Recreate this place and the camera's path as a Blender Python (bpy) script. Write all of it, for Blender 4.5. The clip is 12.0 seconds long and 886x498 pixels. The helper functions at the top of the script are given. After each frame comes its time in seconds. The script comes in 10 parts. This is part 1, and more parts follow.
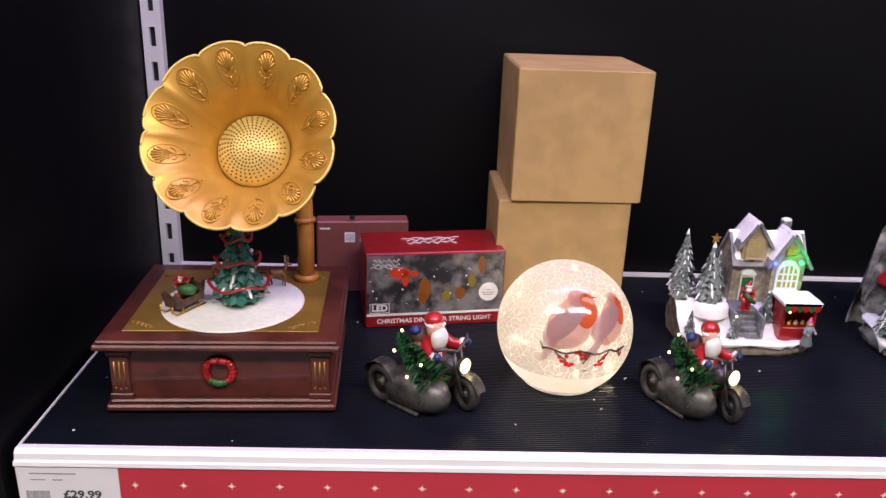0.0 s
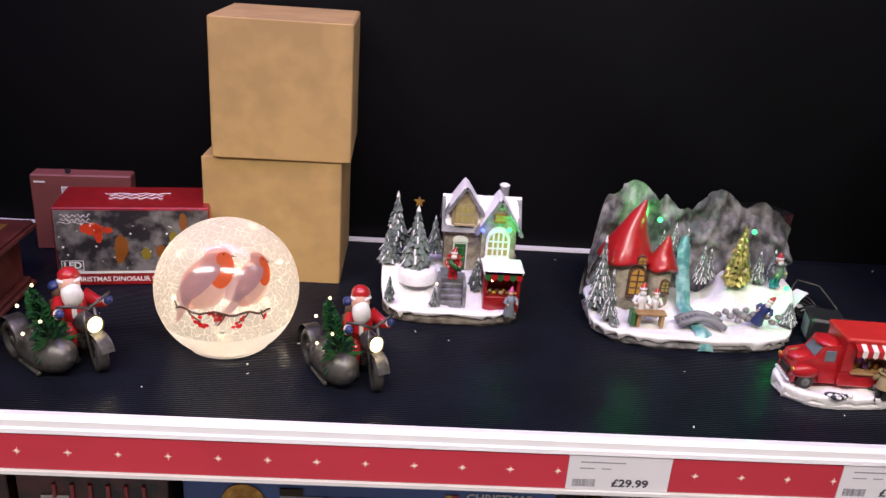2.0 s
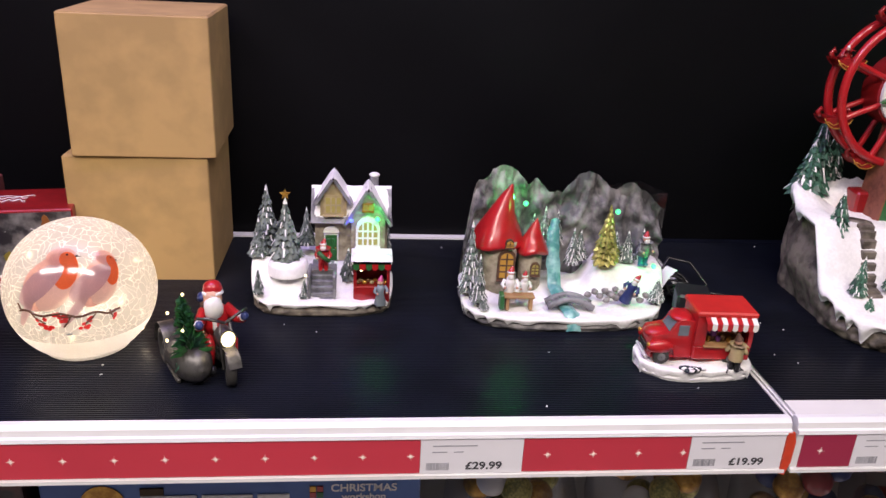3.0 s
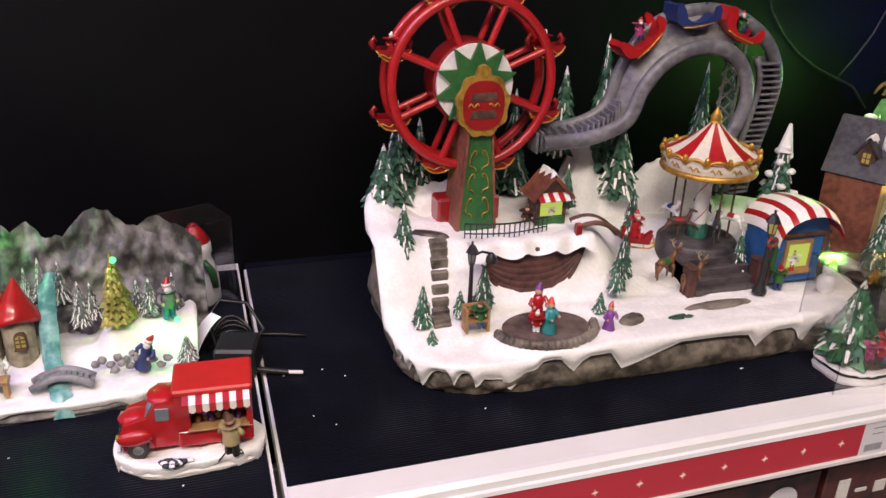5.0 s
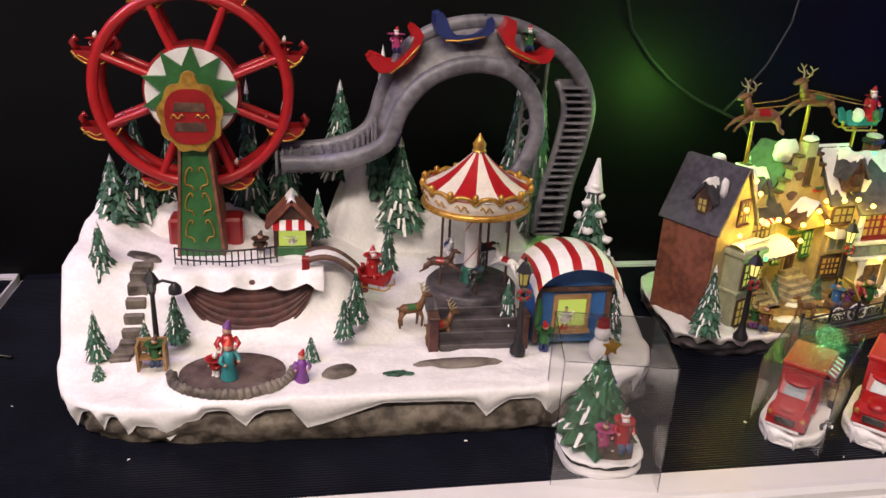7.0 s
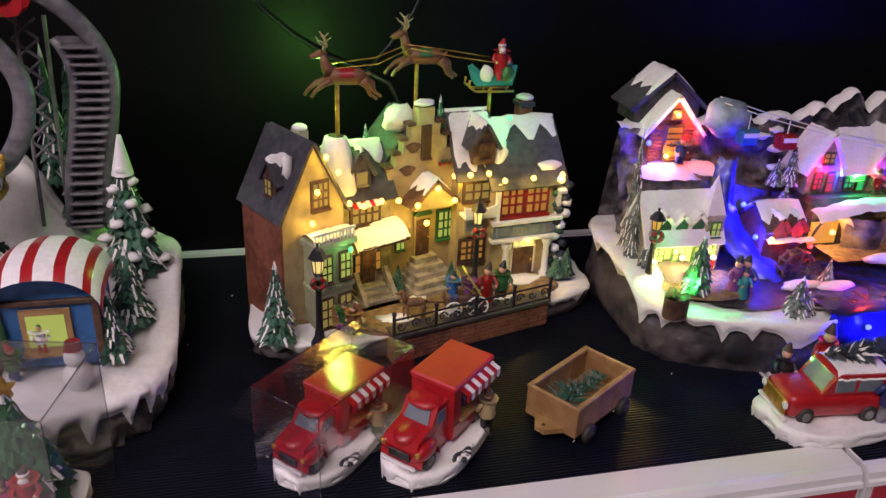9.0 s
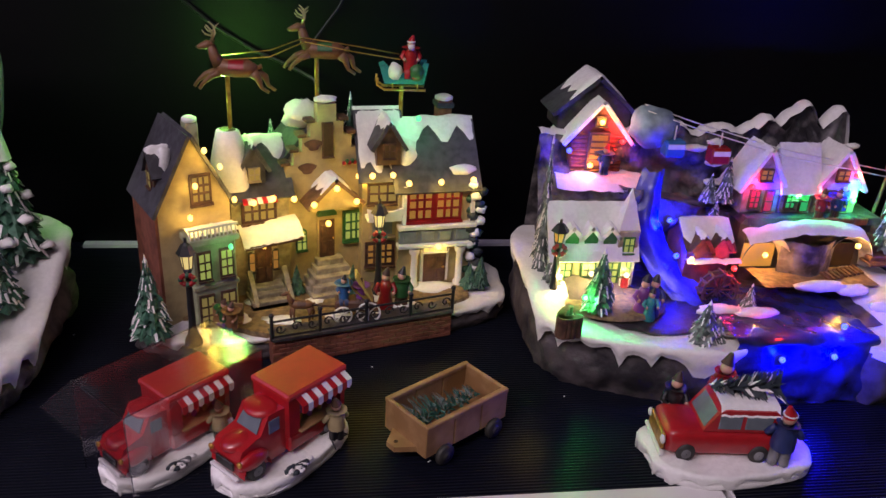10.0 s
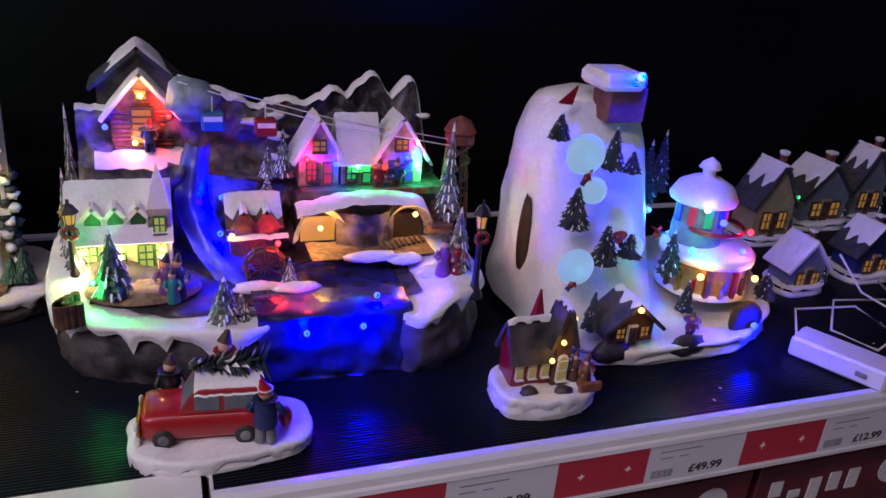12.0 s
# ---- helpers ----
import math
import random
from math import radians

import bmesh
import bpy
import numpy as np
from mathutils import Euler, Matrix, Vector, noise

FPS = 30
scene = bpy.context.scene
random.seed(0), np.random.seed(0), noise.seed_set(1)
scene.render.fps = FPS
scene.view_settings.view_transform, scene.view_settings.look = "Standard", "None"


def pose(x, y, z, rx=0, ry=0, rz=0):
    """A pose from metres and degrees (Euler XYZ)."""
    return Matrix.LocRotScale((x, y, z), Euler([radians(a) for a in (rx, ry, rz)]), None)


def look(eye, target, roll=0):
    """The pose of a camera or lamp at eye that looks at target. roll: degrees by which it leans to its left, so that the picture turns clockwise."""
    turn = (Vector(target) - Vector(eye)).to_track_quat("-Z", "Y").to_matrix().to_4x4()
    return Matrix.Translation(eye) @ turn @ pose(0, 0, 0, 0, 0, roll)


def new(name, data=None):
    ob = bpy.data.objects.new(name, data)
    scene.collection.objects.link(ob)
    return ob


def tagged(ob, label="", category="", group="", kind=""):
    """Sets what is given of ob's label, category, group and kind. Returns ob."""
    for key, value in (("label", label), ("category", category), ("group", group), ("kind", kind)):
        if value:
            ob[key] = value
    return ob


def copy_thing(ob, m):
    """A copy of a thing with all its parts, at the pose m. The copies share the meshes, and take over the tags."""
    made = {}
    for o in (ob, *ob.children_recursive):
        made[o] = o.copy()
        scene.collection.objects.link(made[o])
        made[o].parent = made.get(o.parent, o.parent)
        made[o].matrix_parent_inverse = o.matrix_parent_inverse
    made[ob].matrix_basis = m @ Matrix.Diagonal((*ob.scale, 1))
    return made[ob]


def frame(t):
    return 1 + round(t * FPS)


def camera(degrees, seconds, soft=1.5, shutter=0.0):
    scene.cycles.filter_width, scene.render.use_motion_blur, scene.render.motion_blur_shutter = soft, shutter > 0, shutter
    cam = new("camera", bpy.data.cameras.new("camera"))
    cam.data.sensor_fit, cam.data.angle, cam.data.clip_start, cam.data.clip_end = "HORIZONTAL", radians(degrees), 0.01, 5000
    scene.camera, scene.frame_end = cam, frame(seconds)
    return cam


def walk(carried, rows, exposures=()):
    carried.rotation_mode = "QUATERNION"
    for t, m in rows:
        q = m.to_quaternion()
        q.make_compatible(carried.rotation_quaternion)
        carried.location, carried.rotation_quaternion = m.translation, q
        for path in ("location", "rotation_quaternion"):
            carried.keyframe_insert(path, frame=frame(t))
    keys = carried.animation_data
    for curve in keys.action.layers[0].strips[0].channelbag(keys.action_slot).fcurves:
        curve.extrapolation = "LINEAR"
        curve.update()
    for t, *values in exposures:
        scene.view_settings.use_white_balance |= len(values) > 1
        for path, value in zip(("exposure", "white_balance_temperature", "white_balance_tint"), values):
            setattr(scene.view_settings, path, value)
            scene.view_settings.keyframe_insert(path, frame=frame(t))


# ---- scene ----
cam = camera(58.4, 12.0)
PATH = [
    (0, (0.38, -0.694, 1.573), (0.454, 1.185, 0.894), 2.2),
    (0.5, (0.416, -0.706, 1.571), (0.555, 1.168, 0.886), 2.2),
    (1, (0.517, -0.701, 1.572), (0.66, 1.163, 0.86), 2.4),
    (1.5, (0.639, -0.675, 1.563), (0.762, 1.183, 0.832), 3.5),
    (2, (0.758, -0.67, 1.558), (0.865, 1.188, 0.825), 4.2),
    (2.5, (0.827, -0.68, 1.562), (0.946, 1.175, 0.824), 3.6),
    (3, (0.878, -0.679, 1.561), (1.078, 1.167, 0.816), 3.0),
    (3.5, (0.95, -0.642, 1.561), (1.286, 1.183, 0.816), 3.3),
    (3.6, (0.98, -0.628, 1.57), (1.315, 1.19, 0.806), 2.9),
    (3.7, (0.998, -0.619, 1.573), (1.354, 1.194, 0.807), 3.0),
    (5.3, (1.361, -0.53, 1.579), (1.93, 1.212, 0.779), 1.5),
    (5.5, (1.399, -0.52, 1.579), (1.935, 1.237, 0.787), 1.6),
    (6, (1.501, -0.493, 1.582), (1.908, 1.303, 0.801), 2.6),
    (6.5, (1.605, -0.495, 1.573), (1.91, 1.327, 0.807), 3.3),
    (7, (1.719, -0.531, 1.561), (2.049, 1.292, 0.809), 2.9),
    (7.5, (1.82, -0.535, 1.555), (2.275, 1.261, 0.803), 2.1),
    (7.6, (1.848, -0.532, 1.553), (2.312, 1.26, 0.794), 2.0),
    (7.7, (1.871, -0.527, 1.552), (2.351, 1.257, 0.784), 2.1),
    (9.3, (2.221, -0.446, 1.554), (2.644, 1.313, 0.7), 3.2),
    (9.5, (2.254, -0.447, 1.554), (2.629, 1.323, 0.702), 3.3),
    (10, (2.345, -0.451, 1.548), (2.633, 1.338, 0.701), 3.6),
    (10.5, (2.428, -0.471, 1.539), (2.717, 1.32, 0.698), 4.0),
    (11, (2.504, -0.494, 1.536), (2.858, 1.293, 0.711), 3.7),
    (11.5, (2.579, -0.503, 1.53), (3.085, 1.255, 0.721), 3.9),
    (12, (2.654, -0.494, 1.529), (3.311, 1.211, 0.716), 5.2),
]
walk(cam, [(t, look(eye, target, roll)) for t, eye, target, roll in PATH],
     [(0, 0.0, 6500, 11), (3.7, 0.0, 6500, 12), (5.5, -0.03, 7150, 13), (7.7, -0.08, 7150, 15), (9.3, -0.58, 6400, 27), (10.5, -0.78, 6150, 32), (12, -0.78, 5900, 33)])

Z = 1.10        # top of the display shelf
BACK = 0.525    # back panel

# ---- world and shop lights ----
world = bpy.data.worlds.new("World")
scene.world = world
world.use_nodes = True
world.node_tree.nodes["Background"].inputs[0].default_value = (0.55, 0.55, 0.65, 1)
world.node_tree.nodes["Background"].inputs[1].default_value = 0.008


def area(name, m, sx, sy, power, color=(1, 1, 1)):
    d = bpy.data.lights.new(name, "AREA")
    d.shape, d.size, d.size_y, d.energy, d.color = "RECTANGLE", sx, sy, power, color
    ob = new(name, d)
    ob.matrix_world = m
    return ob


for lx, ly, watts in ((-0.6, -1.25, 45), (1.2, -1.25, 52), (1.95, -0.45, 8.5)):   # the last is an added weak fill for the front ornaments
    area("ceiling_tube_and_fill", pose(lx, ly, 2.9, 0, 0, 0), 1.5, 0.3, watts, (1, 0.895, 0.85))
# Unseen violet fill, added to tint the box tops from above.
area("violet_fill_light", pose(0.55, 0.1, 2.25), 1.2, 0.05, 10.5, (0.55, 0.42, 1.0))


PLACE = [None]    # a turn for the group of parts now being built


def placed(m=None):
    PLACE[0] = m


def about(x, y, rz, ox, oy, sx=1.0, sy=1.0, dz=0.0):
    """Moves what is built round (ox, oy) to (x, y), turned by rz degrees."""
    return pose(x, y, dz, 0, 0, rz) @ Matrix.Diagonal((sx, sy, 1, 1)) @ Matrix.Translation((-ox, -oy, 0))


def led(x, y, z, power, color, r=0.003):
    d = bpy.data.lights.new("led_light", "POINT")
    d.energy, d.color, d.shadow_soft_size = power, color, r
    ob = new("led_light", d)
    ob.location = PLACE[0] @ Vector((x, y, z)) if PLACE[0] else (x, y, z)
    return ob


GREEN, BLUE, AMBER, WARM, RED, CYAN = (0.02, 1, 0.15), (0.003, 0.006, 1), (1, 0.5, 0.06), (1, 0.78, 0.42), (1, 0.03, 0.02), (0.15, 0.75, 1)


# ---- materials ----
def mk(name, c, rough=0.5, metal=0.0, var=0.25, scale=120.0, bump=0.2, c2=None, coat=0.0, spec=0.5, dist=0.0006):
    m = bpy.data.materials.new(name)
    m.use_nodes = True
    nt = m.node_tree
    b = nt.nodes["Principled BSDF"]
    tc = nt.nodes.new("ShaderNodeTexCoord")
    fine, coarse = nt.nodes.new("ShaderNodeTexNoise"), nt.nodes.new("ShaderNodeTexNoise")
    fine.inputs["Scale"].default_value, fine.inputs["Detail"].default_value = scale, 4
    coarse.inputs["Scale"].default_value, coarse.inputs["Detail"].default_value = scale * 0.17, 3
    info = nt.nodes.new("ShaderNodeObjectInfo")
    add = nt.nodes.new("ShaderNodeMath")
    add.operation = "ADD"
    ramp = nt.nodes.new("ShaderNodeValToRGB")
    k2 = c2 or tuple(max(0, v * (1 - var)) for v in c)
    ramp.color_ramp.elements[0].position, ramp.color_ramp.elements[1].position = 0.72, 1.3
    ramp.color_ramp.elements[1].position = 1.0
    half = nt.nodes.new("ShaderNodeMath")
    half.operation = "MULTIPLY"
    half.inputs[1].default_value = 0.86
    ramp.color_ramp.elements[0].color = (*k2, 1)
    ramp.color_ramp.elements[1].color = (*c, 1)
    for n in (fine, coarse):
        nt.links.new(tc.outputs["Object"], n.inputs["Vector"])
    nt.links.new(fine.outputs[0], add.inputs[0])
    nt.links.new(coarse.outputs[0], add.inputs[1])
    nt.links.new(add.outputs[0], half.inputs[0])
    nt.links.new(half.outputs[0], ramp.inputs[0])
    nt.links.new(ramp.outputs[0], b.inputs["Base Color"])
    b.inputs["Roughness"].default_value, b.inputs["Metallic"].default_value = rough, metal
    b.inputs["Specular IOR Level"].default_value = spec
    b.inputs["Coat Weight"].default_value = coat
    if bump:
        bp = nt.nodes.new("ShaderNodeBump")
        bp.inputs["Strength"].default_value, bp.inputs["Distance"].default_value = bump, dist
        nt.links.new(add.outputs[0], bp.inputs["Height"])
        nt.links.new(bp.outputs[0], b.inputs["Normal"])
    return m


def glow(name, c, strength):
    m = bpy.data.materials.new(name)
    m.use_nodes = True
    b = m.node_tree.nodes["Principled BSDF"]
    b.inputs["Base Color"].default_value = (*(0.12 * v for v in c), 1)
    b.inputs["Emission Color"].default_value = (*c, 1)
    b.inputs["Emission Strength"].default_value = strength
    return m


def clear(name, tint=(1, 1, 1), rough=0.06, gloss=0.3):
    m = bpy.data.materials.new(name)
    m.use_nodes = True
    nt = m.node_tree
    out = nt.nodes["Material Output"]
    nt.nodes.remove(nt.nodes["Principled BSDF"])
    tr, gl, mx, lw, mu = (nt.nodes.new("ShaderNode" + n) for n in ("BsdfTransparent", "BsdfGlossy", "MixShader", "LayerWeight", "Math"))
    tr.inputs[0].default_value = (*tint, 1)
    gl.inputs["Roughness"].default_value = rough
    lw.inputs["Blend"].default_value = 0.25
    mu.operation = "MULTIPLY_ADD"
    mu.inputs[1].default_value, mu.inputs[2].default_value = gloss, 0.03
    ns, bp = nt.nodes.new("ShaderNodeTexNoise"), nt.nodes.new("ShaderNodeBump")
    ns.inputs["Scale"].default_value = 18
    bp.inputs["Strength"].default_value, bp.inputs["Distance"].default_value = 0.12, 0.004
    nt.links.new(ns.outputs[0], bp.inputs["Height"])
    nt.links.new(bp.outputs[0], gl.inputs["Normal"])
    nt.links.new(lw.outputs["Facing"], mu.inputs[0])
    nt.links.new(mu.outputs[0], mx.inputs[0])
    nt.links.new(tr.outputs[0], mx.inputs[1])
    nt.links.new(gl.outputs[0], mx.inputs[2])
    nt.links.new(mx.outputs[0], out.inputs[0])
    return m


SNOW = mk("snow_paint", (0.88, 0.87, 0.85), 0.5, var=0.1, scale=240, bump=0.5, dist=0.001)
ROCK = mk("rock_paint", (0.21, 0.18, 0.145), 0.6, c2=(0.045, 0.036, 0.028), scale=70, bump=0.9, dist=0.003)
GREYROCK = mk("grey_rock", (0.29, 0.275, 0.265), 0.55, c2=(0.06, 0.058, 0.06), scale=60, bump=0.9, dist=0.003)
ALPROCK = mk("alpine_rock", (0.17, 0.155, 0.165), 0.5, c2=(0.022, 0.02, 0.026), scale=75, bump=0.9, dist=0.004)
DARKROCK = mk("dark_rock", (0.085, 0.072, 0.075), 0.5, c2=(0.02, 0.018, 0.022), scale=60, bump=0.8, dist=0.003)
FIR = mk("fir_paint", (0.06, 0.18, 0.11), 0.45, c2=(0.012, 0.045, 0.028), scale=200)
TEALFIR = mk("teal_fir_paint", (0.03, 0.17, 0.125), 0.4, c2=(0.01, 0.06, 0.045), scale=200)
FROSTFIR = mk("frosted_fir", (0.2, 0.24, 0.215), 0.5, c2=(0.03, 0.045, 0.04), scale=220)
DARKFIR = mk("bristle_fir", (0.035, 0.05, 0.06), 0.6, c2=(0.012, 0.018, 0.024), scale=220)
GLITTER = mk("glitter_green", (0.06, 0.22, 0.1), 0.25, metal=0.35, c2=(0.015, 0.07, 0.03), scale=300)
TINSEL = mk("gold_tinsel", (0.55, 0.48, 0.14), 0.3, metal=0.35, c2=(0.2, 0.2, 0.05), scale=300)
BARK = mk("bark", (0.1, 0.06, 0.035), 0.8, scale=150)
GOLD = mk("gold_paint", (0.62, 0.36, 0.07), 0.35, metal=0.55, c2=(0.35, 0.17, 0.03), scale=150)
HORN = mk("horn_gold", (0.60, 0.33, 0.055), 0.38, metal=0.45, var=0.14, scale=40, bump=0.08)
GRILLE = mk("grille_gold", (0.78, 0.56, 0.16), 0.4, metal=0.3, var=0.1, scale=80, bump=0.05)
BRASS = mk("brass_plate", (0.34, 0.2, 0.045), 0.35, metal=0.5, var=0.2, scale=60, bump=0.05)
MAHOG = mk("mahogany", (0.105, 0.025, 0.018), 0.35, c2=(0.055, 0.013, 0.01), scale=45, bump=0.08, coat=0.3)
AMBERWOOD = mk("amber_plastic", (0.45, 0.19, 0.035), 0.35, var=0.2, scale=60, bump=0.05)
# Shade inside holes is painted with this brown; noses and print share it.
DARKHOLE = mk("dark_hole", (0.06, 0.035, 0.012), 0.8, scale=100, bump=0)
REDP = mk("red_paint", (0.45, 0.014, 0.018), 0.28, var=0.2, scale=90, bump=0.1, coat=0.4)
DEEPRED = mk("deep_red_paint", (0.3, 0.012, 0.014), 0.3, var=0.25, scale=90, bump=0.1, coat=0.3)
ROOFRED = mk("roof_red_paint", (0.52, 0.022, 0.018), 0.45, var=0.12, scale=90, bump=0.1)
ORANGERED = mk("orange_red_paint", (0.62, 0.05, 0.015), 0.4, var=0.15, scale=90, bump=0.1)
WHITEP = mk("white_paint", (0.8, 0.79, 0.76), 0.45, var=0.12, scale=150, bump=0.15)
CREAMW = mk("ivory_paint", (0.8, 0.74, 0.62), 0.45, var=0.15, scale=150, bump=0.15)
CREAM = mk("cream_paint", (0.43, 0.34, 0.18), 0.55, var=0.25, scale=110, bump=0.3)
STONE = mk("stone_paint", (0.42, 0.37, 0.28), 0.6, c2=(0.2, 0.17, 0.12), scale=110, bump=0.4)
BRICK = mk("brick_paint", (0.25, 0.085, 0.05), 0.65, c2=(0.13, 0.04, 0.025), scale=120, bump=0.4)
SLATE = mk("slate_paint", (0.075, 0.075, 0.085), 0.55, c2=(0.035, 0.033, 0.04), scale=120, bump=0.4)
BROWN = mk("brown_paint", (0.13, 0.065, 0.04), 0.6, c2=(0.05, 0.024, 0.016), scale=120, bump=0.4)
WALLBROWN = mk("wall_brown", (0.12, 0.045, 0.038), 0.55, c2=(0.05, 0.02, 0.018), scale=110, bump=0.4)
WOOD = mk("pale_wood", (0.42, 0.25, 0.11), 0.55, c2=(0.27, 0.145, 0.055), scale=60, bump=0.2)
BLACKP = mk("black_paint", (0.02, 0.02, 0.022), 0.4, scale=120, bump=0.1)
RUBBER = mk("rubber", (0.035, 0.033, 0.03), 0.6, scale=150, bump=0.2)
STEEL = mk("antique_steel", (0.13, 0.125, 0.115), 0.42, metal=0.55, c2=(0.04, 0.038, 0.034), scale=90, bump=0.25)
GREYP = mk("grey_paint", (0.25, 0.25, 0.26), 0.5, c2=(0.12, 0.12, 0.125), scale=110, bump=0.3)
TRACK = mk("track_paint", (0.2, 0.195, 0.21), 0.4, c2=(0.1, 0.098, 0.11), scale=110, bump=0.2)
GREENP = mk("green_paint", (0.03, 0.14, 0.04), 0.4, var=0.3, scale=110, bump=0.15)
BLUEP = mk("blue_paint", (0.035, 0.15, 0.4), 0.45, var=0.25, scale=110, bump=0.15)
NAVYP = mk("navy_paint", (0.02, 0.035, 0.14), 0.45, var=0.25, scale=110, bump=0.15)
TEALP = mk("teal_paint", (0.03, 0.28, 0.3), 0.45, var=0.25, scale=110, bump=0.15)
PURPLEP = mk("purple_paint", (0.22, 0.06, 0.3), 0.45, var=0.25, scale=110, bump=0.15)
PINKP = mk("pink_paint", (0.5, 0.06, 0.2), 0.45, var=0.25, scale=110, bump=0.15)
SKIN = mk("figurine_face_paint", (0.6, 0.34, 0.24), 0.5, var=0.1, scale=150, bump=0.1)
TANP = mk("tan_paint", (0.2, 0.09, 0.036), 0.5, var=0.3, scale=150, bump=0.2)
JEANS = mk("denim_paint", (0.06, 0.09, 0.18), 0.6, var=0.3, scale=150, bump=0.2)
SAGE = mk("sage_wall", (0.4, 0.42, 0.25), 0.6, var=0.25, scale=110, bump=0.3)
GREYBLUE = mk("grey_blue_wall", (0.2, 0.24, 0.27), 0.6, var=0.25, scale=110, bump=0.3)
ICE = mk("ice_paint", (0.3, 0.55, 0.52), 0.25, c2=(0.08, 0.26, 0.25), scale=90, bump=0.2)
# Blue light is put into this waterfall colour; the next is its dimmer copy.
RIVERLIT = mk("river_lit_paint", (0.07, 0.08, 0.4), 0.25, c2=(0.03, 0.03, 0.18), scale=50, bump=0.5, dist=0.002)
RIVERDIM = mk("river_dim_paint", (0.025, 0.03, 0.13), 0.25, c2=(0.012, 0.012, 0.05), scale=60, bump=0.5, dist=0.002)
PONDI = mk("pond_ice", (0.15, 0.11, 0.1), 0.2, c2=(0.075, 0.05, 0.045), scale=70, bump=0.2)
PLAZA = mk("cobbled_plaza", (0.3, 0.2, 0.09), 0.6, c2=(0.12, 0.08, 0.04), scale=180, bump=0.6)
KRAFT = mk("kraft_card", (0.45, 0.29, 0.112), 0.72, var=0.2, scale=30, bump=0.06)
GLASSG = mk("vehicle_window", (0.16, 0.19, 0.22), 0.2, var=0.2, scale=80, bump=0)
PLASTICW = mk("white_plastic", (0.76, 0.76, 0.77), 0.3, var=0.06, scale=20, bump=0.03)
SHELFW = mk("white_steel", (0.72, 0.71, 0.70), 0.4, var=0.06, scale=15, bump=0.03)
PAPER = mk("label_paper", (0.74, 0.73, 0.78), 0.55, var=0.04, scale=20, bump=0.0)
PRICERED = mk("promo_red", (0.52, 0.03, 0.055), 0.4, var=0.1, scale=8, bump=0.0)
PRICEMAR = mk("promo_maroon", (0.33, 0.018, 0.06), 0.4, var=0.1, scale=8, bump=0.0)
INK = mk("print_ink", (0.05, 0.05, 0.06), 0.6, scale=60, bump=0)
GREYINK = mk("grey_ink", (0.33, 0.33, 0.37), 0.6, scale=60, bump=0)
STARINK = mk("star_ink", (0.9, 0.8, 0.72), 0.5, var=0.05, scale=60, bump=0)
MAT = mk("ribbed_rubber", (0.006, 0.0074, 0.0145), 0.33, var=0.4, scale=14, bump=0.05, spec=0.27)
PANEL = mk("black_panel", (0.0026, 0.0026, 0.0036), 0.5, var=0.5, scale=2.2, bump=0.6, dist=0.02, spec=0.16)
FLOORM = mk("shop_floor", (0.42, 0.41, 0.4), 0.35, var=0.15, scale=6, bump=0.05)
CEILM = mk("ceiling_tile", (0.7, 0.7, 0.7), 0.8, var=0.06, scale=10, bump=0.05)
CLEAR = clear("clear_pvc", (0.985, 0.985, 0.985), 0.05, 0.45)
CABLE = mk("black_cable", (0.012, 0.012, 0.012), 0.4, scale=60, bump=0)
G_AMBER, G_WARM = glow("amber_led", (1, 0.64, 0.14), 5), glow("warm_led", (1, 0.82, 0.45), 3)
G_GREEN, G_BLUE, G_RED = glow("green_led", (0.1, 1, 0.35), 1.8), glow("blue_led", (0.16, 0.26, 1), 2.2), glow("red_led", (1, 0.07, 0.05), 2.2)
G_CYAN = glow("cyan_glow", (0.42, 0.75, 0.95), 0.85)
G_TUNNEL, G_SUMMIT = glow("tunnel_glow", (1, 0.5, 0.07), 0.8), glow("summit_led", (0.12, 0.25, 1), 7)
W_YEL, W_AMB, W_LIME = glow("lit_window_yellow", (0.75, 0.6, 0.16), 0.35), glow("lit_window_amber", (0.9, 0.45, 0.08), 0.42), glow("lit_window_lime", (0.6, 0.75, 0.15), 0.7)
W_BRIGHT = glow("lit_window_bright", (1, 0.8, 0.25), 1.2)
# Coloured wash on the house fronts, put in as emission of their panes.
W_GREEN, W_REDL, W_BLUEL = glow("green_glow_pane", (0.02, 0.8, 0.2), 0.75), glow("red_glow_pane", (0.9, 0.05, 0.12), 0.75), glow("blue_glow_pane", (0.05, 0.05, 1), 0.7)


# ---- mesh building ----
def nz(x, y=0.0, z=0.0):
    return noise.noise((x, y, z))


def sm(a, b, x):
    t = min(1, max(0, (x - a) / (b - a)))
    return t * t * (3 - 2 * t)


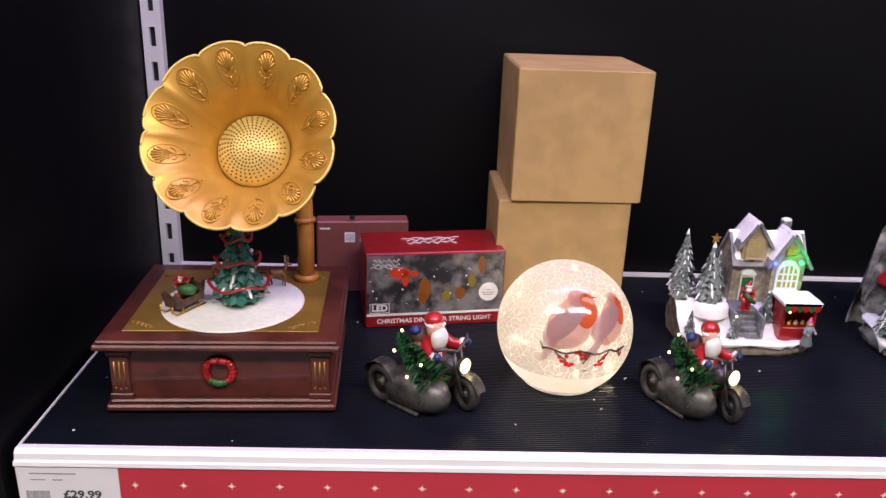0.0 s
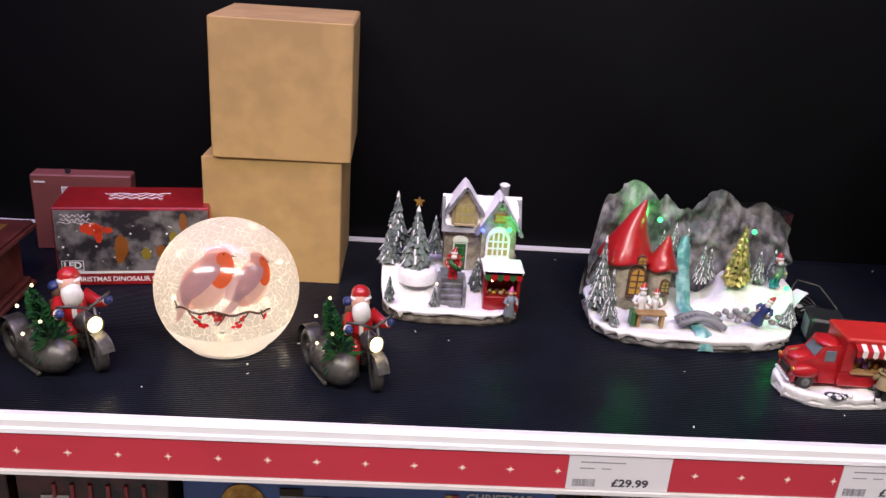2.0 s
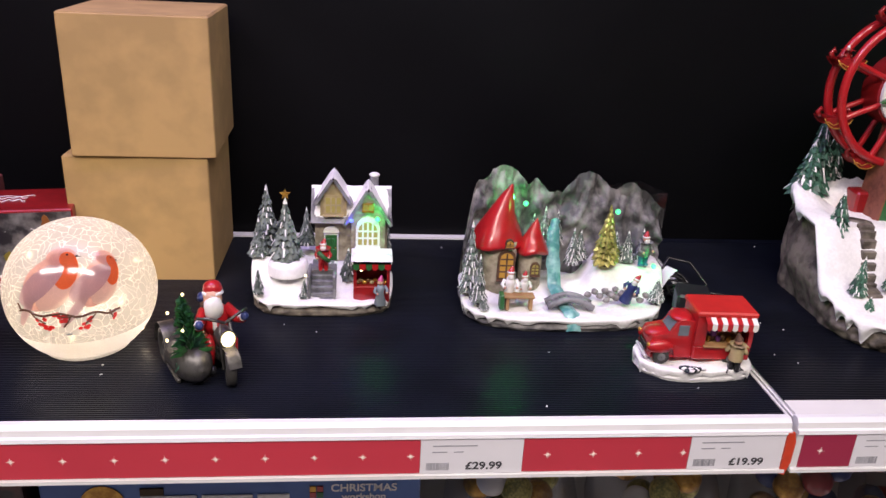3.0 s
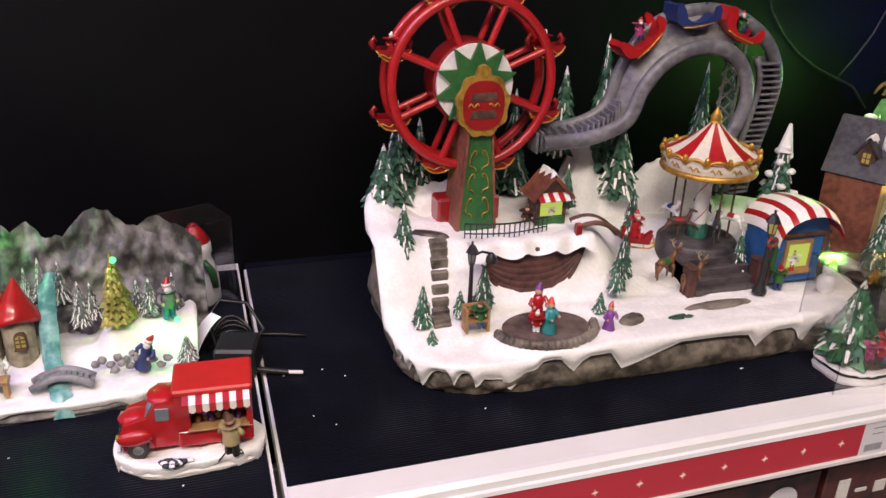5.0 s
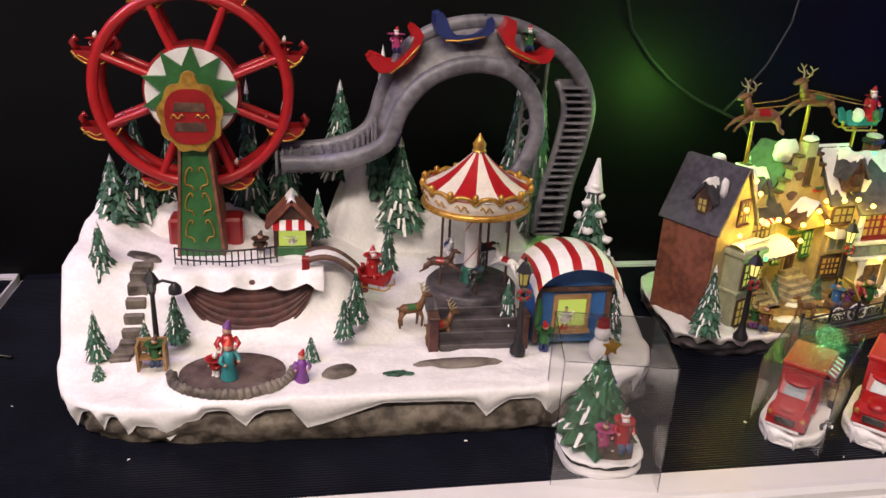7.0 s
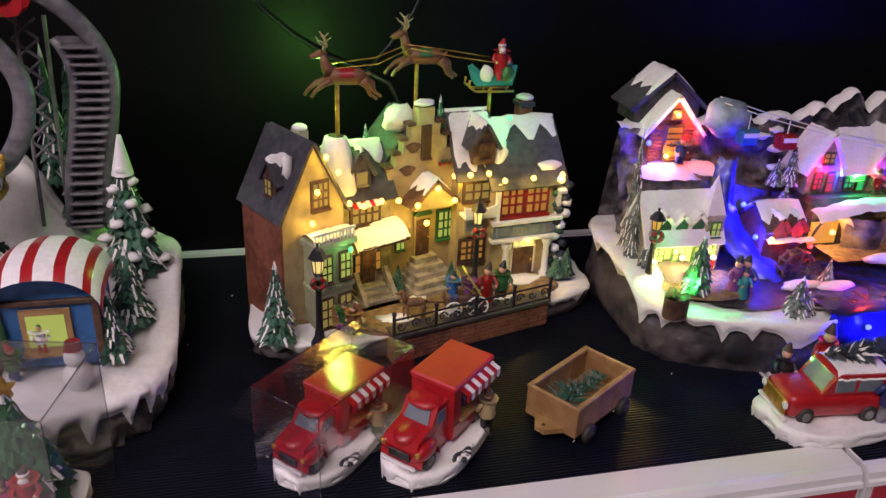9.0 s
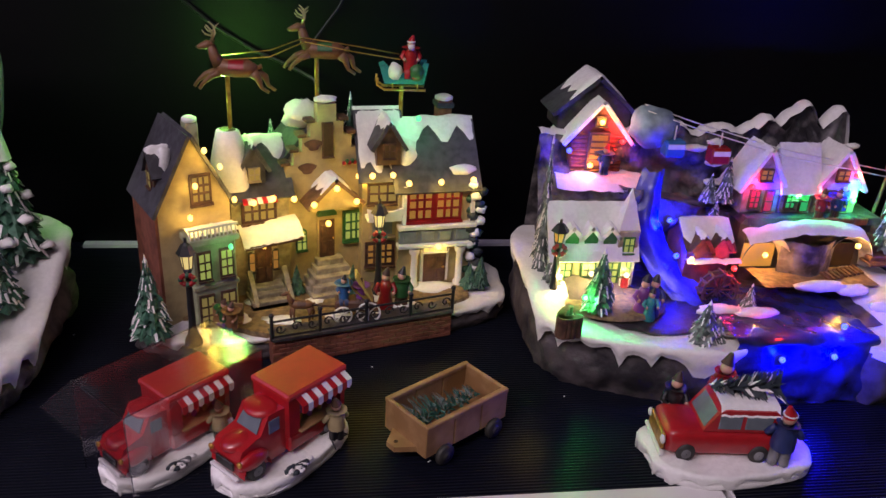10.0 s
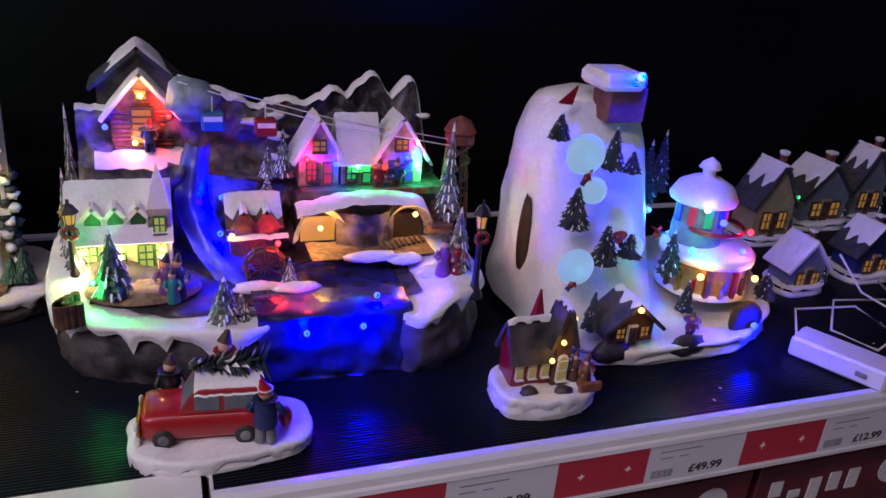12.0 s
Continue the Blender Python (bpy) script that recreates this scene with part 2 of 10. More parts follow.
class M:
    """A mesh in the making: primitives in world metres, each with its own material."""

    def __init__(self, mat=None, tf=None):
        self.V, self.F, self.I, self.S, self.mats, self.tf = [], [], [], [], [], tf
        self.cur = 0
        if mat:
            self.use(mat)

    def use(self, mat):
        if mat not in self.mats:
            self.mats.append(mat)
        self.cur = self.mats.index(mat)
        return self

    def add(self, vs, fs, smooth=False):
        o = len(self.V)
        for v in vs:
            v = Vector(v)
            v = self.tf @ v if self.tf else v
            self.V.append(PLACE[0] @ v if PLACE[0] else v)
        for f in fs:
            self.F.append([o + i for i in f])
            self.I.append(self.cur)
            self.S.append(smooth)
        return self

    def box(self, x0, x1, y0, y1, z0, z1, b=0.0, rz=0.0):
        cx, cy = (x0 + x1) / 2, (y0 + y1) / 2
        b = min(b, 0.45 * min(x1 - x0, y1 - y0, z1 - z0))
        vs, fs = [], []
        if b <= 0:
            vs = [(x, y, z) for z in (z0, z1) for y in (y0, y1) for x in (x0, x1)]
            fs = [(0, 2, 3, 1), (4, 5, 7, 6), (0, 1, 5, 4), (2, 6, 7, 3), (0, 4, 6, 2), (1, 3, 7, 5)]
        else:
            idx = {}
            for ix, x in ((0, x0), (1, x1)):
                for iy, y in ((0, y0), (1, y1)):
                    for iz, z in ((0, z0), (1, z1)):
                        sx, sy, sz = (b if ix == 0 else -b), (b if iy == 0 else -b), (b if iz == 0 else -b)
                        for k, p in enumerate(((x, y + sy, z + sz), (x + sx, y, z + sz), (x + sx, y + sy, z))):
                            idx[ix, iy, iz, k] = len(vs)
                            vs.append(p)
            q = idx
            for a in (0, 1):
                fs.append([q[a, i, j, 0] for i, j in ((0, 0), (0, 1), (1, 1), (1, 0))][::(1 if a == 0 else -1)])
                fs.append([q[i, a, j, 1] for i, j in ((0, 0), (1, 0), (1, 1), (0, 1))][::(1 if a == 0 else -1)])
                fs.append([q[i, j, a, 2] for i, j in ((0, 0), (0, 1), (1, 1), (1, 0))][::(1 if a == 0 else -1)])
            for i in (0, 1):
                for j in (0, 1):
                    fs.append([q[i, j, 0, 0], q[i, j, 1, 0], q[i, j, 1, 1], q[i, j, 0, 1]][::(1 if i != j else -1)])
                    fs.append([q[i, 0, j, 0], q[i, 1, j, 0], q[i, 1, j, 2], q[i, 0, j, 2]][::(1 if i == j else -1)])
                    fs.append([q[0, i, j, 1], q[1, i, j, 1], q[1, i, j, 2], q[0, i, j, 2]][::(1 if i != j else -1)])
                    for k in (0, 1):
                        fs.append([q[i, j, k, 0], q[i, j, k, 1], q[i, j, k, 2]][::(1 if (i + j + k) % 2 == 0 else -1)])
        if rz:
            c, s = math.cos(radians(rz)), math.sin(radians(rz))
            vs = [(cx + (x - cx) * c - (y - cy) * s, cy + (x - cx) * s + (y - cy) * c, z) for x, y, z in vs]
        return self.add(vs, fs)

    def cyl(self, p0, p1, r0, r1=None, n=10, smooth=True):
        p0, p1 = Vector(p0), Vector(p1)
        r1 = r0 if r1 is None else r1
        d = (p1 - p0).normalized()
        a = d.orthogonal().normalized()
        b = d.cross(a)
        vs = [p0 + (a * math.cos(t) + b * math.sin(t)) * r0 for t in (2 * math.pi * i / n for i in range(n))]
        vs += [p1 + (a * math.cos(t) + b * math.sin(t)) * max(r1, 1e-5) for t in (2 * math.pi * i / n for i in range(n))]
        self.add(vs, [(i, (i + 1) % n, n + (i + 1) % n, n + i) for i in range(n)], smooth)
        self.add(vs[:n], [tuple(range(n))[::-1]])
        return self.add(vs[n:], [tuple(range(n))])

    def ell(self, c, r, n=10, k=7, noisy=0.0):
        if not isinstance(r, (tuple, list)):
            r = (r, r, r)
        vs, fs = [], []
        for j in range(k + 1):
            f = math.pi * j / k
            for i in range(n):
                t = 2 * math.pi * i / n
                d = Vector((math.sin(f) * math.cos(t), math.sin(f) * math.sin(t), math.cos(f)))
                w = 1 + noisy * nz(d.x * 2 + c[0] * 90, d.y * 2 + c[1] * 90, d.z * 2 + c[2] * 90)
                vs.append((c[0] + d.x * r[0] * w, c[1] + d.y * r[1] * w, c[2] + d.z * r[2] * w))
        for j in range(k):
            for i in range(n):
                fs.append((j * n + i, (j + 1) * n + i, (j + 1) * n + (i + 1) % n, j * n + (i + 1) % n))
        return self.add(vs, fs, True)

    def tube(self, pts, r, n=6, closed=False):
        pts = [Vector(p) for p in pts]
        m = len(pts)
        vs, fs = [], []
        up = Vector((0, 0, 1))
        for i, p in enumerate(pts):
            d = (pts[(i + 1) % m] - pts[i - 1]) if closed else (pts[min(i + 1, m - 1)] - pts[max(i - 1, 0)])
            d = d.normalized() if d.length > 1e-9 else up
            a = d.cross(Vector((0, 1, 0.01)))
            a = a.normalized() if a.length > 1e-3 else d.orthogonal().normalized()
            b = d.cross(a)
            rr = r[i] if isinstance(r, (list, tuple)) else r
            vs += [p + (a * math.cos(t) + b * math.sin(t)) * rr for t in (2 * math.pi * q / n for q in range(n))]
        for i in range(m if closed else m - 1):
            j = (i + 1) % m
            fs += [(i * n + q, i * n + (q + 1) % n, j * n + (q + 1) % n, j * n + q) for q in range(n)]
        if not closed:
            fs += [tuple(range(n))[::-1], tuple((m - 1) * n + q for q in range(n))]
        return self.add(vs, fs, True)

    def lathe(self, prof, c=(0, 0, 0), n=24, rf=None, smooth=True, m=None):
        vs, fs = [], []
        for r, z in prof:
            for i in range(n):
                t = 2 * math.pi * i / n
                w = rf(t, r, z) if rf else 1
                v = Vector((math.cos(t) * r * w, math.sin(t) * r * w, z))
                vs.append((m @ v if m else v) + Vector(c))
        for j in range(len(prof) - 1):
            fs += [(j * n + i, j * n + (i + 1) % n, (j + 1) * n + (i + 1) % n, (j + 1) * n + i) for i in range(n)]
        return self.add(vs, fs, smooth)

    def prism(self, poly, y0, y1):
        """A shape of (x, z) points, from y0 (front) to y1 (back)."""
        n = len(poly)
        vs = [(x, y0, z) for x, z in poly] + [(x, y1, z) for x, z in poly]
        fs = [tuple(range(n)), tuple(range(n, 2 * n))[::-1]] + [(i, n + i, n + (i + 1) % n, (i + 1) % n) for i in range(n)]
        return self.add(vs, fs)

    def plate(self, poly, z0, z1):
        """A shape of (x, y) points, from z0 to z1."""
        n = len(poly)
        vs = [(x, y, z0) for x, y in poly] + [(x, y, z1) for x, y in poly]
        fs = [tuple(range(n))[::-1], tuple(range(n, 2 * n))] + [(i, (i + 1) % n, n + (i + 1) % n, n + i) for i in range(n)]
        return self.add(vs, fs)

    def slab(self, a, b, c, d, th):
        """A board through four corners, th thick along its normal."""
        a, b, c, d = (Vector(v) for v in (a, b, c, d))
        nrm = (b - a).cross(d - a).normalized() * th
        vs = [a, b, c, d, a + nrm, b + nrm, c + nrm, d + nrm]
        return self.add(vs, [(3, 2, 1, 0), (4, 5, 6, 7), (0, 1, 5, 4), (1, 2, 6, 5), (2, 3, 7, 6), (3, 0, 4, 7)])

    def grid(self, fn, nu, nv, smooth=True, wrap=False):
        vs = [fn(i / (nu if wrap else nu - 1), j / (nv - 1)) for j in range(nv) for i in range(nu)]
        fs = []
        for j in range(nv - 1):
            for i in range(nu if wrap else nu - 1):
                k = (i + 1) % nu
                fs.append((j * nu + i, j * nu + k, (j + 1) * nu + k, (j + 1) * nu + i))
        return self.add(vs, fs, smooth)


def thing(name, loc, rz, label, category, group=""):
    ob = new(name)
    ob.empty_display_size = 0.02
    ob.matrix_basis = pose(*loc, 0, 0, rz)
    return tagged(ob, label, category, group)


def part(name, m, parent=None, label=""):
    me = bpy.data.meshes.new(name)
    root = parent
    while root is not None and root.parent is not None:
        root = root.parent
    inv = root.matrix_basis.inverted() if root is not None else Matrix()
    me.from_pydata([inv @ v for v in m.V], [], m.F)
    for mt in m.mats:
        me.materials.append(mt)
    me.polygons.foreach_set("material_index", m.I)
    me.polygons.foreach_set("use_smooth", m.S)
    me.update()
    ob = new(name, me)
    ob.parent = parent
    if label:
        ob["label"] = label
    return ob


def structure(name, m, label=""):
    return tagged(part(name, m), label, kind="structure")


def text(body, size, m, mat, parent, name="lettering", align="CENTER", bold=0.0, sx=1.0):
    cu = bpy.data.curves.new(name, "FONT")
    cu.body, cu.size, cu.align_x, cu.align_y, cu.extrude, cu.offset = body, size, align, "CENTER", 0.00015, bold
    tmp = bpy.data.objects.new(name, cu)
    me = bpy.data.meshes.new_from_object(tmp)
    bpy.data.objects.remove(tmp)
    me.materials.clear()
    me.materials.append(mat)
    root = parent
    while root.parent is not None:
        root = root.parent
    me.transform(root.matrix_basis.inverted() @ m @ Matrix.Diagonal((sx, 1, 1, 1)))
    ob = new(name, me)
    ob.parent = parent
    return ob


# ---- shared kinds ----
def fir(parent, x, y, z0, z1, r, mat=FIR, tip=SNOW, dens=1.0, tipshare=0.5, name="fir_tree", label="", fine=False):
    """A little moulded fir: stem, and a crown of drooping clumps with frosted tips."""
    rnd = random.Random(int(x * 7919 + y * 3571 + z0 * 911))
    m = M(BARK)
    h = z1 - z0
    m.cyl((x, y, z0), (x, y, z0 + h * 0.3), r * 0.16, r * 0.12, 6)
    m.use(mat)
    m.cyl((x, y, z0 + h * 0.1), (x, y, z1 - h * 0.02), r * 0.5, 0, 7)
    tiers = max(5, int((11 if fine else 9) * dens))
    for i in range(tiers):
        f = (i + 0.5) / tiers
        zz = z0 + h * (0.1 + 0.86 * f)
        rr = r * (1 - f) ** 0.85 + r * 0.08
        k = max(5, int((16 if fine else 12) * dens * (1 - 0.55 * f)))
        for j in range(k):
            t = 2 * math.pi * (j + rnd.random() * 0.6 + 0.5 * (i % 2)) / k
            q = rr * rnd.uniform(0.8, 1.12)
            drop = h * (0.035 if fine else 0.07) * rnd.uniform(0.7, 1.3)
            w = (0.16 if fine else 0.24) * rr * rnd.uniform(0.8, 1.2) + r * 0.04
            ct, st = math.cos(t), math.sin(t)
            root_ = Vector((x + ct * q * 0.25, y + st * q * 0.25, zz + drop * 0.7))
            tipv = Vector((x + ct * q, y + st * q, zz - drop))
            mid = (root_ * 0.4 + tipv * 0.6)
            side = Vector((-st, ct, 0)) * w
            up = Vector((ct * 0.2, st * 0.2, 1)) * w * 0.7
            m.use(mat)
            m.add([root_, mid + side - up * 0.3, mid - side - up * 0.3, mid + up, tipv], [(0, 1, 3), (0, 3, 2), (1, 4, 3), (3, 4, 2), (0, 2, 1), (1, 2, 4)])
            if tip and rnd.random() < tipshare:
                m.use(tip)
                e0, e1 = mid + up * 1.06, tipv + up * 0.14
                for q in (-1, 1):
                    k0, k1 = e0 * 0.75 + (mid + side * q) * 0.25 + up * 0.1, e1 + side * q * 0.16
                    m.add([e0, k0, k1, e1 - up * 0.1], [(0, 1, 2), (0, 2, 3), (2, 1, 0), (3, 2, 0)][:2] if q > 0 else [(2, 1, 0), (3, 2, 0)])
                low = (mid + side * (0.9 if rnd.random() < 0.5 else -0.9))
                m.add([low + up * 0.02, tipv, tipv * 0.55 + low * 0.45 + up * 0.3], [(0, 1, 2), (2, 1, 0)])
    if tip:
        m.use(tip)
        m.cyl((x, y, z1 - h * 0.09), (x, y, z1 + h * 0.01), r * 0.13, 0, 6)
    return part(name, m, parent, label)


def figure(parent, x, y, z, h, coat, legs=BLACKP, hat=REDP, face=SKIN, lean=0.0, rz=0.0, beard=False, skirt=False, name="figurine", label="", sit=False):
    """A small plain figurine, one mesh."""
    c, s = math.cos(radians(rz)), math.sin(radians(rz))
    m = M(coat, Matrix.Translation((x, y, z)) @ pose(0, 0, 0, 0, lean, rz))
    if skirt:
        m.lathe([(0.2 * h, 0), (0.21 * h, 0.03 * h), (0.12 * h, 0.42 * h), (0.15 * h, 0.55 * h), (0.1 * h, 0.7 * h), (0.01 * h, 0.72 * h)], n=10)
    else:
        m.use(legs)
        if sit:
            for q in (-0.09, 0.09):
                m.tube([(q * h, 0, 0.16 * h), (q * h, -0.22 * h, 0.18 * h), (q * h, -0.24 * h, 0)], 0.075 * h, 6)
        else:
            for q in (-0.08, 0.08):
                m.cyl((q * h, 0, 0), (q * h * 0.8, 0, 0.42 * h), 0.075 * h, 0.085 * h, 7)
                m.ell((q * h, -0.04 * h, 0.03 * h), (0.07 * h, 0.11 * h, 0.035 * h), 7, 5)
        m.use(coat)
        m.lathe([(0.17 * h, 0.3 * h if not sit else 0.1 * h), (0.18 * h, 0.36 * h), (0.16 * h, 0.5 * h), (0.17 * h, 0.6 * h), (0.08 * h, 0.72 * h), (0.01, 0.73 * h)], n=10)
    for q in (-1, 1):
        m.tube([(q * 0.15 * h, 0, 0.64 * h), (q * 0.23 * h, -0.04 * h, 0.5 * h), (q * 0.17 * h, -0.16 * h, 0.46 * h)], 0.055 * h, 6)
    m.use(face)
    m.ell((0, -0.01 * h, 0.8 * h), 0.1 * h, 9, 7)
    for q in (-1, 1):
        m.ell((q * 0.17 * h, -0.17 * h, 0.46 * h), 0.045 * h, 6, 5)
    if beard:
        m.use(WHITEP)
        m.ell((0, -0.07 * h, 0.73 * h), (0.095 * h, 0.06 * h, 0.11 * h), 9, 6)
        m.ell((0, -0.01 * h, 0.87 * h), (0.115 * h, 0.115 * h, 0.035 * h), 10, 5)
    m.use(hat)
    m.cyl((0, 0, 0.85 * h), (0.05 * h, 0.03 * h, 1.02 * h), 0.105 * h, 0.03 * h, 9)
    return part(name, m, parent, label)


def deer(parent, x, y, z, s, rz, saddle=None, name="reindeer", label="", coat=TANP, leap=False, antlers=True):
    """A moulded reindeer or horse that faces left before its turn; leap stretches the legs."""
    m = M(coat, Matrix.Translation((x, y, z)) @ pose(0, 0, 0, 0, 0, rz) @ Matrix.Scale(s, 4))
    m.tube([(-0.3, 0, 0.6), (-0.2, 0, 0.58), (0.02, 0, 0.55), (0.22, 0, 0.57), (0.34, 0, 0.56)], [0.09, 0.145, 0.13, 0.145, 0.08], 10)
    m.tube([(-0.24, 0, 0.62), (-0.32, 0, 0.76), (-0.36, 0, 0.93)], [0.12, 0.085, 0.065], 8)
    m.tube([(-0.33, 0, 0.95), (-0.42, 0, 0.94), (-0.53, 0, 0.9), (-0.57, 0, 0.89)], [0.055, 0.07, 0.045, 0.03], 8)
    for q in (-1, 1):
        e = 0.05 * q
        m.ell((-0.33, 0.075 * q, 0.98), (0.03, 0.045, 0.018), 6, 5)
        if leap:
            m.tube([(-0.24, 0.08 * q, 0.52), (-0.42 - e, 0.08 * q, 0.45), (-0.56 - e, 0.08 * q, 0.33), (-0.62 - e, 0.08 * q, 0.24)], [0.075, 0.048, 0.03, 0.028], 6)
            m.tube([(0.28, 0.08 * q, 0.52), (0.42 + e, 0.08 * q, 0.42), (0.46 + e, 0.08 * q, 0.28), (0.58 + e, 0.08 * q, 0.2)], [0.1, 0.06, 0.032, 0.026], 6)
        else:
            m.tube([(-0.22, 0.08 * q, 0.5), (-0.26 - e, 0.08 * q, 0.3), (-0.24 - e, 0.08 * q, 0.02)], [0.075, 0.042, 0.03], 6)
            m.tube([(0.25, 0.08 * q, 0.5), (0.32 + e, 0.08 * q, 0.28), (0.29 + e, 0.08 * q, 0.02)], [0.1, 0.05, 0.03], 6)
    m.tube([(0.35, 0, 0.58), (0.41, 0, 0.62), (0.43, 0, 0.57)], [0.04, 0.035, 0.012], 6)
    if antlers:
        m.use(CREAM)
        for q in (-1, 1):
            m.tube([(-0.35, q * 0.04, 1.0), (-0.3, q * 0.13, 1.1), (-0.33, q * 0.17, 1.2), (-0.4, q * 0.16, 1.27)], [0.022, 0.02, 0.017, 0.01], 5)
            m.tube([(-0.31, q * 0.12, 1.09), (-0.42, q * 0.15, 1.13), (-0.46, q * 0.16, 1.19)], [0.018, 0.014, 0.009], 5)
            m.tube([(-0.32, q * 0.16, 1.17), (-0.24, q * 0.2, 1.24)], [0.016, 0.009], 5)
    m.use(DARKHOLE)
    m.ell((-0.575, 0, 0.895), 0.026, 6, 5)
    if saddle:
        m.use(saddle)
        m.grid(lambda u, v: (-0.1 + 0.24 * u, 0.15 * math.cos(math.pi * (0.08 + 0.84 * v)), 0.54 + 0.165 * math.sin(math.pi * (0.08 + 0.84 * v))), 6, 10)
    return part(name, m, parent, label)


def lamp_post(parent, x, y, z0, z1, lit=W_BRIGHT, wreath=True, s=1.0, name="lamp_post", label="black lamp post with a lit lantern"):
    m = M(BLACKP)
    h = z1 - z0
    m.lathe([(0.0085 * s, 0), (0.0085 * s, h * 0.04), (0.005 * s, h * 0.1), (0.0035 * s, h * 0.2), (0.0028 * s, h * 0.68), (0.0045 * s, h * 0.71), (0.001, h * 0.72)], (x, y, z0), 10)
    p = part(name, m, parent, label)
    m = M(lit)
    m.lathe([(0.0042 * s, h * 0.73), (0.0062 * s, h * 0.86)], (x, y, z0), 6, smooth=False)
    part("lantern_glass", m, p, "glowing lantern glass")
    m = M(BLACKP)
    m.lathe([(0.0095 * s, h * 0.86), (0.0045 * s, h * 0.94), (0.0015 * s, h * 0.96), (0.0015 * s, h), (0.0002, h)], (x, y, z0), 6, smooth=False)
    for i in range(6):
        a = math.pi * i / 3
        m.cyl((x + 0.0044 * s * math.cos(a), y + 0.0044 * s * math.sin(a), z0 + h * 0.72), (x + 0.0064 * s * math.cos(a), y + 0.0064 * s * math.sin(a), z0 + h * 0.87), 0.0006 * s, n=4)
    part("lantern_cap", m, p)
    if wreath:
        m = M(DEEPRED)
        for i in range(12):
            a = 2 * math.pi * i / 12
            m.use(DEEPRED if i % 3 else FIR)
            m.ell((x + 0.006 * s * math.cos(a), y - 0.005 * s, z0 + h * 0.64 + 0.005 * s * math.sin(a)), 0.0027 * s, 6, 5)
        part("wreath", m, p)
    return p


def sup(a, b, p=3.0):
    """Half widths and squareness of a base's outline, by angle."""
    def f(t):
        c, s = math.cos(t), math.sin(t)
        return a * math.copysign(abs(c) ** (2 / p), c), b * math.copysign(abs(s) ** (2 / p), s)
    return f


def terrain(parent, cx, cy, out, hf, rock, z0=Z, drip=0.02, drips=26, n=132, rings=26, snow=SNOW, wob=0.012, seed=1.0, flare=1.0):
    """A moulded base: an uneven rock body and a snow cap whose edge hangs down in drips."""
    def edge(t, k):
        x, y = out(t)
        w = 1 + wob * 5 * nz(math.cos(t) * 1.6 + seed, math.sin(t) * 1.6, seed)
        return cx + x * w * k, cy + y * w * k
    m = M(rock)

    def body(u, v):
        t = 2 * math.pi * u
        k = 0.965 + 0.03 * math.sin(math.pi * min(1, v * 1.3)) * flare
        x, y = edge(t, k)
        top = hf(x, y) - 0.006
        z = z0 + (top - z0) * v
        q = 1 + 0.035 * nz(math.cos(t) * 7 + seed, math.sin(t) * 7, v * 3.5) + 0.015 * nz(math.cos(t) * 19, math.sin(t) * 19, v * 11 + seed)
        return cx + (x - cx) * q, cy + (y - cy) * q, z
    m.grid(body, n, 10, True, True)
    rk = part("rock_base", m, parent, "uneven painted rock base")
    m = M(snow)

    def cap(u, v):
        t = 2 * math.pi * u
        if v < 0.8:
            k = v / 0.8
            x, y = edge(t, k)
            return x, y, hf(x, y) + (0.003 * nz(x * 45, y * 45, seed) + 0.0014 * nz(x * 120, y * 120, seed)) * (1 if k < 0.97 else 0.3)
        w = (v - 0.8) / 0.2
        x, y = edge(t, 1 + 0.022 * math.sin(math.pi * min(1, w * 1.1)) * (1 - 0.4 * w))
        ex, ey = edge(t, 1)
        ph = t * drips + 5 * nz(math.cos(t) * 3 + seed, math.sin(t) * 3)
        ln = drip * (0.24 + 0.45 * abs(nz(math.cos(t) * 4, math.sin(t) * 4 + seed)) + 0.85 * max(0, math.sin(ph)) ** 1.7 * (0.35 + 1.1 * abs(nz(t * 5.3, seed))))
        return x, y, hf(ex, ey) - ln * w
    m.grid(cap, n, rings + 6, True, True)
    sn = part("snow_cap", m, parent, "glossy white snow with drips over the edge")
    return rk, sn


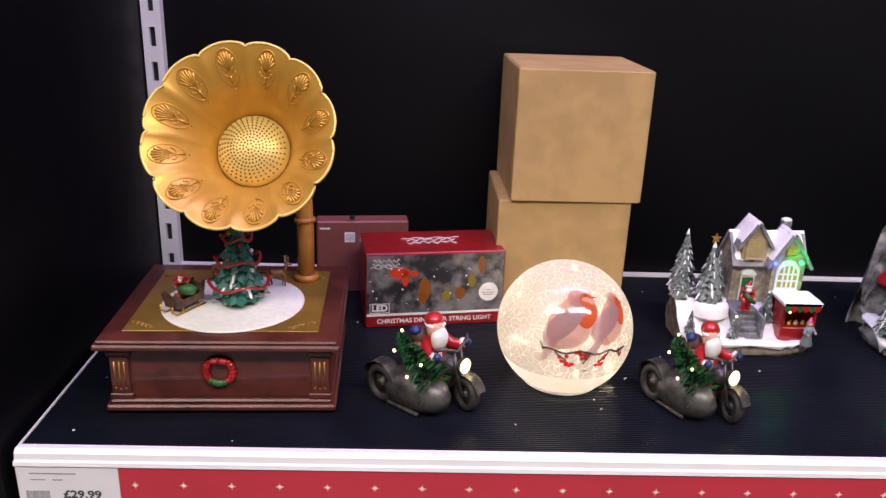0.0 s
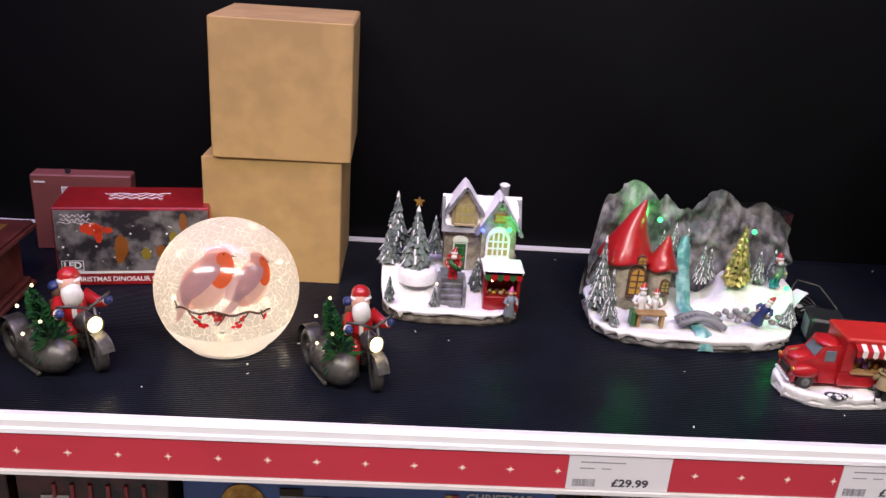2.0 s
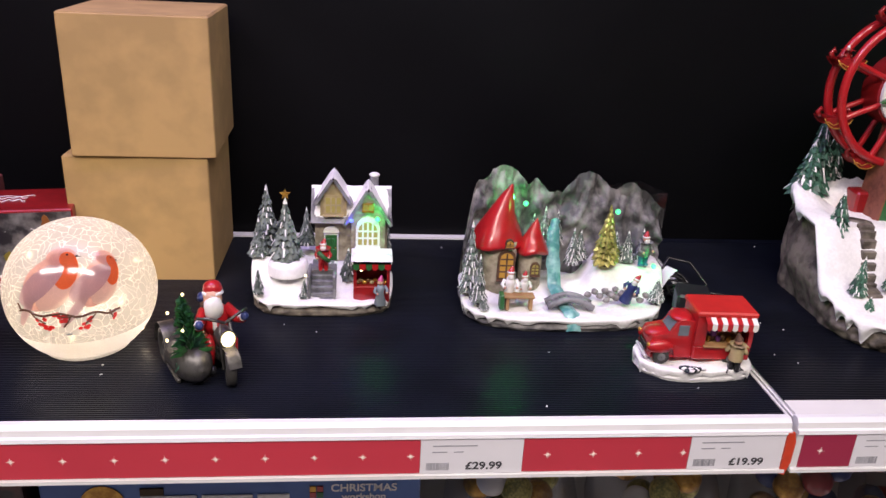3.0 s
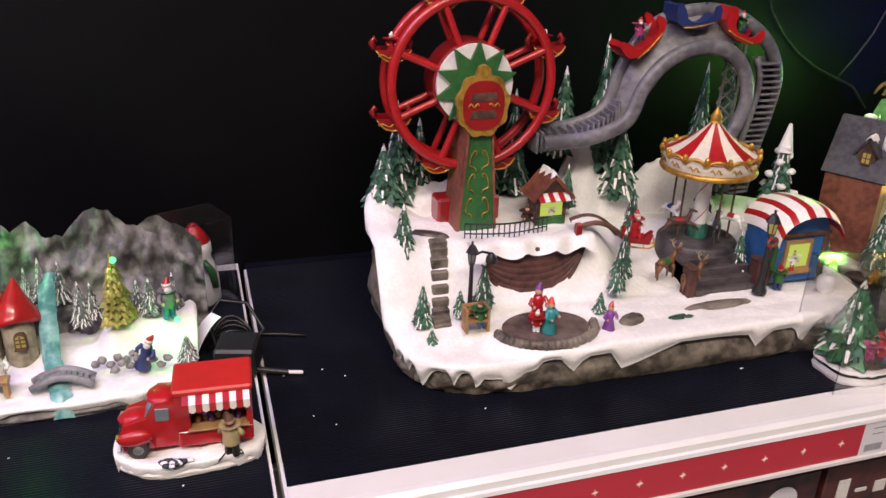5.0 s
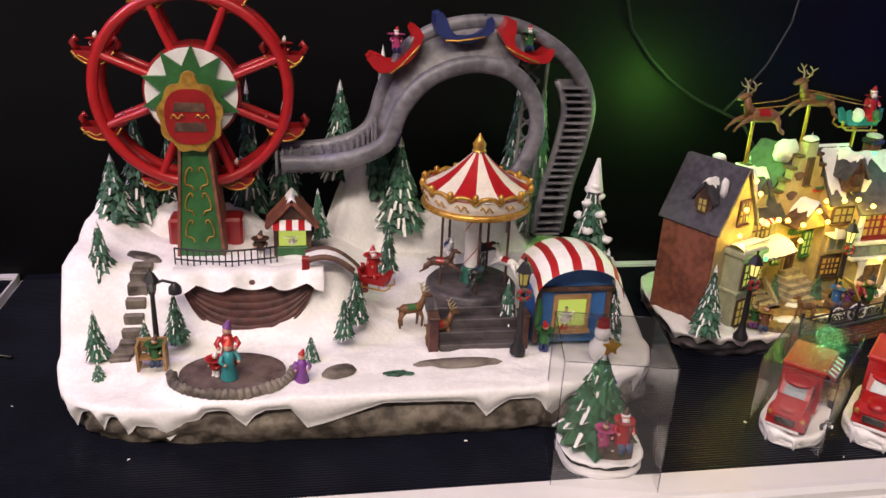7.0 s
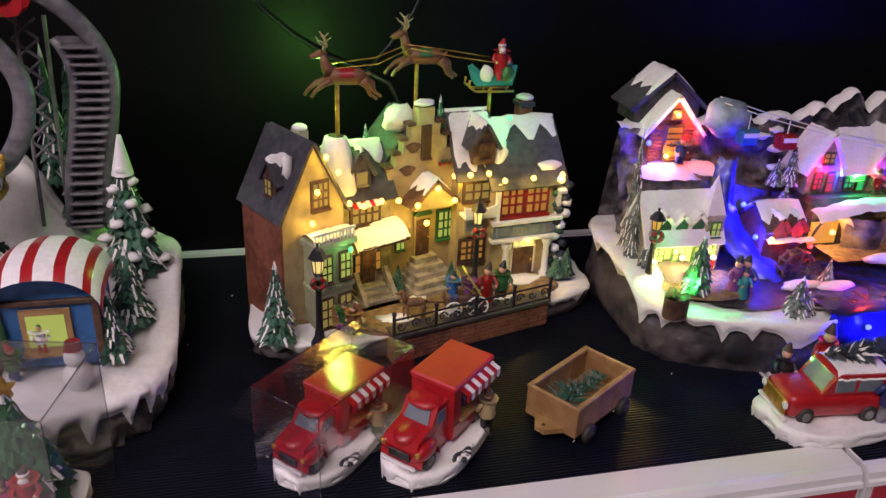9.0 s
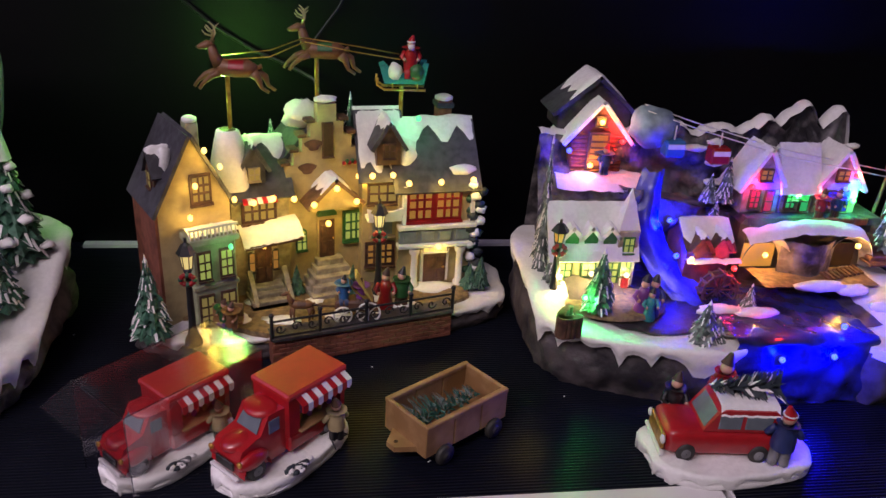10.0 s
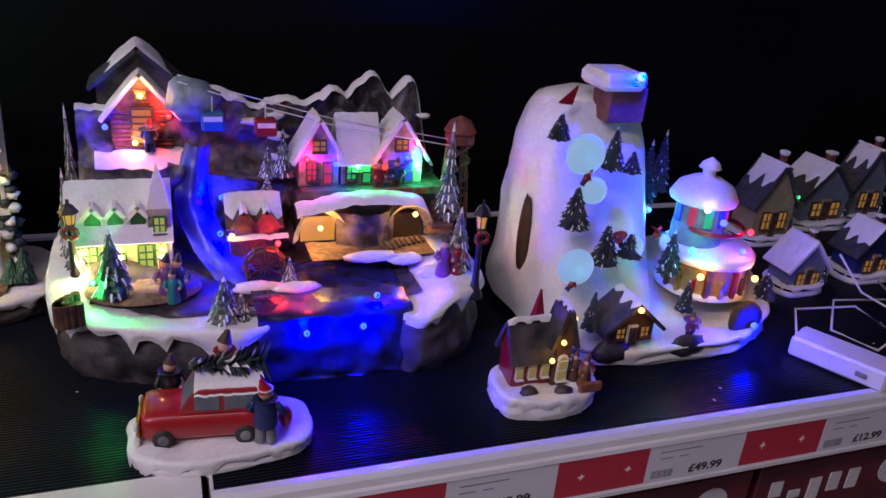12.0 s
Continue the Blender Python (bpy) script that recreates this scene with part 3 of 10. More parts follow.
def window(parent, x, y, z, w, h, pane=W_YEL, frame_m=WHITEP, arch=False, name="window", d=0.003, nx=2, ny=2, side=False):
    """A window with its frame and bars in a wall that faces the front (or, side, the left)."""
    m = M(frame_m)
    top = [(w / 2 * math.cos(a), h / 2 + w / 2 * math.sin(a)) for a in (math.pi * i / 6 for i in range(7))] if arch else [(w / 2, h / 2), (-w / 2, h / 2)]
    poly = [(-w / 2, -h / 2), (w / 2, -h / 2)] + top
    k = 0.16 * min(w, h)
    big = [(px * (1 + 2 * k / w), pz * (1 + 2 * k / h)) for px, pz in poly]
    if side:
        m.tf = Matrix.Translation((x, y, z)) @ pose(0, 0, 0, 0, 0, -90)
    else:
        m.tf = Matrix.Translation((x, y, z))
    m.prism(big, -d * 0.6, d)
    m.use(pane)
    m.prism(poly, -d * 0.75, 0)
    m.use(frame_m)
    t = 0.05 * min(w, h) + 0.0002
    hh = h / 2 + (w / 2 if arch else 0)
    for i in range(1, nx):
        q = -w / 2 + w * i / nx
        m.box(q - t, q + t, -d, 0, -h / 2, hh * (0.97 if arch else 1))
    for i in range(1, ny):
        q = -h / 2 + h * i / ny
        m.box(-w / 2, w / 2, -d * 0.95, 0, q - t, q + t)
    if arch:
        m.box(-w / 2, w / 2, -d * 0.95, 0, h / 2 - t, h / 2 + t)
    m.box(-w / 2 - k * 1.3, w / 2 + k * 1.3, -d * 1.6, 0, -h / 2 - k * 1.7, -h / 2 - k)
    return part(name, m, parent)


def door(parent, x, y, z0, w, h, mat=BROWN, frame_m=WHITEP, d=0.003):
    m = M(frame_m)
    m.box(x - w * 0.62, x + w * 0.62, y - d * 0.8, y + d, z0, z0 + h * 1.1)
    m.use(mat)
    m.box(x - w * 0.5, x + w * 0.5, y - d * 1.1, y, z0, z0 + h)
    for q in (-0.24, 0.24):
        for f in (0.12, 0.55):
            m.box(x + w * q - w * 0.16, x + w * q + w * 0.16, y - d * 1.5, y, z0 + h * f, z0 + h * (f + 0.32), 0.0005)
    m.use(GOLD)
    m.ell((x + w * 0.38, y - d * 1.6, z0 + h * 0.5), w * 0.06, 6, 5)
    return part("door", m, parent)


def house(parent, name, x0, x1, y0, y1, z0, z1, ridge, axis, wall, roof, snow=0.5, over=0.006, label="", thick=0.004):
    """A moulded cottage: walls with gables, two roof slopes with their snow."""
    m = M(wall)
    cx, cy = (x0 + x1) / 2, (y0 + y1) / 2
    if axis == "y":
        m.prism([(x0, z0), (x1, z0), (x1, z1), (cx, ridge), (x0, z1)], y0, y1)
    else:
        m.add([(x0, y0, z0), (x0, y1, z0), (x0, y1, z1), (x0, cy, ridge), (x0, y0, z1), (x1, y0, z0), (x1, y1, z0), (x1, y1, z1), (x1, cy, ridge), (x1, y0, z1)],
              [(0, 4, 3, 2, 1), (5, 6, 7, 8, 9), (0, 5, 9, 4), (1, 2, 7, 6), (4, 9, 8, 3), (2, 3, 8, 7)])
    w = part(name, m, parent, label)
    rise = (ridge - z1)
    for sgn in (-1, 1):
        m = M(roof)
        if axis == "y":
            half = (x1 - x0) / 2
            ex, ez = cx + sgn * (half + over), z1 - rise * over / half
            a, b, c, d = (cx, y0 - over, ridge), (ex, y0 - over, ez), (ex, y1 + over, ez), (cx, y1 + over, ridge)
        else:
            half = (y1 - y0) / 2
            ey, ez = cy + sgn * (half + over), z1 - rise * over / half
            a, b, c, d = (x0 - over, cy, ridge), (x0 - over, ey, ez), (x1 + over, ey, ez), (x1 + over, cy, ridge)
        flip = (axis == "y") == (sgn > 0)
        q = (a, b, c, d) if flip else (a, d, c, b)
        m.slab(*q, thick)
        m.use(SNOW)
        a, b, c, d = (Vector(v) for v in (a, b, c, d))
        up = Vector((0, 0, thick * 1.35))

        def cov(u, v, a=a, b=b, c=c, d=d, up=up):
            k = snow + 0.22 * nz(u * 5 + x0 * 50, sgn * 3, z0 * 40) + 0.1 * math.sin(u * 17 + x0 * 90)
            k = min(1.03, max(0.06, k))
            p = (a + (b - a) * v * k) * (1 - u) + (d + (c - d) * v * k) * u
            return p + up + Vector((0, 0, 0.0035 * (1 - (2 * v - 1) ** 6) * min(1, 12 * u * (1 - u)) + 0.001 * nz(p.x * 150, p.y * 150)))
        if snow > 0:
            if flip:
                m.grid(cov, 16, 7)
            else:
                m.grid(lambda u, v: cov(1 - u, v), 16, 7)
        part("roof_slope", m, w)
    return w


def sleigh(parent, x, y, z, s, rz, body=REDP, name="sleigh"):
    m = M(body, Matrix.Translation((x, y, z)) @ pose(0, 0, 0, 0, 0, rz) @ Matrix.Scale(s, 4))
    for q in (-0.2, 0.2):
        m.prism([(-0.5, 0.15), (0.45, 0.15), (0.55, 0.65), (0.42, 0.66), (0.3, 0.36), (-0.25, 0.34), (-0.5, 0.6), (-0.62, 0.55)], q - 0.02, q + 0.02)
    m.box(-0.48, 0.46, -0.2, 0.2, 0.14, 0.2)
    m.box(0.4, 0.46, -0.2, 0.2, 0.15, 0.6)
    m.use(GOLD)
    for q in (-0.21, 0.21):
        m.tube([(0.5, q, 0), (-0.5, q, 0), (-0.68, q, 0.12), (-0.66, q, 0.28)], 0.03, 6)
        for e in (-0.3, 0.3):
            m.cyl((e, q, 0), (e, q, 0.16), 0.02, n=5)
    return part(name, m, parent)


def bulb(parent, x, y, z, r, g, name="led_bulb"):
    m = M(g)
    m.ell((x, y, z), r, 9, 7)
    return part(name, m, parent)


# ---- the shop: floor, walls, shelf bays ----
m = M(FLOORM)
m.box(-4, 8, -4, 1.2, -0.06, 0)
structure("floor", m, "pale speckled vinyl shop floor")
m = M(CEILM)
m.box(-4, 8, -4, 1.2, 3.2, 3.26)
structure("ceiling", m, "white tiled shop ceiling")
for nm, bx in (("wall_west", (-4.05, -4, -4, 1.2)), ("wall_east", (8, 8.05, -4, 1.2)), ("wall_south", (-4, 8, -4.05, -4)), ("wall_north", (-4, 8, 1.2, 1.25))):
    m = M(CEILM)
    m.box(*bx, 0, 3.2)
    structure(nm, m, "plain off-white painted shop wall")
m = M(PANEL)
m.grid(lambda u, v: (-0.6 + 5.2 * u, BACK + 0.006 * nz(u * 16 + v * 6, v * 5, 2) + 0.0025 * nz(u * 50 + v * 34, v * 9), 0.1 + 2.3 * v), 90, 36)
m.box(-0.6, 4.6, BACK + 0.012, BACK + 0.03, 0.1, 2.4)
structure("back_panel", m, "glossy black plastic back panel with faint creases")
m = M(PANEL)
m.box(-0.052, -0.024, -0.02, BACK - 0.006, 0.1, 2.4, 0.002)
structure("side_panel", m, "black end panel beside the first bay")
m = M(mk("far_shelving", (0.25, 0.24, 0.24), 0.6, c2=(0.06, 0.06, 0.07), scale=5))
m.box(-3, 7, -2.9, -2.5, 0, 2.0)
structure("opposite_gondola", m, "shelving on the other side of the aisle")


def post(x, y):
    th = thing("slotted_upright", (x, y, 0), 0, "white slotted steel upright of the shelving bay", "upright", "shelving uprights")
    m = M(SHELFW)
    m.box(x - 0.014, x - 0.0045, y - 0.004, y + 0.012, 0.12, 2.42)
    part("channel_side", m, th)
    m = M(SHELFW)
    m.box(x + 0.0045, x + 0.014, y - 0.004, y + 0.012, 0.12, 2.42)
    part("channel_side", m, th)
    for k in range(46):
        zz = 0.12 + k * 0.05
        m = M(SHELFW)
        m.box(x - 0.0045, x + 0.0045, y - 0.004, y + 0.012, zz, zz + 0.022)
        part("web", m, th)
    m = M(BLACKP)
    for k in range(46):
        zz = 0.12 + k * 0.05
        m.box(x - 0.0045, x + 0.0045, y + 0.003, y + 0.006, zz + 0.022, zz + 0.05)
    tagged(part("slot_backing", m, th, "dark slots of the upright"), kind="stuff")


post(-0.008, 0.512)

BAYS = ((-0.014, 1.331, 0.002), (1.338, 2.668, 0.03), (2.674, 4.02, 0.004))


def shelf_bay(x0, x1, lip, z, mat_on=True, clad=0.0):
    th = thing("shelf", ((x0 + x1) / 2, 0.25, z), 0, "white steel shop shelf with a black ribbed rubber mat", "shelf", "shop shelves")
    edges = [("board", (x0, x1, 0.003, 0.509, z - 0.03, z - 0.0035)), ("back_edge", (x0 + clad, x1, 0.509, 0.522, z - 0.03, z + 0.0015)),
             ("side_edge", (x1 - 0.0025, x1, 0.003, 0.509, z - 0.0035, z + 0.0006))]
    if not clad:
        edges.append(("side_edge", (x0, x0 + 0.0025, 0.003, 0.509, z - 0.0035, z + 0.0006)))
    if lip > 0.01:
        edges.append(("front_edge", (x0 + 0.0025, x1 - 0.0025, 0.003, lip, z - 0.0035, z + 0.0002)))
    for nm, bx in edges:
        m = M(SHELFW)
        m.box(*bx)
        part(nm, m, th)
    if mat_on:
        m = M(MAT)
        pitch = 0.0036
        if clad:
            m.box(x0 + 0.003, x0 + clad, 0.5085, 0.522, z - 0.0035, z)
        rows = int((0.508 - lip) / pitch)
        vs, fs = [], []
        for i in range(rows):
            y = lip + i * pitch
            for yy, zz in ((y, -0.0015), (y + 0.0006, 0), (y + 0.0021, 0), (y + 0.0027, -0.0015)):
                vs += [(x0 + 0.003, yy, z + zz), (x1 - 0.003, yy, z + zz)]
        for i in range(len(vs) // 2 - 1):
            fs.append((2 * i, 2 * i + 1, 2 * i + 3, 2 * i + 2))
        m.add(vs, fs)
        tagged(part("ribbed_mat", m, th, "black rubber mat with fine ribs"), kind="stuff")
    m = M(PLASTICW)
    prof = [(0.004, 0.0), (-0.004, 0.001), (-0.0085, -0.003), (-0.0095, -0.0095), (-0.0125, -0.0105), (-0.0135, -0.0145), (-0.0105, -0.0155), (-0.0105, -0.0585), (-0.0145, -0.0585), (-0.0145, -0.0625), (0.0, -0.0625), (0.003, -0.03)]
    n = len(prof)
    vs = [(x, y, z + zz) for x in (x0, x1) for y, zz in prof]
    m.add(vs, [(i, (i + 1) % n, n + (i + 1) % n, n + i) for i in range(n)] + [tuple(range(n))[::-1], tuple(range(n, 2 * n))])
    rail = part("price_rail", m, th, "white plastic ticket rail along the front edge")
    return th, rail


rails = [shelf_bay(x0, x1, lip, Z, True, clad) for (x0, x1, lip), clad in zip(BAYS, (0.0, 0.7, 0.0))]


def star_strip(rail, x0, x1, z, mat=PRICERED, s0=None):
    m = M(mat)
    m.box(x0, x1, -0.0117, -0.0108, z - 0.0570, z - 0.0165)
    p = part("promo_strip", m, rail, "red promotional strip printed with little stars")
    x = s0 if s0 is not None else x0 + 0.025
    k = 0
    while x < x1 - 0.004:
        m = M(STARINK)
        pts = []
        for i in range(16):
            a = math.pi * i / 8 + 0.2 * nz(x * 31)
            r = (0.0042 if i % 4 == 0 else 0.0026) if i % 2 == 0 else 0.0011
            pts.append((x + r * math.cos(a), z - 0.0363 + r * math.sin(a) * 1.15))
        m.prism(pts, -0.0121, -0.0117)
        ob = part("star", m, p)
        x += 0.0485
        k += 1


def ticket(rail, x0, x1, z, price):
    m = M(PAPER)
    m.box(x0, x1, -0.0119, -0.0108, z - 0.0575, z - 0.0162)
    p = part("price_ticket", m, rail, "white paper shelf ticket with a bar code")
    w = x1 - x0
    rnd = random.Random(int(x0 * 1000))
    m = M(GREYINK)
    for i in range(24):
        bx = x0 + 0.006 + i * 0.0010
        m.box(bx, bx + rnd.uniform(0.0003, 0.0008), -0.0122, -0.0119, z - 0.0535, z - 0.0445)
    m.box(x0 + 0.012, x0 + 0.058, -0.0122, -0.0119, z - 0.0245, z - 0.0232)
    m.box(x0 + 0.012, x0 + 0.027, -0.0122, -0.0119, z - 0.0318, z - 0.0307)
    m.box(x0 + 0.034, x0 + 0.044, -0.0122, -0.0119, z - 0.0318, z - 0.0307)
    part("ticket_print", m, p)
    text(price, 0.0125, pose(x0 + w * 0.62, -0.0122, z - 0.0487, 90), INK, p, "ticket_price", bold=0.0003, sx=1.12)


r1, r2, r3 = (r[1] for r in rails)
ticket(r1, -0.012, 0.088, Z, "£29.99")
star_strip(r1, 0.0885, 0.938, Z, s0=0.104)
ticket(r1, 0.9385, 1.044, Z, "£29.99")
star_strip(r1, 1.0445, 1.222, Z, s0=1.07)
ticket(r1, 1.2225, 1.326, Z, "£19.99")
m = M(ORANGERED)
m.prism([(1.3265, Z - 0.012), (1.334, Z - 0.012), (1.337, Z - 0.024), (1.3365, Z - 0.05), (1.332, Z - 0.066), (1.3265, Z - 0.064)], -0.0135, -0.011)
part("end_tab", m, r1, "torn red card tab at the rail's end")
star_strip(r2, 1.346, 1.405, Z, PRICEMAR, s0=1.368)
ticket(r2, 1.4055, 1.51, Z, "£129.99")
star_strip(r2, 1.5105, 1.945, Z, s0=1.53)
ticket(r2, 1.9455, 2.05, Z, "£5.99")
star_strip(r2, 2.0505, 2.12, Z, s0=2.07)
ticket(r2, 2.1205, 2.2, Z, "£5.99")
star_strip(r2, 2.2005, 2.283, Z, s0=2.225)
ticket(r2, 2.2835, 2.372, Z, "£5.99")
star_strip(r2, 2.3725, 2.664, Z, s0=2.39)
star_strip(r3, 2.682, 2.862, Z, s0=2.70)
ticket(r3, 2.8625, 2.967, Z, "£5.99")
star_strip(r3, 2.9675, 3.061, Z, s0=2.992)
ticket(r3, 3.0615, 3.169, Z, "£49.99")
star_strip(r3, 3.1695, 3.267, Z, s0=3.193)
ticket(r3, 3.2675, 3.37, Z, "£12.99")
star_strip(r3, 3.3705, 4.0, Z, s0=3.4)

# lower shelf with boxed stock
for x0, x1, lip in BAYS:
    shelf_bay(x0, x1, lip, 0.74, False)


def stock_box(x0, x1, y0, y1, z1, mat, label, name="product_box"):
    th = thing(name, ((x0 + x1) / 2, (y0 + y1) / 2, 0.74), 0, label, "box")
    m = M(mat)
    m.box(x0, x1, y0, y1, 0.74, z1, 0.0015)
    part("carton", m, th)
    return th


PRINTBLUE = mk("printed_blue", (0.07, 0.16, 0.42), 0.4, c2=(0.05, 0.11, 0.32), scale=12, bump=0)
PRINTDARK = mk("printed_dark", (0.12, 0.03, 0.028), 0.35, c2=(0.02, 0.012, 0.014), scale=45, bump=0)
PRINTMAR = mk("printed_maroon", (0.17, 0.012, 0.03), 0.35, c2=(0.1, 0.008, 0.02), scale=18, bump=0)
for i in range(3):
    th = stock_box(0.02 + i * 0.17, 0.18 + i * 0.17, 0.04, 0.3, 1.0, PRINTDARK, "dark red printed carton of string lights")
    m = M(WHITEP)
    m.box(0.045 + i * 0.17, 0.075 + i * 0.17, 0.0385, 0.04, 0.955, 0.97)
    m.use(REDP)
    for k in range(6):
        m.cyl((0.06 + i * 0.17 + k * 0.019, 0.0395, 0.9 + 0.012 * (k % 3)), (0.06 + i * 0.17 + k * 0.019, 0.0395, 0.985), 0.0025, n=6)
    part("carton_print", m, th)
th = stock_box(0.535, 0.945, 0.045, 0.3, 0.998, PRINTBLUE, "blue printed toy carton with a yellow badge")
m = M(GOLD)
m.cyl((0.6, 0.0445, 0.965), (0.6, 0.0435, 0.965), 0.024, n=24)
m.use(WHITEP)
for k, (a, b) in enumerate(((0.64, 0.7), (0.705, 0.76), (0.765, 0.80))):
    m.box(a, b, 0.043, 0.045, 0.93, 0.975, 0.001)
m.use(DARKHOLE)
m.box(0.64, 0.665, 0.043, 0.0448, 0.976, 0.985)
part("carton_print", m, th)
for k, c in enumerate((REDP, GREENP, GOLD, REDP)):
    m = M(c)
    m.box(0.822 + 0.008 * (k % 2), 0.829 + 0.008 * (k % 2), 0.0435, 0.045, 0.969 + 0.008 * (k // 2), 0.976 + 0.008 * (k // 2))
    part("logo_block", m, th)
text("CHRISTMAS", 0.014, pose(0.882, 0.044, 0.981, 90), WHITEP, th, "carton_lettering", bold=0.0003)
text("workshop", 0.012, pose(0.882, 0.044, 0.969, 90), WHITEP, th, "carton_lettering", bold=0.0003)
BAGF = clear("bag_film", (0.9, 0.9, 0.92), 0.15)
for i, bx in enumerate((1.07, 1.26, 1.46, 1.62)):
    th = thing("bag_of_baubles", (bx, 0.14, 0.74), 0, "clear bag of gold and silver baubles on the lower shelf", "decoration bag", "bags on the lower shelf")
    m = M(BAGF)
    m.ell((bx, 0.14, 0.87), (0.085, 0.075, 0.145), 22, 14, 0.12)
    ob = part("bag", m, th)
    ob.visible_shadow = False
    rnd = random.Random(i)
    for k in range(16):
        m = M((GOLD, SHELFW, TINSEL)[k % 3] if i < 2 else (NAVYP, GOLD, DEEPRED)[k % 3])
        a = 2 * math.pi * k / 8
        m.ell((bx + 0.042 * math.cos(a), 0.14 + 0.035 * math.sin(a), 0.82 + 0.075 * (k // 8) + rnd.uniform(0, 0.05)), 0.02, 12, 8)
        part("bauble", m, th)
for i, (a, b, mt) in enumerate(((1.75, 1.95, PRINTDARK), (1.96, 2.16, PRINTDARK), (2.17, 2.4, PRINTMAR), (2.42, 2.65, PRINTDARK), (2.7, 2.98, PRINTMAR), (2.99, 3.24, PRINTMAR), (3.25, 3.5, PRINTMAR))):
    th = stock_box(a, b, 0.03, 0.3, 0.99, mt, "dark red printed gift carton on the lower shelf")
    m = M(PAPER)
    m.cyl((b - 0.05, 0.0295, 0.955), (b - 0.05, 0.0285, 0.955), 0.021, n=24)
    m.use(GREYINK)
    m.box(b - 0.062, b - 0.038, 0.0278, 0.029, 0.957, 0.959)
    m.box(b - 0.06, b - 0.04, 0.0278, 0.029, 0.949, 0.951)
    m.use(WHITEP)
    rnd = random.Random(i)
    for k in range(5):
        q = a + 0.02 + k * 0.028
        m.box(q, q + 0.016, 0.0285, 0.03, 0.93 + rnd.random() * 0.02, 0.942 + rnd.random() * 0.03)
    part("carton_print", m, th)


# ---- bay one ----
def gramophone():
    th = thing("musical_gramophone", (0.172, 0.172, Z), 2, "mahogany-coloured musical gramophone ornament with a gold flower horn", "ornament")
    T = th.matrix_basis.copy()
    m = M(MAHOG, T)
    m.box(-0.123, 0.123, -0.108, 0.108, 0.004, 0.0115, 0.002)
    m.box(-0.119, 0.119, -0.104, 0.104, 0.0115, 0.0165, 0.002)
    part("plinth", m, th)
    m = M(MAHOG, T)
    m.box(-0.112, 0.112, -0.098, 0.098, 0.0165, 0.076, 0.0015)
    part("cabinet", m, th)
    m = M(MAHOG, T)
    m.box(-0.117, 0.117, -0.103, 0.103, 0.074, 0.0795, 0.002)
    part("lid_moulding", m, th)
    m = M(MAHOG, T)
    m.box(-0.129, 0.129, -0.115, 0.115, 0.0795, 0.0865, 0.002)
    part("lid", m, th, "moulded dark red lid")
    m = M(MAHOG, T)
    m.box(-0.126, 0.126, -0.112, 0.112, 0.0865, 0.0905, 0.0025)
    part("lid_top", m, th)
    m = M(BRASS, T)
    m.box(-0.104, 0.104, -0.088, 0.09, 0.0905, 0.0918, 0.0004)
    part("brass_plate", m, th, "ochre brass plate set into the lid")
    for sx in (-1, 1):
        m = M(MAHOG, T)
        m.box(sx * 0.106 - 0.0125, sx * 0.106 + 0.0125, -0.1035, -0.097, 0.0165, 0.0235, 0.001)
        m.box(sx * 0.106 - 0.01, sx * 0.106 + 0.01, -0.1025, -0.097, 0.0235, 0.068, 0.001)
        m.box(sx * 0.106 - 0.0135, sx * 0.106 + 0.0135, -0.104, -0.097, 0.068, 0.075, 0.0015)
        p = part("pilaster", m, th)
        for k in (-1, 0, 1):
            m = M(GOLD, T)
            m.tube([(sx * 0.106 + k * 0.0052, -0.1028, 0.031), (sx * 0.106 + k * 0.0052, -0.1028, 0.062)], 0.0008, 6)
            m.ell((sx * 0.106 + k * 0.0052, -0.103, 0.0305 - 0.001 * (k == 0)), 0.0012, 6, 5)
            part("gilt_flute", m, p)
    for sx in (-1, 1):
        for sy in (-1, 1):
            m = M(BLACKP, T)
            m.cyl((sx * 0.105, sy * 0.09, 0), (sx * 0.105, sy * 0.09, 0.005), 0.008, n=12)
            part("foot", m, th)
            m = M(GOLD, T)
            for k in range(5):
                a0 = 0.3 * k
                pts = []
                for i in range(9):
                    a = i * 0.7
                    r = 0.0042 - 0.0004 * i
                    pts.append((sx * (0.097 - 0.0055 * k) - sx * r * math.cos(a), sy * (0.081 - 0.0035 * (4 - k)) + (0.001 if sy > 0 else 0) - sy * r * math.sin(a), 0.0922))
                m.tube(pts, 0.0005, 5)
            part("filigree_corner", m, th, "gilt scroll work")
    m = M(REDP, T)
    for i in range(22):
        a = 2 * math.pi * i / 22
        m.use(GREENP if 13 < i < 19 else (DEEPRED if i % 3 else REDP))
        m.ell((-0.002 + 0.0145 * math.cos(a), -0.1005, 0.049 + 0.0145 * math.sin(a)), (0.0047, 0.0035, 0.0042), 7, 5, 0.3)
    m.use(REDP)
    for s in (-1, 1):
        m.ell((-0.002 + s * 0.005, -0.104, 0.0625), (0.0055, 0.002, 0.003), 8, 5)
    part("wreath", m, th, "red wreath with a bow and green leaves")
    m = M(WHITEP, T)
    m.lathe([(0.0005, 0.0932), (0.079, 0.0932), (0.081, 0.0925), (0.081, 0.0915)], (0, -0.012, 0), 64)
    part("snow_disc", m, th, "round white snowy turntable")
    fx, fy = (T @ Vector((0.006, -0.008, 0)))[:2]
    tr = fir(th, fx, fy, Z + 0.093, Z + 0.196, 0.033, TEALFIR, SNOW, 1.25, 0.08, label="teal green tree with a red garland")
    m = M(DEEPRED, T)
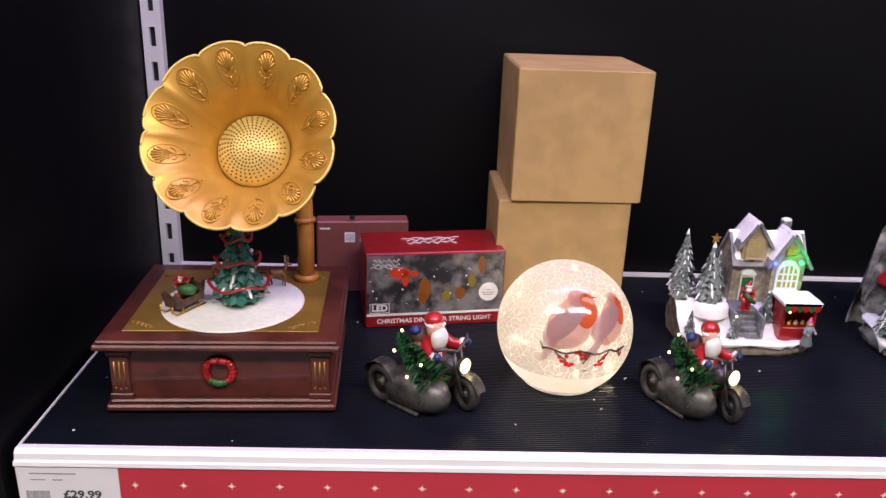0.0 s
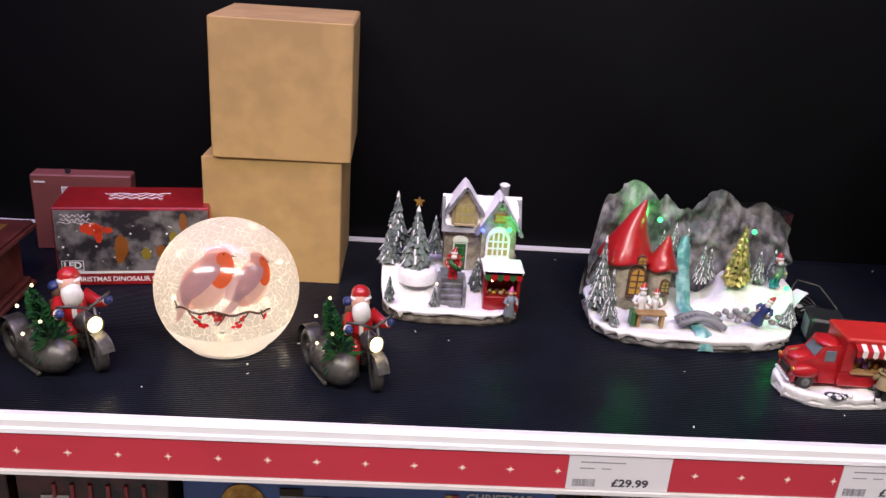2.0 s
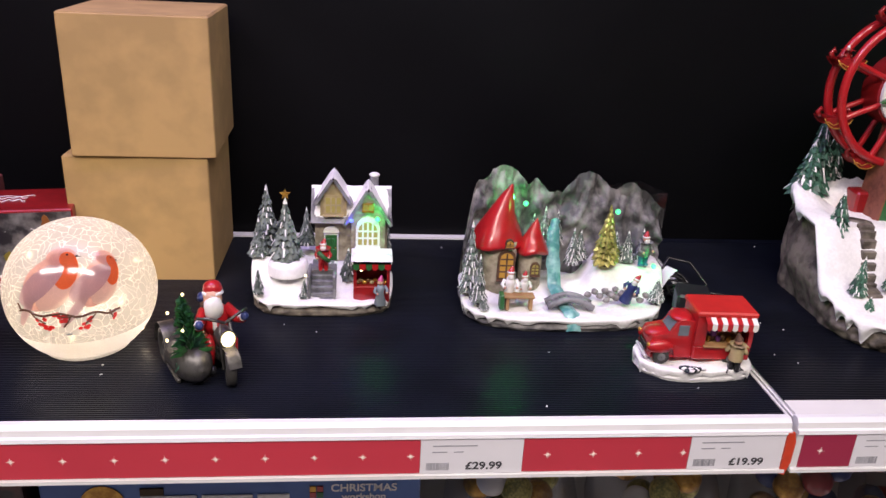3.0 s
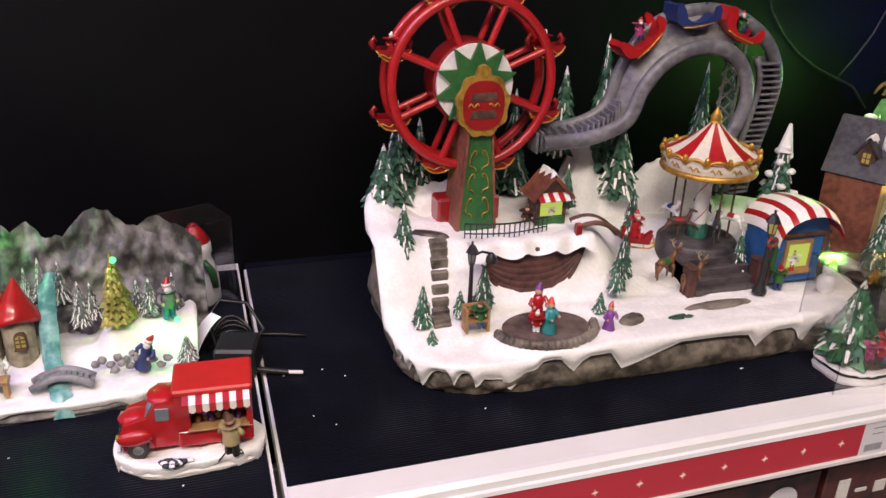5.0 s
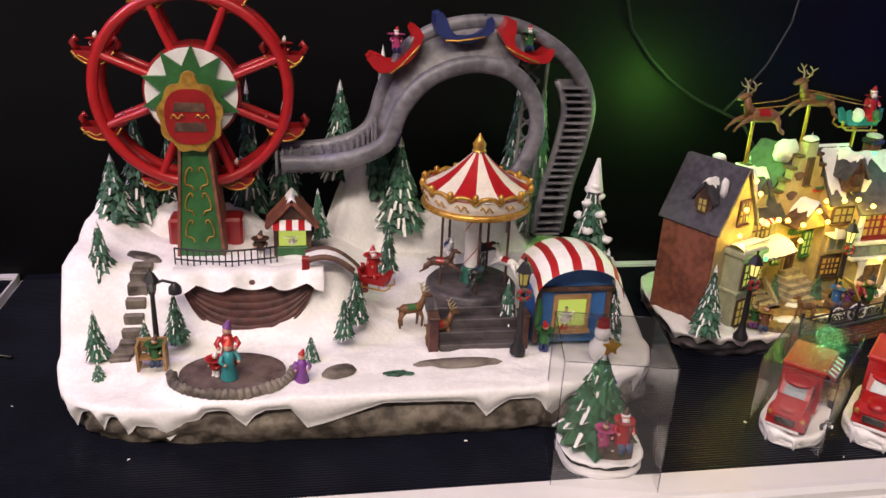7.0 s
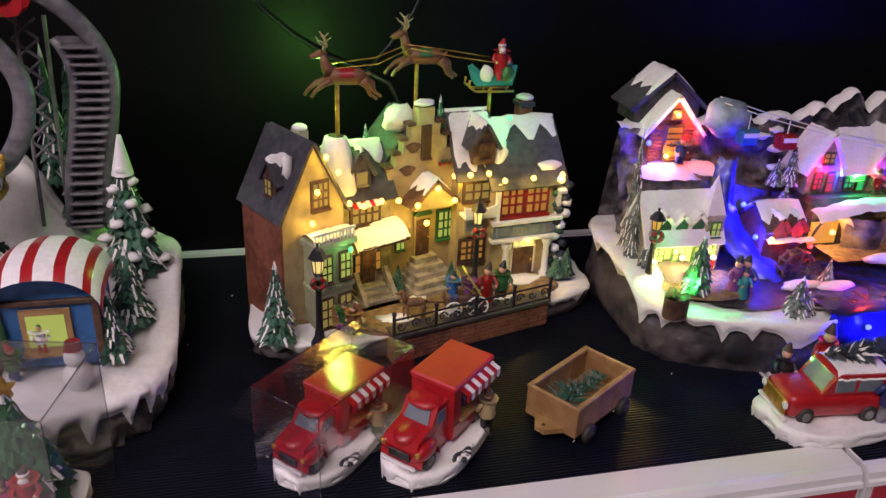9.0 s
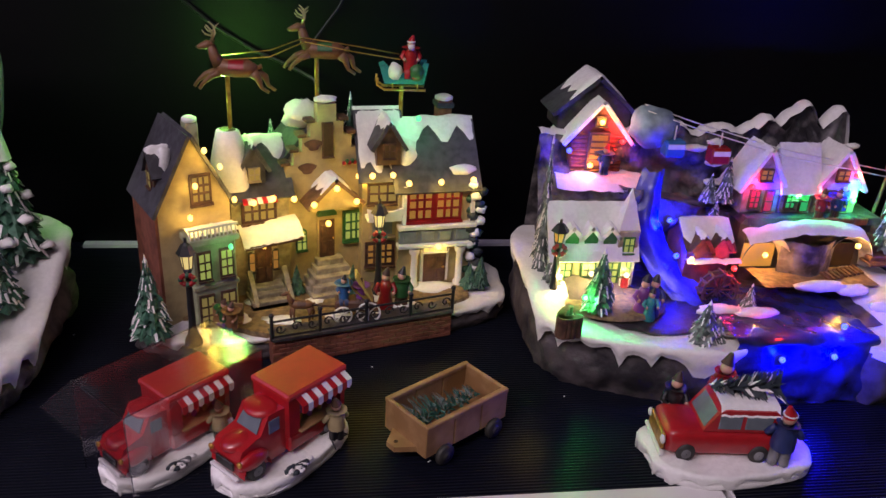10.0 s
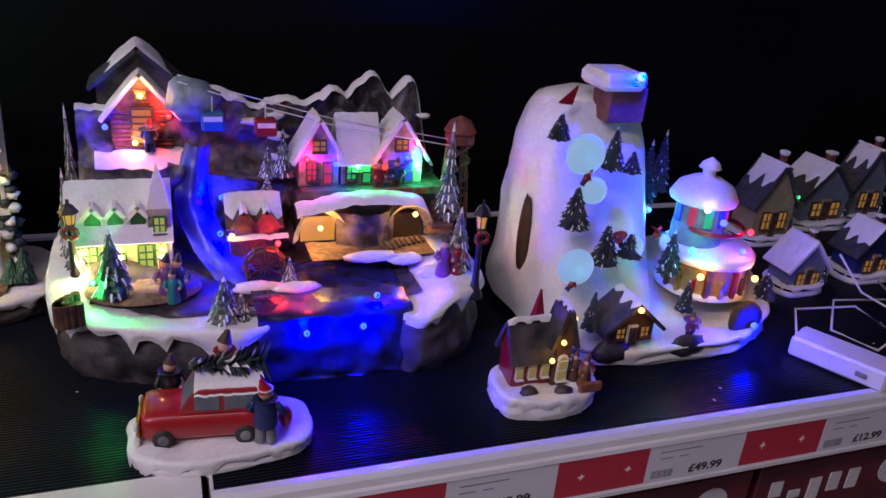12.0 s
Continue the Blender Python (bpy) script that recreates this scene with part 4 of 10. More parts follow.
    for k, (zz, rr) in enumerate(((0.118, 0.034), (0.146, 0.0255), (0.172, 0.017))):
        m.tube([(0.006 + rr * math.cos(a), -0.008 + rr * math.sin(a), zz + 0.003 * math.sin(4 * a)) for a in (2 * math.pi * i / 28 for i in range(28))], 0.0019, 6, True)
    part("garland", m, tr)
    m = M(GOLD, T)
    for k in range(14):
        a = k * 2.4
        zz = 0.105 + 0.006 * k
        rr = 0.033 * (1 - (zz - 0.093) / 0.115)
        m.use((GOLD, REDP, WHITEP)[k % 3])
        m.ell((0.006 + rr * math.cos(a), -0.008 + rr * math.sin(a), zz), 0.0026, 7, 5)
    part("bauble", m, tr)
    sx, sy = (T @ Vector((-0.05, -0.032, 0)))[:2]
    sleigh(th, sx, sy, Z + 0.0945, 0.042, 60, BROWN)
    figure(th, sx - 0.004, sy + 0.004, Z + 0.104, 0.03, REDP, REDP, REDP, beard=True, rz=-40, sit=True)
    m = M(GREENP)
    m.ell((sx + 0.004, sy - 0.002, Z + 0.117), (0.011, 0.008, 0.007), 10, 7, 0.2)
    part("sack", m, th)
    deer(th, sx + 0.02, sy + 0.082, Z + 0.094, 0.03, 150, None)
    deer(th, sx + 0.092, sy + 0.07, Z + 0.094, 0.03, 190, None)
    # horn: mouth centre, axis up and forward
    C = Vector((0.1975, 0.114, 1.4))
    ax = Vector((-0.05, -0.9, 0.47)).normalized()
    R = Matrix.Translation(C) @ ax.to_track_quat("Z", "Y").to_matrix().to_4x4()

    def lobes(t, r, z):
        k = sm(0.045, 0.1, r)
        return 1 + k * 0.05 * (abs(math.sin(6 * t)) ** 0.55 - 0.8) - 0.012 * (1 - abs(math.sin(6 * t)) ** 0.5)
    prof = [(0.034, -0.105), (0.037, -0.085), (0.041, -0.066), (0.048, -0.05), (0.058, -0.035), (0.07, -0.02), (0.082, -0.009), (0.092, -0.003), (0.0985, 0.0)]
    m = M(HORN, R)
    m.lathe(prof, n=144, rf=lobes)
    m.lathe([(r + 0.0022, z - 0.0016) for r, z in prof][::-1], n=144, rf=lobes)
    m.lathe([(0.0345, -0.106), (0.018, -0.125), (0.0135, -0.15)], n=40)
    h = part("horn", m, th, "gold flower-shaped horn with twelve petals")
    m = M(GRILLE, R)
    m.tube([((0.0995 * lobes(t, 0.1, 0)) * math.cos(t), (0.0995 * lobes(t, 0.1, 0)) * math.sin(t), 0.0) for t in (2 * math.pi * i / 240 for i in range(240))], 0.0016, 6, True)
    part("horn_rim", m, h, "bright gilt rim")
    m = M(GRILLE, R)
    m.lathe([(0.0005, -0.047), (0.015, -0.0485), (0.028, -0.053), (0.038, -0.0605), (0.0405, -0.066)], n=24, smooth=True)
    part("speaker_grille", m, h, "domed pale gold perforated grille")
    # dark discs laid on the grille in place of shaded holes
    m = M(DARKHOLE, R)
    for k in range(1, 11):
        rr = 0.0036 * k
        for i in range(6 * k if k < 7 else 36):
            a = 2 * math.pi * i / (6 * k if k < 7 else 36) + 0.2 * k
            zz = float(np.interp(rr, [0, 0.015, 0.028, 0.038], [-0.047, -0.0485, -0.053, -0.0605])) + 0.0007
            m.cyl((rr * math.cos(a), rr * math.sin(a), zz - 0.0006), (rr * math.cos(a), rr * math.sin(a), zz), 0.001, n=6)
    tagged(part("perforations", m, h, "small round perforations"), kind="stuff")
    for i in range(12):
        t = 2 * math.pi * (i + 0.5) / 12
        u, v = Vector((math.cos(t), math.sin(t), 0)), Vector((-math.sin(t), math.cos(t), 0))

        def at(r, w, u=u, v=v):
            zz = np.interp(r, [p[0] for p in prof], [p[1] for p in prof])
            return u * (r * lobes(t, r, 0)) + v * w + Vector((0, 0, float(zz) + 0.0012))
        m = M(HORN, R)
        for k in range(-3, 4):
            a = k * 0.36
            m.tube([at(0.075, 0), at(0.0775 + 0.004 * math.cos(a), 0.005 * math.sin(a)), at(0.0785 + 0.0125 * math.cos(a), 0.0092 * math.sin(a))], [0.0006, 0.0009, 0.0015], 5)
        m.tube([at(0.0785 + 0.0155 * math.cos(b), 0.0108 * math.sin(b)) for b in (2 * math.pi * j / 18 for j in range(18))], 0.0007, 5, True)
        for s in (-1, 1):
            m.tube([at(0.074 - 0.0042 * math.sin(b * 0.8) * 0.9, s * (0.0035 + 0.003 * math.cos(b))) for b in (j * 0.6 for j in range(10))], 0.0008, 5)
        m.tube([at(0.071, 0), at(0.063, 0)], [0.0016, 0.0007], 5)
        m.ell(at(0.0605, 0), 0.0011, 6, 5)
        part("palmette", m, h)
    m = M(AMBERWOOD)
    b = C - ax * 0.15
    pts = [b, b - ax * 0.02 + Vector((0.012, 0.004, -0.002)), (0.226, 0.262, 1.338), (0.237, 0.258, 1.318), (0.243, 0.25, 1.29), (0.2455, 0.242, 1.258), (0.246, 0.238, 1.19)]
    m.tube(pts, [0.0125, 0.0125, 0.0125, 0.012, 0.011, 0.0105, 0.0105], 14)
    tb = part("horn_arm", m, th, "amber-coloured curved horn arm")
    m = M(AMBERWOOD)
    m.tube([(0.2448, 0.2445, 1.2705), (0.2451, 0.244, 1.2655)], 0.0132, 14)
    m.tube([(0.2417, 0.252, 1.298), (0.243, 0.2505, 1.293)], 0.0128, 14)
    m.tube([(0.246, 0.238, 1.199), (0.246, 0.238, 1.1915)], 0.0155, 14)
    part("collar", m, tb)


gramophone()


def light_carton():
    th = thing("string_light_carton", (0.406, 0.337, Z), 9, "red carton of coloured string lights with a printed picture", "box")
    T = th.matrix_basis.copy()
    m = M(DEEPRED, T)
    m.box(-0.096, 0.096, -0.034, 0.055, 0, 0.108, 0.0015)
    part("carton", m, th)
    art = mk("printed_garden", (0.2, 0.19, 0.19), 0.35, c2=(0.022, 0.02, 0.024), scale=70, bump=0)
    m = M(art, T)
    m.box(-0.094, 0.094, -0.0348, -0.034, 0.021, 0.1045)
    p = part("printed_picture", m, th, "dark blurred garden photograph")
    m = M(WHITEP, T)
    m.box(-0.094, 0.094, -0.035, -0.034, 0.0175, 0.0208)
    m.cyl((0.074, -0.0352, 0.048), (0.074, -0.0348, 0.048), 0.0135, n=28)
    for a, b_, c, d in ((-0.09, -0.063, 0.022, 0.0228), (-0.09, -0.063, 0.0352, 0.036), (-0.09, -0.0892, 0.022, 0.036), (-0.0638, -0.063, 0.022, 0.036)):
        m.box(a, b_, -0.0354, -0.0348, c, d)
    m.use(GREYINK)
    for zz, w in ((0.0505, 0.003), (0.0465, 0.009), (0.0435, 0.007)):
        m.box(0.074 - w, 0.074 + w, -0.0356, -0.0352, zz, zz + 0.0012)
    part("printed_band", m, p)
    # slight emission put into the print so its lanterns look bright
    ora, yel = glow("printed_orange_glow", (0.85, 0.25, 0.03), 0.12), glow("printed_yellow_glow", (0.85, 0.6, 0.06), 0.12)
    for k, (x, z, w, h_, c) in enumerate(((-0.05, 0.08, 0.014, 0.008, ORANGERED), (-0.042, 0.072, 0.005, 0.012, ORANGERED), (-0.015, 0.055, 0.0085, 0.016, ora), (-0.018, 0.042, 0.006, 0.01, ora), (0.015, 0.045, 0.006, 0.008, yel), (0.034, 0.048, 0.007, 0.009, ora), (0.05, 0.066, 0.005, 0.011, yel), (0.063, 0.088, 0.005, 0.013, ora), (-0.03, 0.078, 0.006, 0.004, ORANGERED))):
        m = M(c, T)
        pts = [(x + w * math.cos(a) * (1 + 0.35 * nz(a * 2, k)), z + h_ * math.sin(a) * (1 + 0.35 * nz(a * 2.3, k + 9))) for a in (2 * math.pi * i / 20 for i in range(20))]
        m.prism(pts, -0.0352, -0.0346)
        part("printed_lantern", m, p)
    rnd = random.Random(5)
    m = M(WHITEP, T)
    for k in range(22):
        m.ell((rnd.uniform(-0.09, 0.05), -0.0349, rnd.uniform(0.024, 0.09)), (rnd.uniform(0.0005, 0.0016),) * 3, 6, 5)
    part("printed_lights", m, p)
    text("LED", 0.0125, T @ pose(-0.0765, -0.0352, 0.029, 90), WHITEP, p, "printed_lettering", bold=0.0004)
    text("CHRISTMAS DINOSAUR STRING LIGHT", 0.0092, T @ pose(0.0, -0.0342, 0.009, 90), WHITEP, th, "printed_lettering", bold=0.0002)
    for zz, yy, rx, s in ((0.096, -0.0352, 90, 1.0), (0.1085, 0.008, 180, 1.9)):
        m = M(WHITEP, T @ pose(-0.068 if rx == 90 else 0.0, yy, zz, rx) @ Matrix.Scale(s, 4))
        for row in (0, 1):
            m.tube([(-0.018 + 0.0018 * i, (-0.0045 if row else 0.0015) + 0.0022 * math.sin(i * 1.7 + row) + 0.0008 * math.sin(i * 0.7), 0) for i in range(21)], 0.0004, 4)
        m.tube([(-0.022 + 0.0022 * i, -0.008 + 0.0012 * math.sin(i * 0.9), 0) for i in range(21)], 0.0003, 4)
        part("printed_flourish", m, th)
    c = thing("carded_pack", (0.297, 0.415, Z), 6, "dusty red hanging card pack with a bar-code label", "packaging")
    T = c.matrix_basis.copy()
    m = M(mk("dusty_red_card", (0.2, 0.06, 0.055), 0.5, var=0.15, scale=30, bump=0.05), T)
    m.box(-0.06, 0.075, 0, 0.03, 0, 0.112, 0.002)
    p = part("card", m, c)
    m = M(PAPER, T)
    m.box(-0.019, -0.004, -0.0006, 0, 0.08, 0.095)
    m.use(GREYINK)
    for k in range(6):
        m.box(-0.017 + 0.002 * k, -0.016 + 0.002 * k, -0.001, 0, 0.082, 0.093)
    m.use(WHITEP)
    m.box(-0.055, -0.04, -0.0005, 0, 0.1, 0.1025)
    part("code_label", m, p)
    m = M(BLACKP, T)
    m.cyl((-0.008, -0.0006, 0.118), (-0.008, 0, 0.118), 0.004, n=14)
    part("hang_hole", m, p)


light_carton()


def kraft_box(x0, x1, y0, y1, z0, z1, rz, label):
    th = thing("cardboard_box", ((x0 + x1) / 2, (y0 + y1) / 2, z0), rz, label, "box", "stacked kraft boxes")
    T = th.matrix_basis.copy()
    a, b, h = (x1 - x0) / 2, (y1 - y0) / 2, z1 - z0
    m = M(KRAFT, T)
    m.box(-a, a, -b, b, 0.0005, h, 0.0014)
    part("carton", m, th)
    m = M(KRAFT, T)
    m.box(-a + 0.002, a - 0.002, -b + 0.0015, b - 0.001, h, h + 0.0009, 0.0004)
    part("tuck_flap", m, th)
    m = M(KRAFT, T)
    m.box(-a + 0.0006, -a + 0.001, -b - 0.0004, -b + 0.001, 0.001, h - 0.002)
    m.box(-a + 0.004, a - 0.004, -b - 0.0003, -b + 0.001, 0.0008, 0.0016)
    part("crease", m, th)


kraft_box(0.494, 0.676, 0.338, 0.5, Z, Z + 0.1725, 0, "plain brown kraft cardboard box beneath another")
kraft_box(0.5075, 0.6855, 0.3345, 0.505, Z + 0.1735, Z + 0.35, 1.2, "plain brown kraft cardboard box on top of another")


def globe():
    c, r = Vector((0.563, 0.165, 1.168)), 0.0805
    th = thing("light_up_globe", (c.x, c.y, Z), 0, "glowing crackle-glass globe printed with two robins on berry twigs", "light ornament")

    def shell(name, col, crack):
        m = bpy.data.materials.new(name)
        m.use_nodes = True
        nt = m.node_tree
        out = nt.nodes["Material Output"]
        nt.nodes.remove(nt.nodes["Principled BSDF"])
        di, tl, gl, m1, m2 = (nt.nodes.new("ShaderNode" + k) for k in ("BsdfDiffuse", "BsdfTranslucent", "BsdfGlossy", "MixShader", "MixShader"))
        tp, m3 = nt.nodes.new("ShaderNodeBsdfTransparent"), nt.nodes.new("ShaderNodeMixShader")
        gl.inputs["Roughness"].default_value = 0.12
        m1.inputs[0].default_value = 0.62
        m2.inputs[0].default_value = 0.07
        tc = nt.nodes.new("ShaderNodeTexCoord")
        vo = nt.nodes.new("ShaderNodeTexVoronoi")
        vo.feature = "DISTANCE_TO_EDGE"
        vo.inputs["Scale"].default_value = 125
        ns = nt.nodes.new("ShaderNodeTexNoise")
        ns.inputs["Scale"].default_value = 30
        mixv = nt.nodes.new("ShaderNodeMix")
        mixv.data_type = "VECTOR"
        mixv.inputs["Factor"].default_value = 0.03
        nt.links.new(tc.outputs["Object"], mixv.inputs["A"])
        nt.links.new(ns.outputs["Color"], mixv.inputs["B"])
        nt.links.new(tc.outputs["Object"], ns.inputs["Vector"])
        nt.links.new(mixv.outputs["Result"], vo.inputs["Vector"])
        rp = nt.nodes.new("ShaderNodeValToRGB")
        rp.color_ramp.elements[0].position, rp.color_ramp.elements[1].position = 0.0, 0.04
        dark = tuple(v * (0.8 if crack else 0.92) for v in col)
        rp.color_ramp.elements[0].color, rp.color_ramp.elements[1].color = (*col, 1), (*dark, 1)
        nt.links.new(vo.outputs["Distance"], rp.inputs[0])
        bp = nt.nodes.new("ShaderNodeBump")
        bp.inputs["Strength"].default_value, bp.inputs["Distance"].default_value = (0.6 if crack else 0.05), 0.001
        nt.links.new(vo.outputs["Distance"], bp.inputs["Height"])
        for k in (di, tl):
            nt.links.new(rp.outputs[0], k.inputs["Color"])
        nt.links.new(bp.outputs[0], gl.inputs["Normal"])
        for a, b_, i in ((di, m1, 1), (tl, m1, 2), (m1, m2, 1), (gl, m2, 2)):
            nt.links.new(a.outputs[0], b_.inputs[i])
        see = nt.nodes.new("ShaderNodeMapRange")
        see.inputs["From Max"].default_value = 0.06
        see.inputs["To Min"].default_value, see.inputs["To Max"].default_value = (0.05, 0.42) if crack else (0, 0)
        nt.links.new(vo.outputs["Distance"], see.inputs["Value"])
        nt.links.new(see.outputs[0], m3.inputs[0])
        nt.links.new(m2.outputs[0], m3.inputs[1])
        nt.links.new(tp.outputs[0], m3.inputs[2])
        nt.links.new(m3.outputs[0], out.inputs[0])
        return m
    glass, frost = shell("crackle_glass", (0.92, 0.88, 0.8), True), shell("frosted_glass", (0.95, 0.93, 0.9), False)
    m = M(glass)
    k0 = -(c.z - Z - 0.006) / r
    zs = [math.cos(math.pi * j / 40) for j in range(41)]
    prof = [(r * math.sqrt(max(0, 1 - q * q)) + 1e-5, r * q) for q in zs if q > k0]
    low = next(i for i, p in enumerate(prof) if p[1] < -0.03)
    m.lathe(prof[:low + 1][::-1], c, 72)
    m.use(frost)
    m.lathe(prof[low:][::-1], c, 72)
    ball = part("glass_ball", m, th, "crackled glowing glass ball")
    m = M(frost)
    m.lathe([(0.001, 0.0005), (0.047, 0.0005), (0.0485, 0.003), (0.046, 0.009), (0.04, 0.012)], (c.x, c.y, Z), 48)
    part("base_ring", m, th, "pale plastic base ring")
    # painted picture: shapes laid on the ball, u to the right and v up as seen from the front
    f = Vector((0.0, -0.93, 0.36)).normalized()
    e1 = Vector((1, 0, 0))
    e2 = f.cross(e1)
    paint = {k: shell("painted_" + k, v, False) for k, v in {"brown": (0.68, 0.4, 0.34), "red": (0.88, 0.2, 0.06), "grey": (0.6, 0.42, 0.42), "twig": (0.18, 0.08, 0.05), "berry": (0.75, 0.03, 0.03), "black": (0.03, 0.025, 0.025), "pale": (0.85, 0.66, 0.55)}.items()}

    def on(u, v, lift):
        d = (f + e1 * u + e2 * v).normalized()
        return c + d * (r + lift)

    def blob(name, mat, u, v, a, b_, rot, lift, pt, ns_=0.0):
        m = M(mat)
        cr, sr = math.cos(rot), math.sin(rot)

        def fn(p, q):
            t = 2 * math.pi * p
            w = 1 + ns_ * nz(math.cos(t) * 2 + u * 9, math.sin(t) * 2 + v * 9)
            x, y = a * q * math.cos(t) * w, b_ * q * math.sin(t) * w
            return on(u + x * cr - y * sr, v + x * sr + y * cr, lift)
        m.grid(fn, 26, 6, True, True)
        return part(name, m, pt)
    for k, (ox, oy, s) in enumerate(((-0.16, 0.12, 1.6), (0.55, 0.2, 1.65))):
        bird = blob("painted_robin", paint["brown"], ox + 0.05 * s, oy + 0.02 * s, 0.30 * s, (0.19 - 0.035 * k) * s, 0.85 + 0.2 * k, 0.0006, ball, 0.12)
        blob("belly", paint["pale"], ox + 0.1 * s, oy - 0.06 * s, 0.2 * s, 0.12 * s, 0.9, 0.0009, bird)
        blob("breast", paint["red"], ox + 0.18 * s, oy + 0.12 * s, 0.10 * s, 0.17 * s, -0.1, 0.0012, bird)
        blob("head", paint["brown"], ox + 0.13 * s, oy + 0.25 * s, 0.13 * s, 0.105 * s, 0.2, 0.0014, bird)
        blob("face", paint["red"], ox + 0.19 * s, oy + 0.215 * s, 0.07 * s, 0.085 * s, 0.3, 0.0017, bird)
        blob("wing", paint["grey"], ox - 0.03 * s, oy - 0.01 * s, 0.25 * s, 0.1 * s, 0.75, 0.0013, bird)
        blob("tail", paint["grey"], ox - 0.18 * s, oy - 0.27 * s, 0.2 * s, 0.04 * s, 0.95, 0.0008, bird)
        blob("eye", paint["black"], ox + 0.18 * s, oy + 0.265 * s, 0.016, 0.016, 0, 0.002, bird)
        m = M(paint["black"])
        m.add([on(ox + 0.25 * s, oy + 0.27 * s, 0.0016), on(ox + 0.31 * s, oy + 0.262 * s, 0.0016), on(ox + 0.25 * s, oy + 0.245 * s, 0.0016)], [(0, 1, 2)])
        part("beak", m, bird)
    m = M(paint["twig"])
    m.tube([on(-0.55 + 0.1 * i, -0.28 + 0.03 * math.sin(i * 1.3) - 0.004 * i, 0.0008) for i in range(17)], 0.0012, 5)
    for u, v, du, dv in ((-0.35, -0.27, 0.2, -0.2), (0.2, -0.3, -0.1, -0.22), (0.55, -0.3, -0.16, -0.2), (0.0, -0.28, 0.18, -0.08), (0.8, -0.3, 0.1, -0.18), (-0.5, -0.27, -0.08, 0.08)):
        m.tube([on(u + du * i / 5, v + dv * i / 5 - 0.02 * math.sin(i), 0.0008) for i in range(6)], 0.0008, 5)
    part("painted_twig", m, ball)
    rnd = random.Random(3)
    for u, v, n_ in ((-0.13, -0.5, 7), (0.1, -0.35, 6), (0.0, -0.33, 4), (0.38, -0.52, 5), (0.46, -0.42, 3), (0.9, -0.46, 7), (-0.2, -0.42, 3)):
        for q in range(n_):
            blob("berry", paint["berry"], u + rnd.uniform(-0.07, 0.07), v + rnd.uniform(-0.05, 0.05), 0.033, 0.033, 0, 0.0011, ball)
    blob("sticker", GLASSG, 0.16, -0.66, 0.05, 0.022, 0.1, 0.0009, ball)
    rnd = random.Random(8)
    for k in range(12):
        a = k * 2.4
        p = c + Vector((math.cos(a) * 0.06, math.sin(a) * 0.06 * (1 if k % 3 else 0.4), -0.05 + 0.0095 * k))
        bulb(th, p.x, p.y, p.z, 0.0035, G_WARM, "fairy_light")
        if k % 3 == 0:
            led(p.x, p.y, p.z, 0.05, (1, 0.82, 0.58), 0.006)
    led(c.x, c.y, c.z, 0.24, (1, 0.84, 0.62), 0.03)


globe()


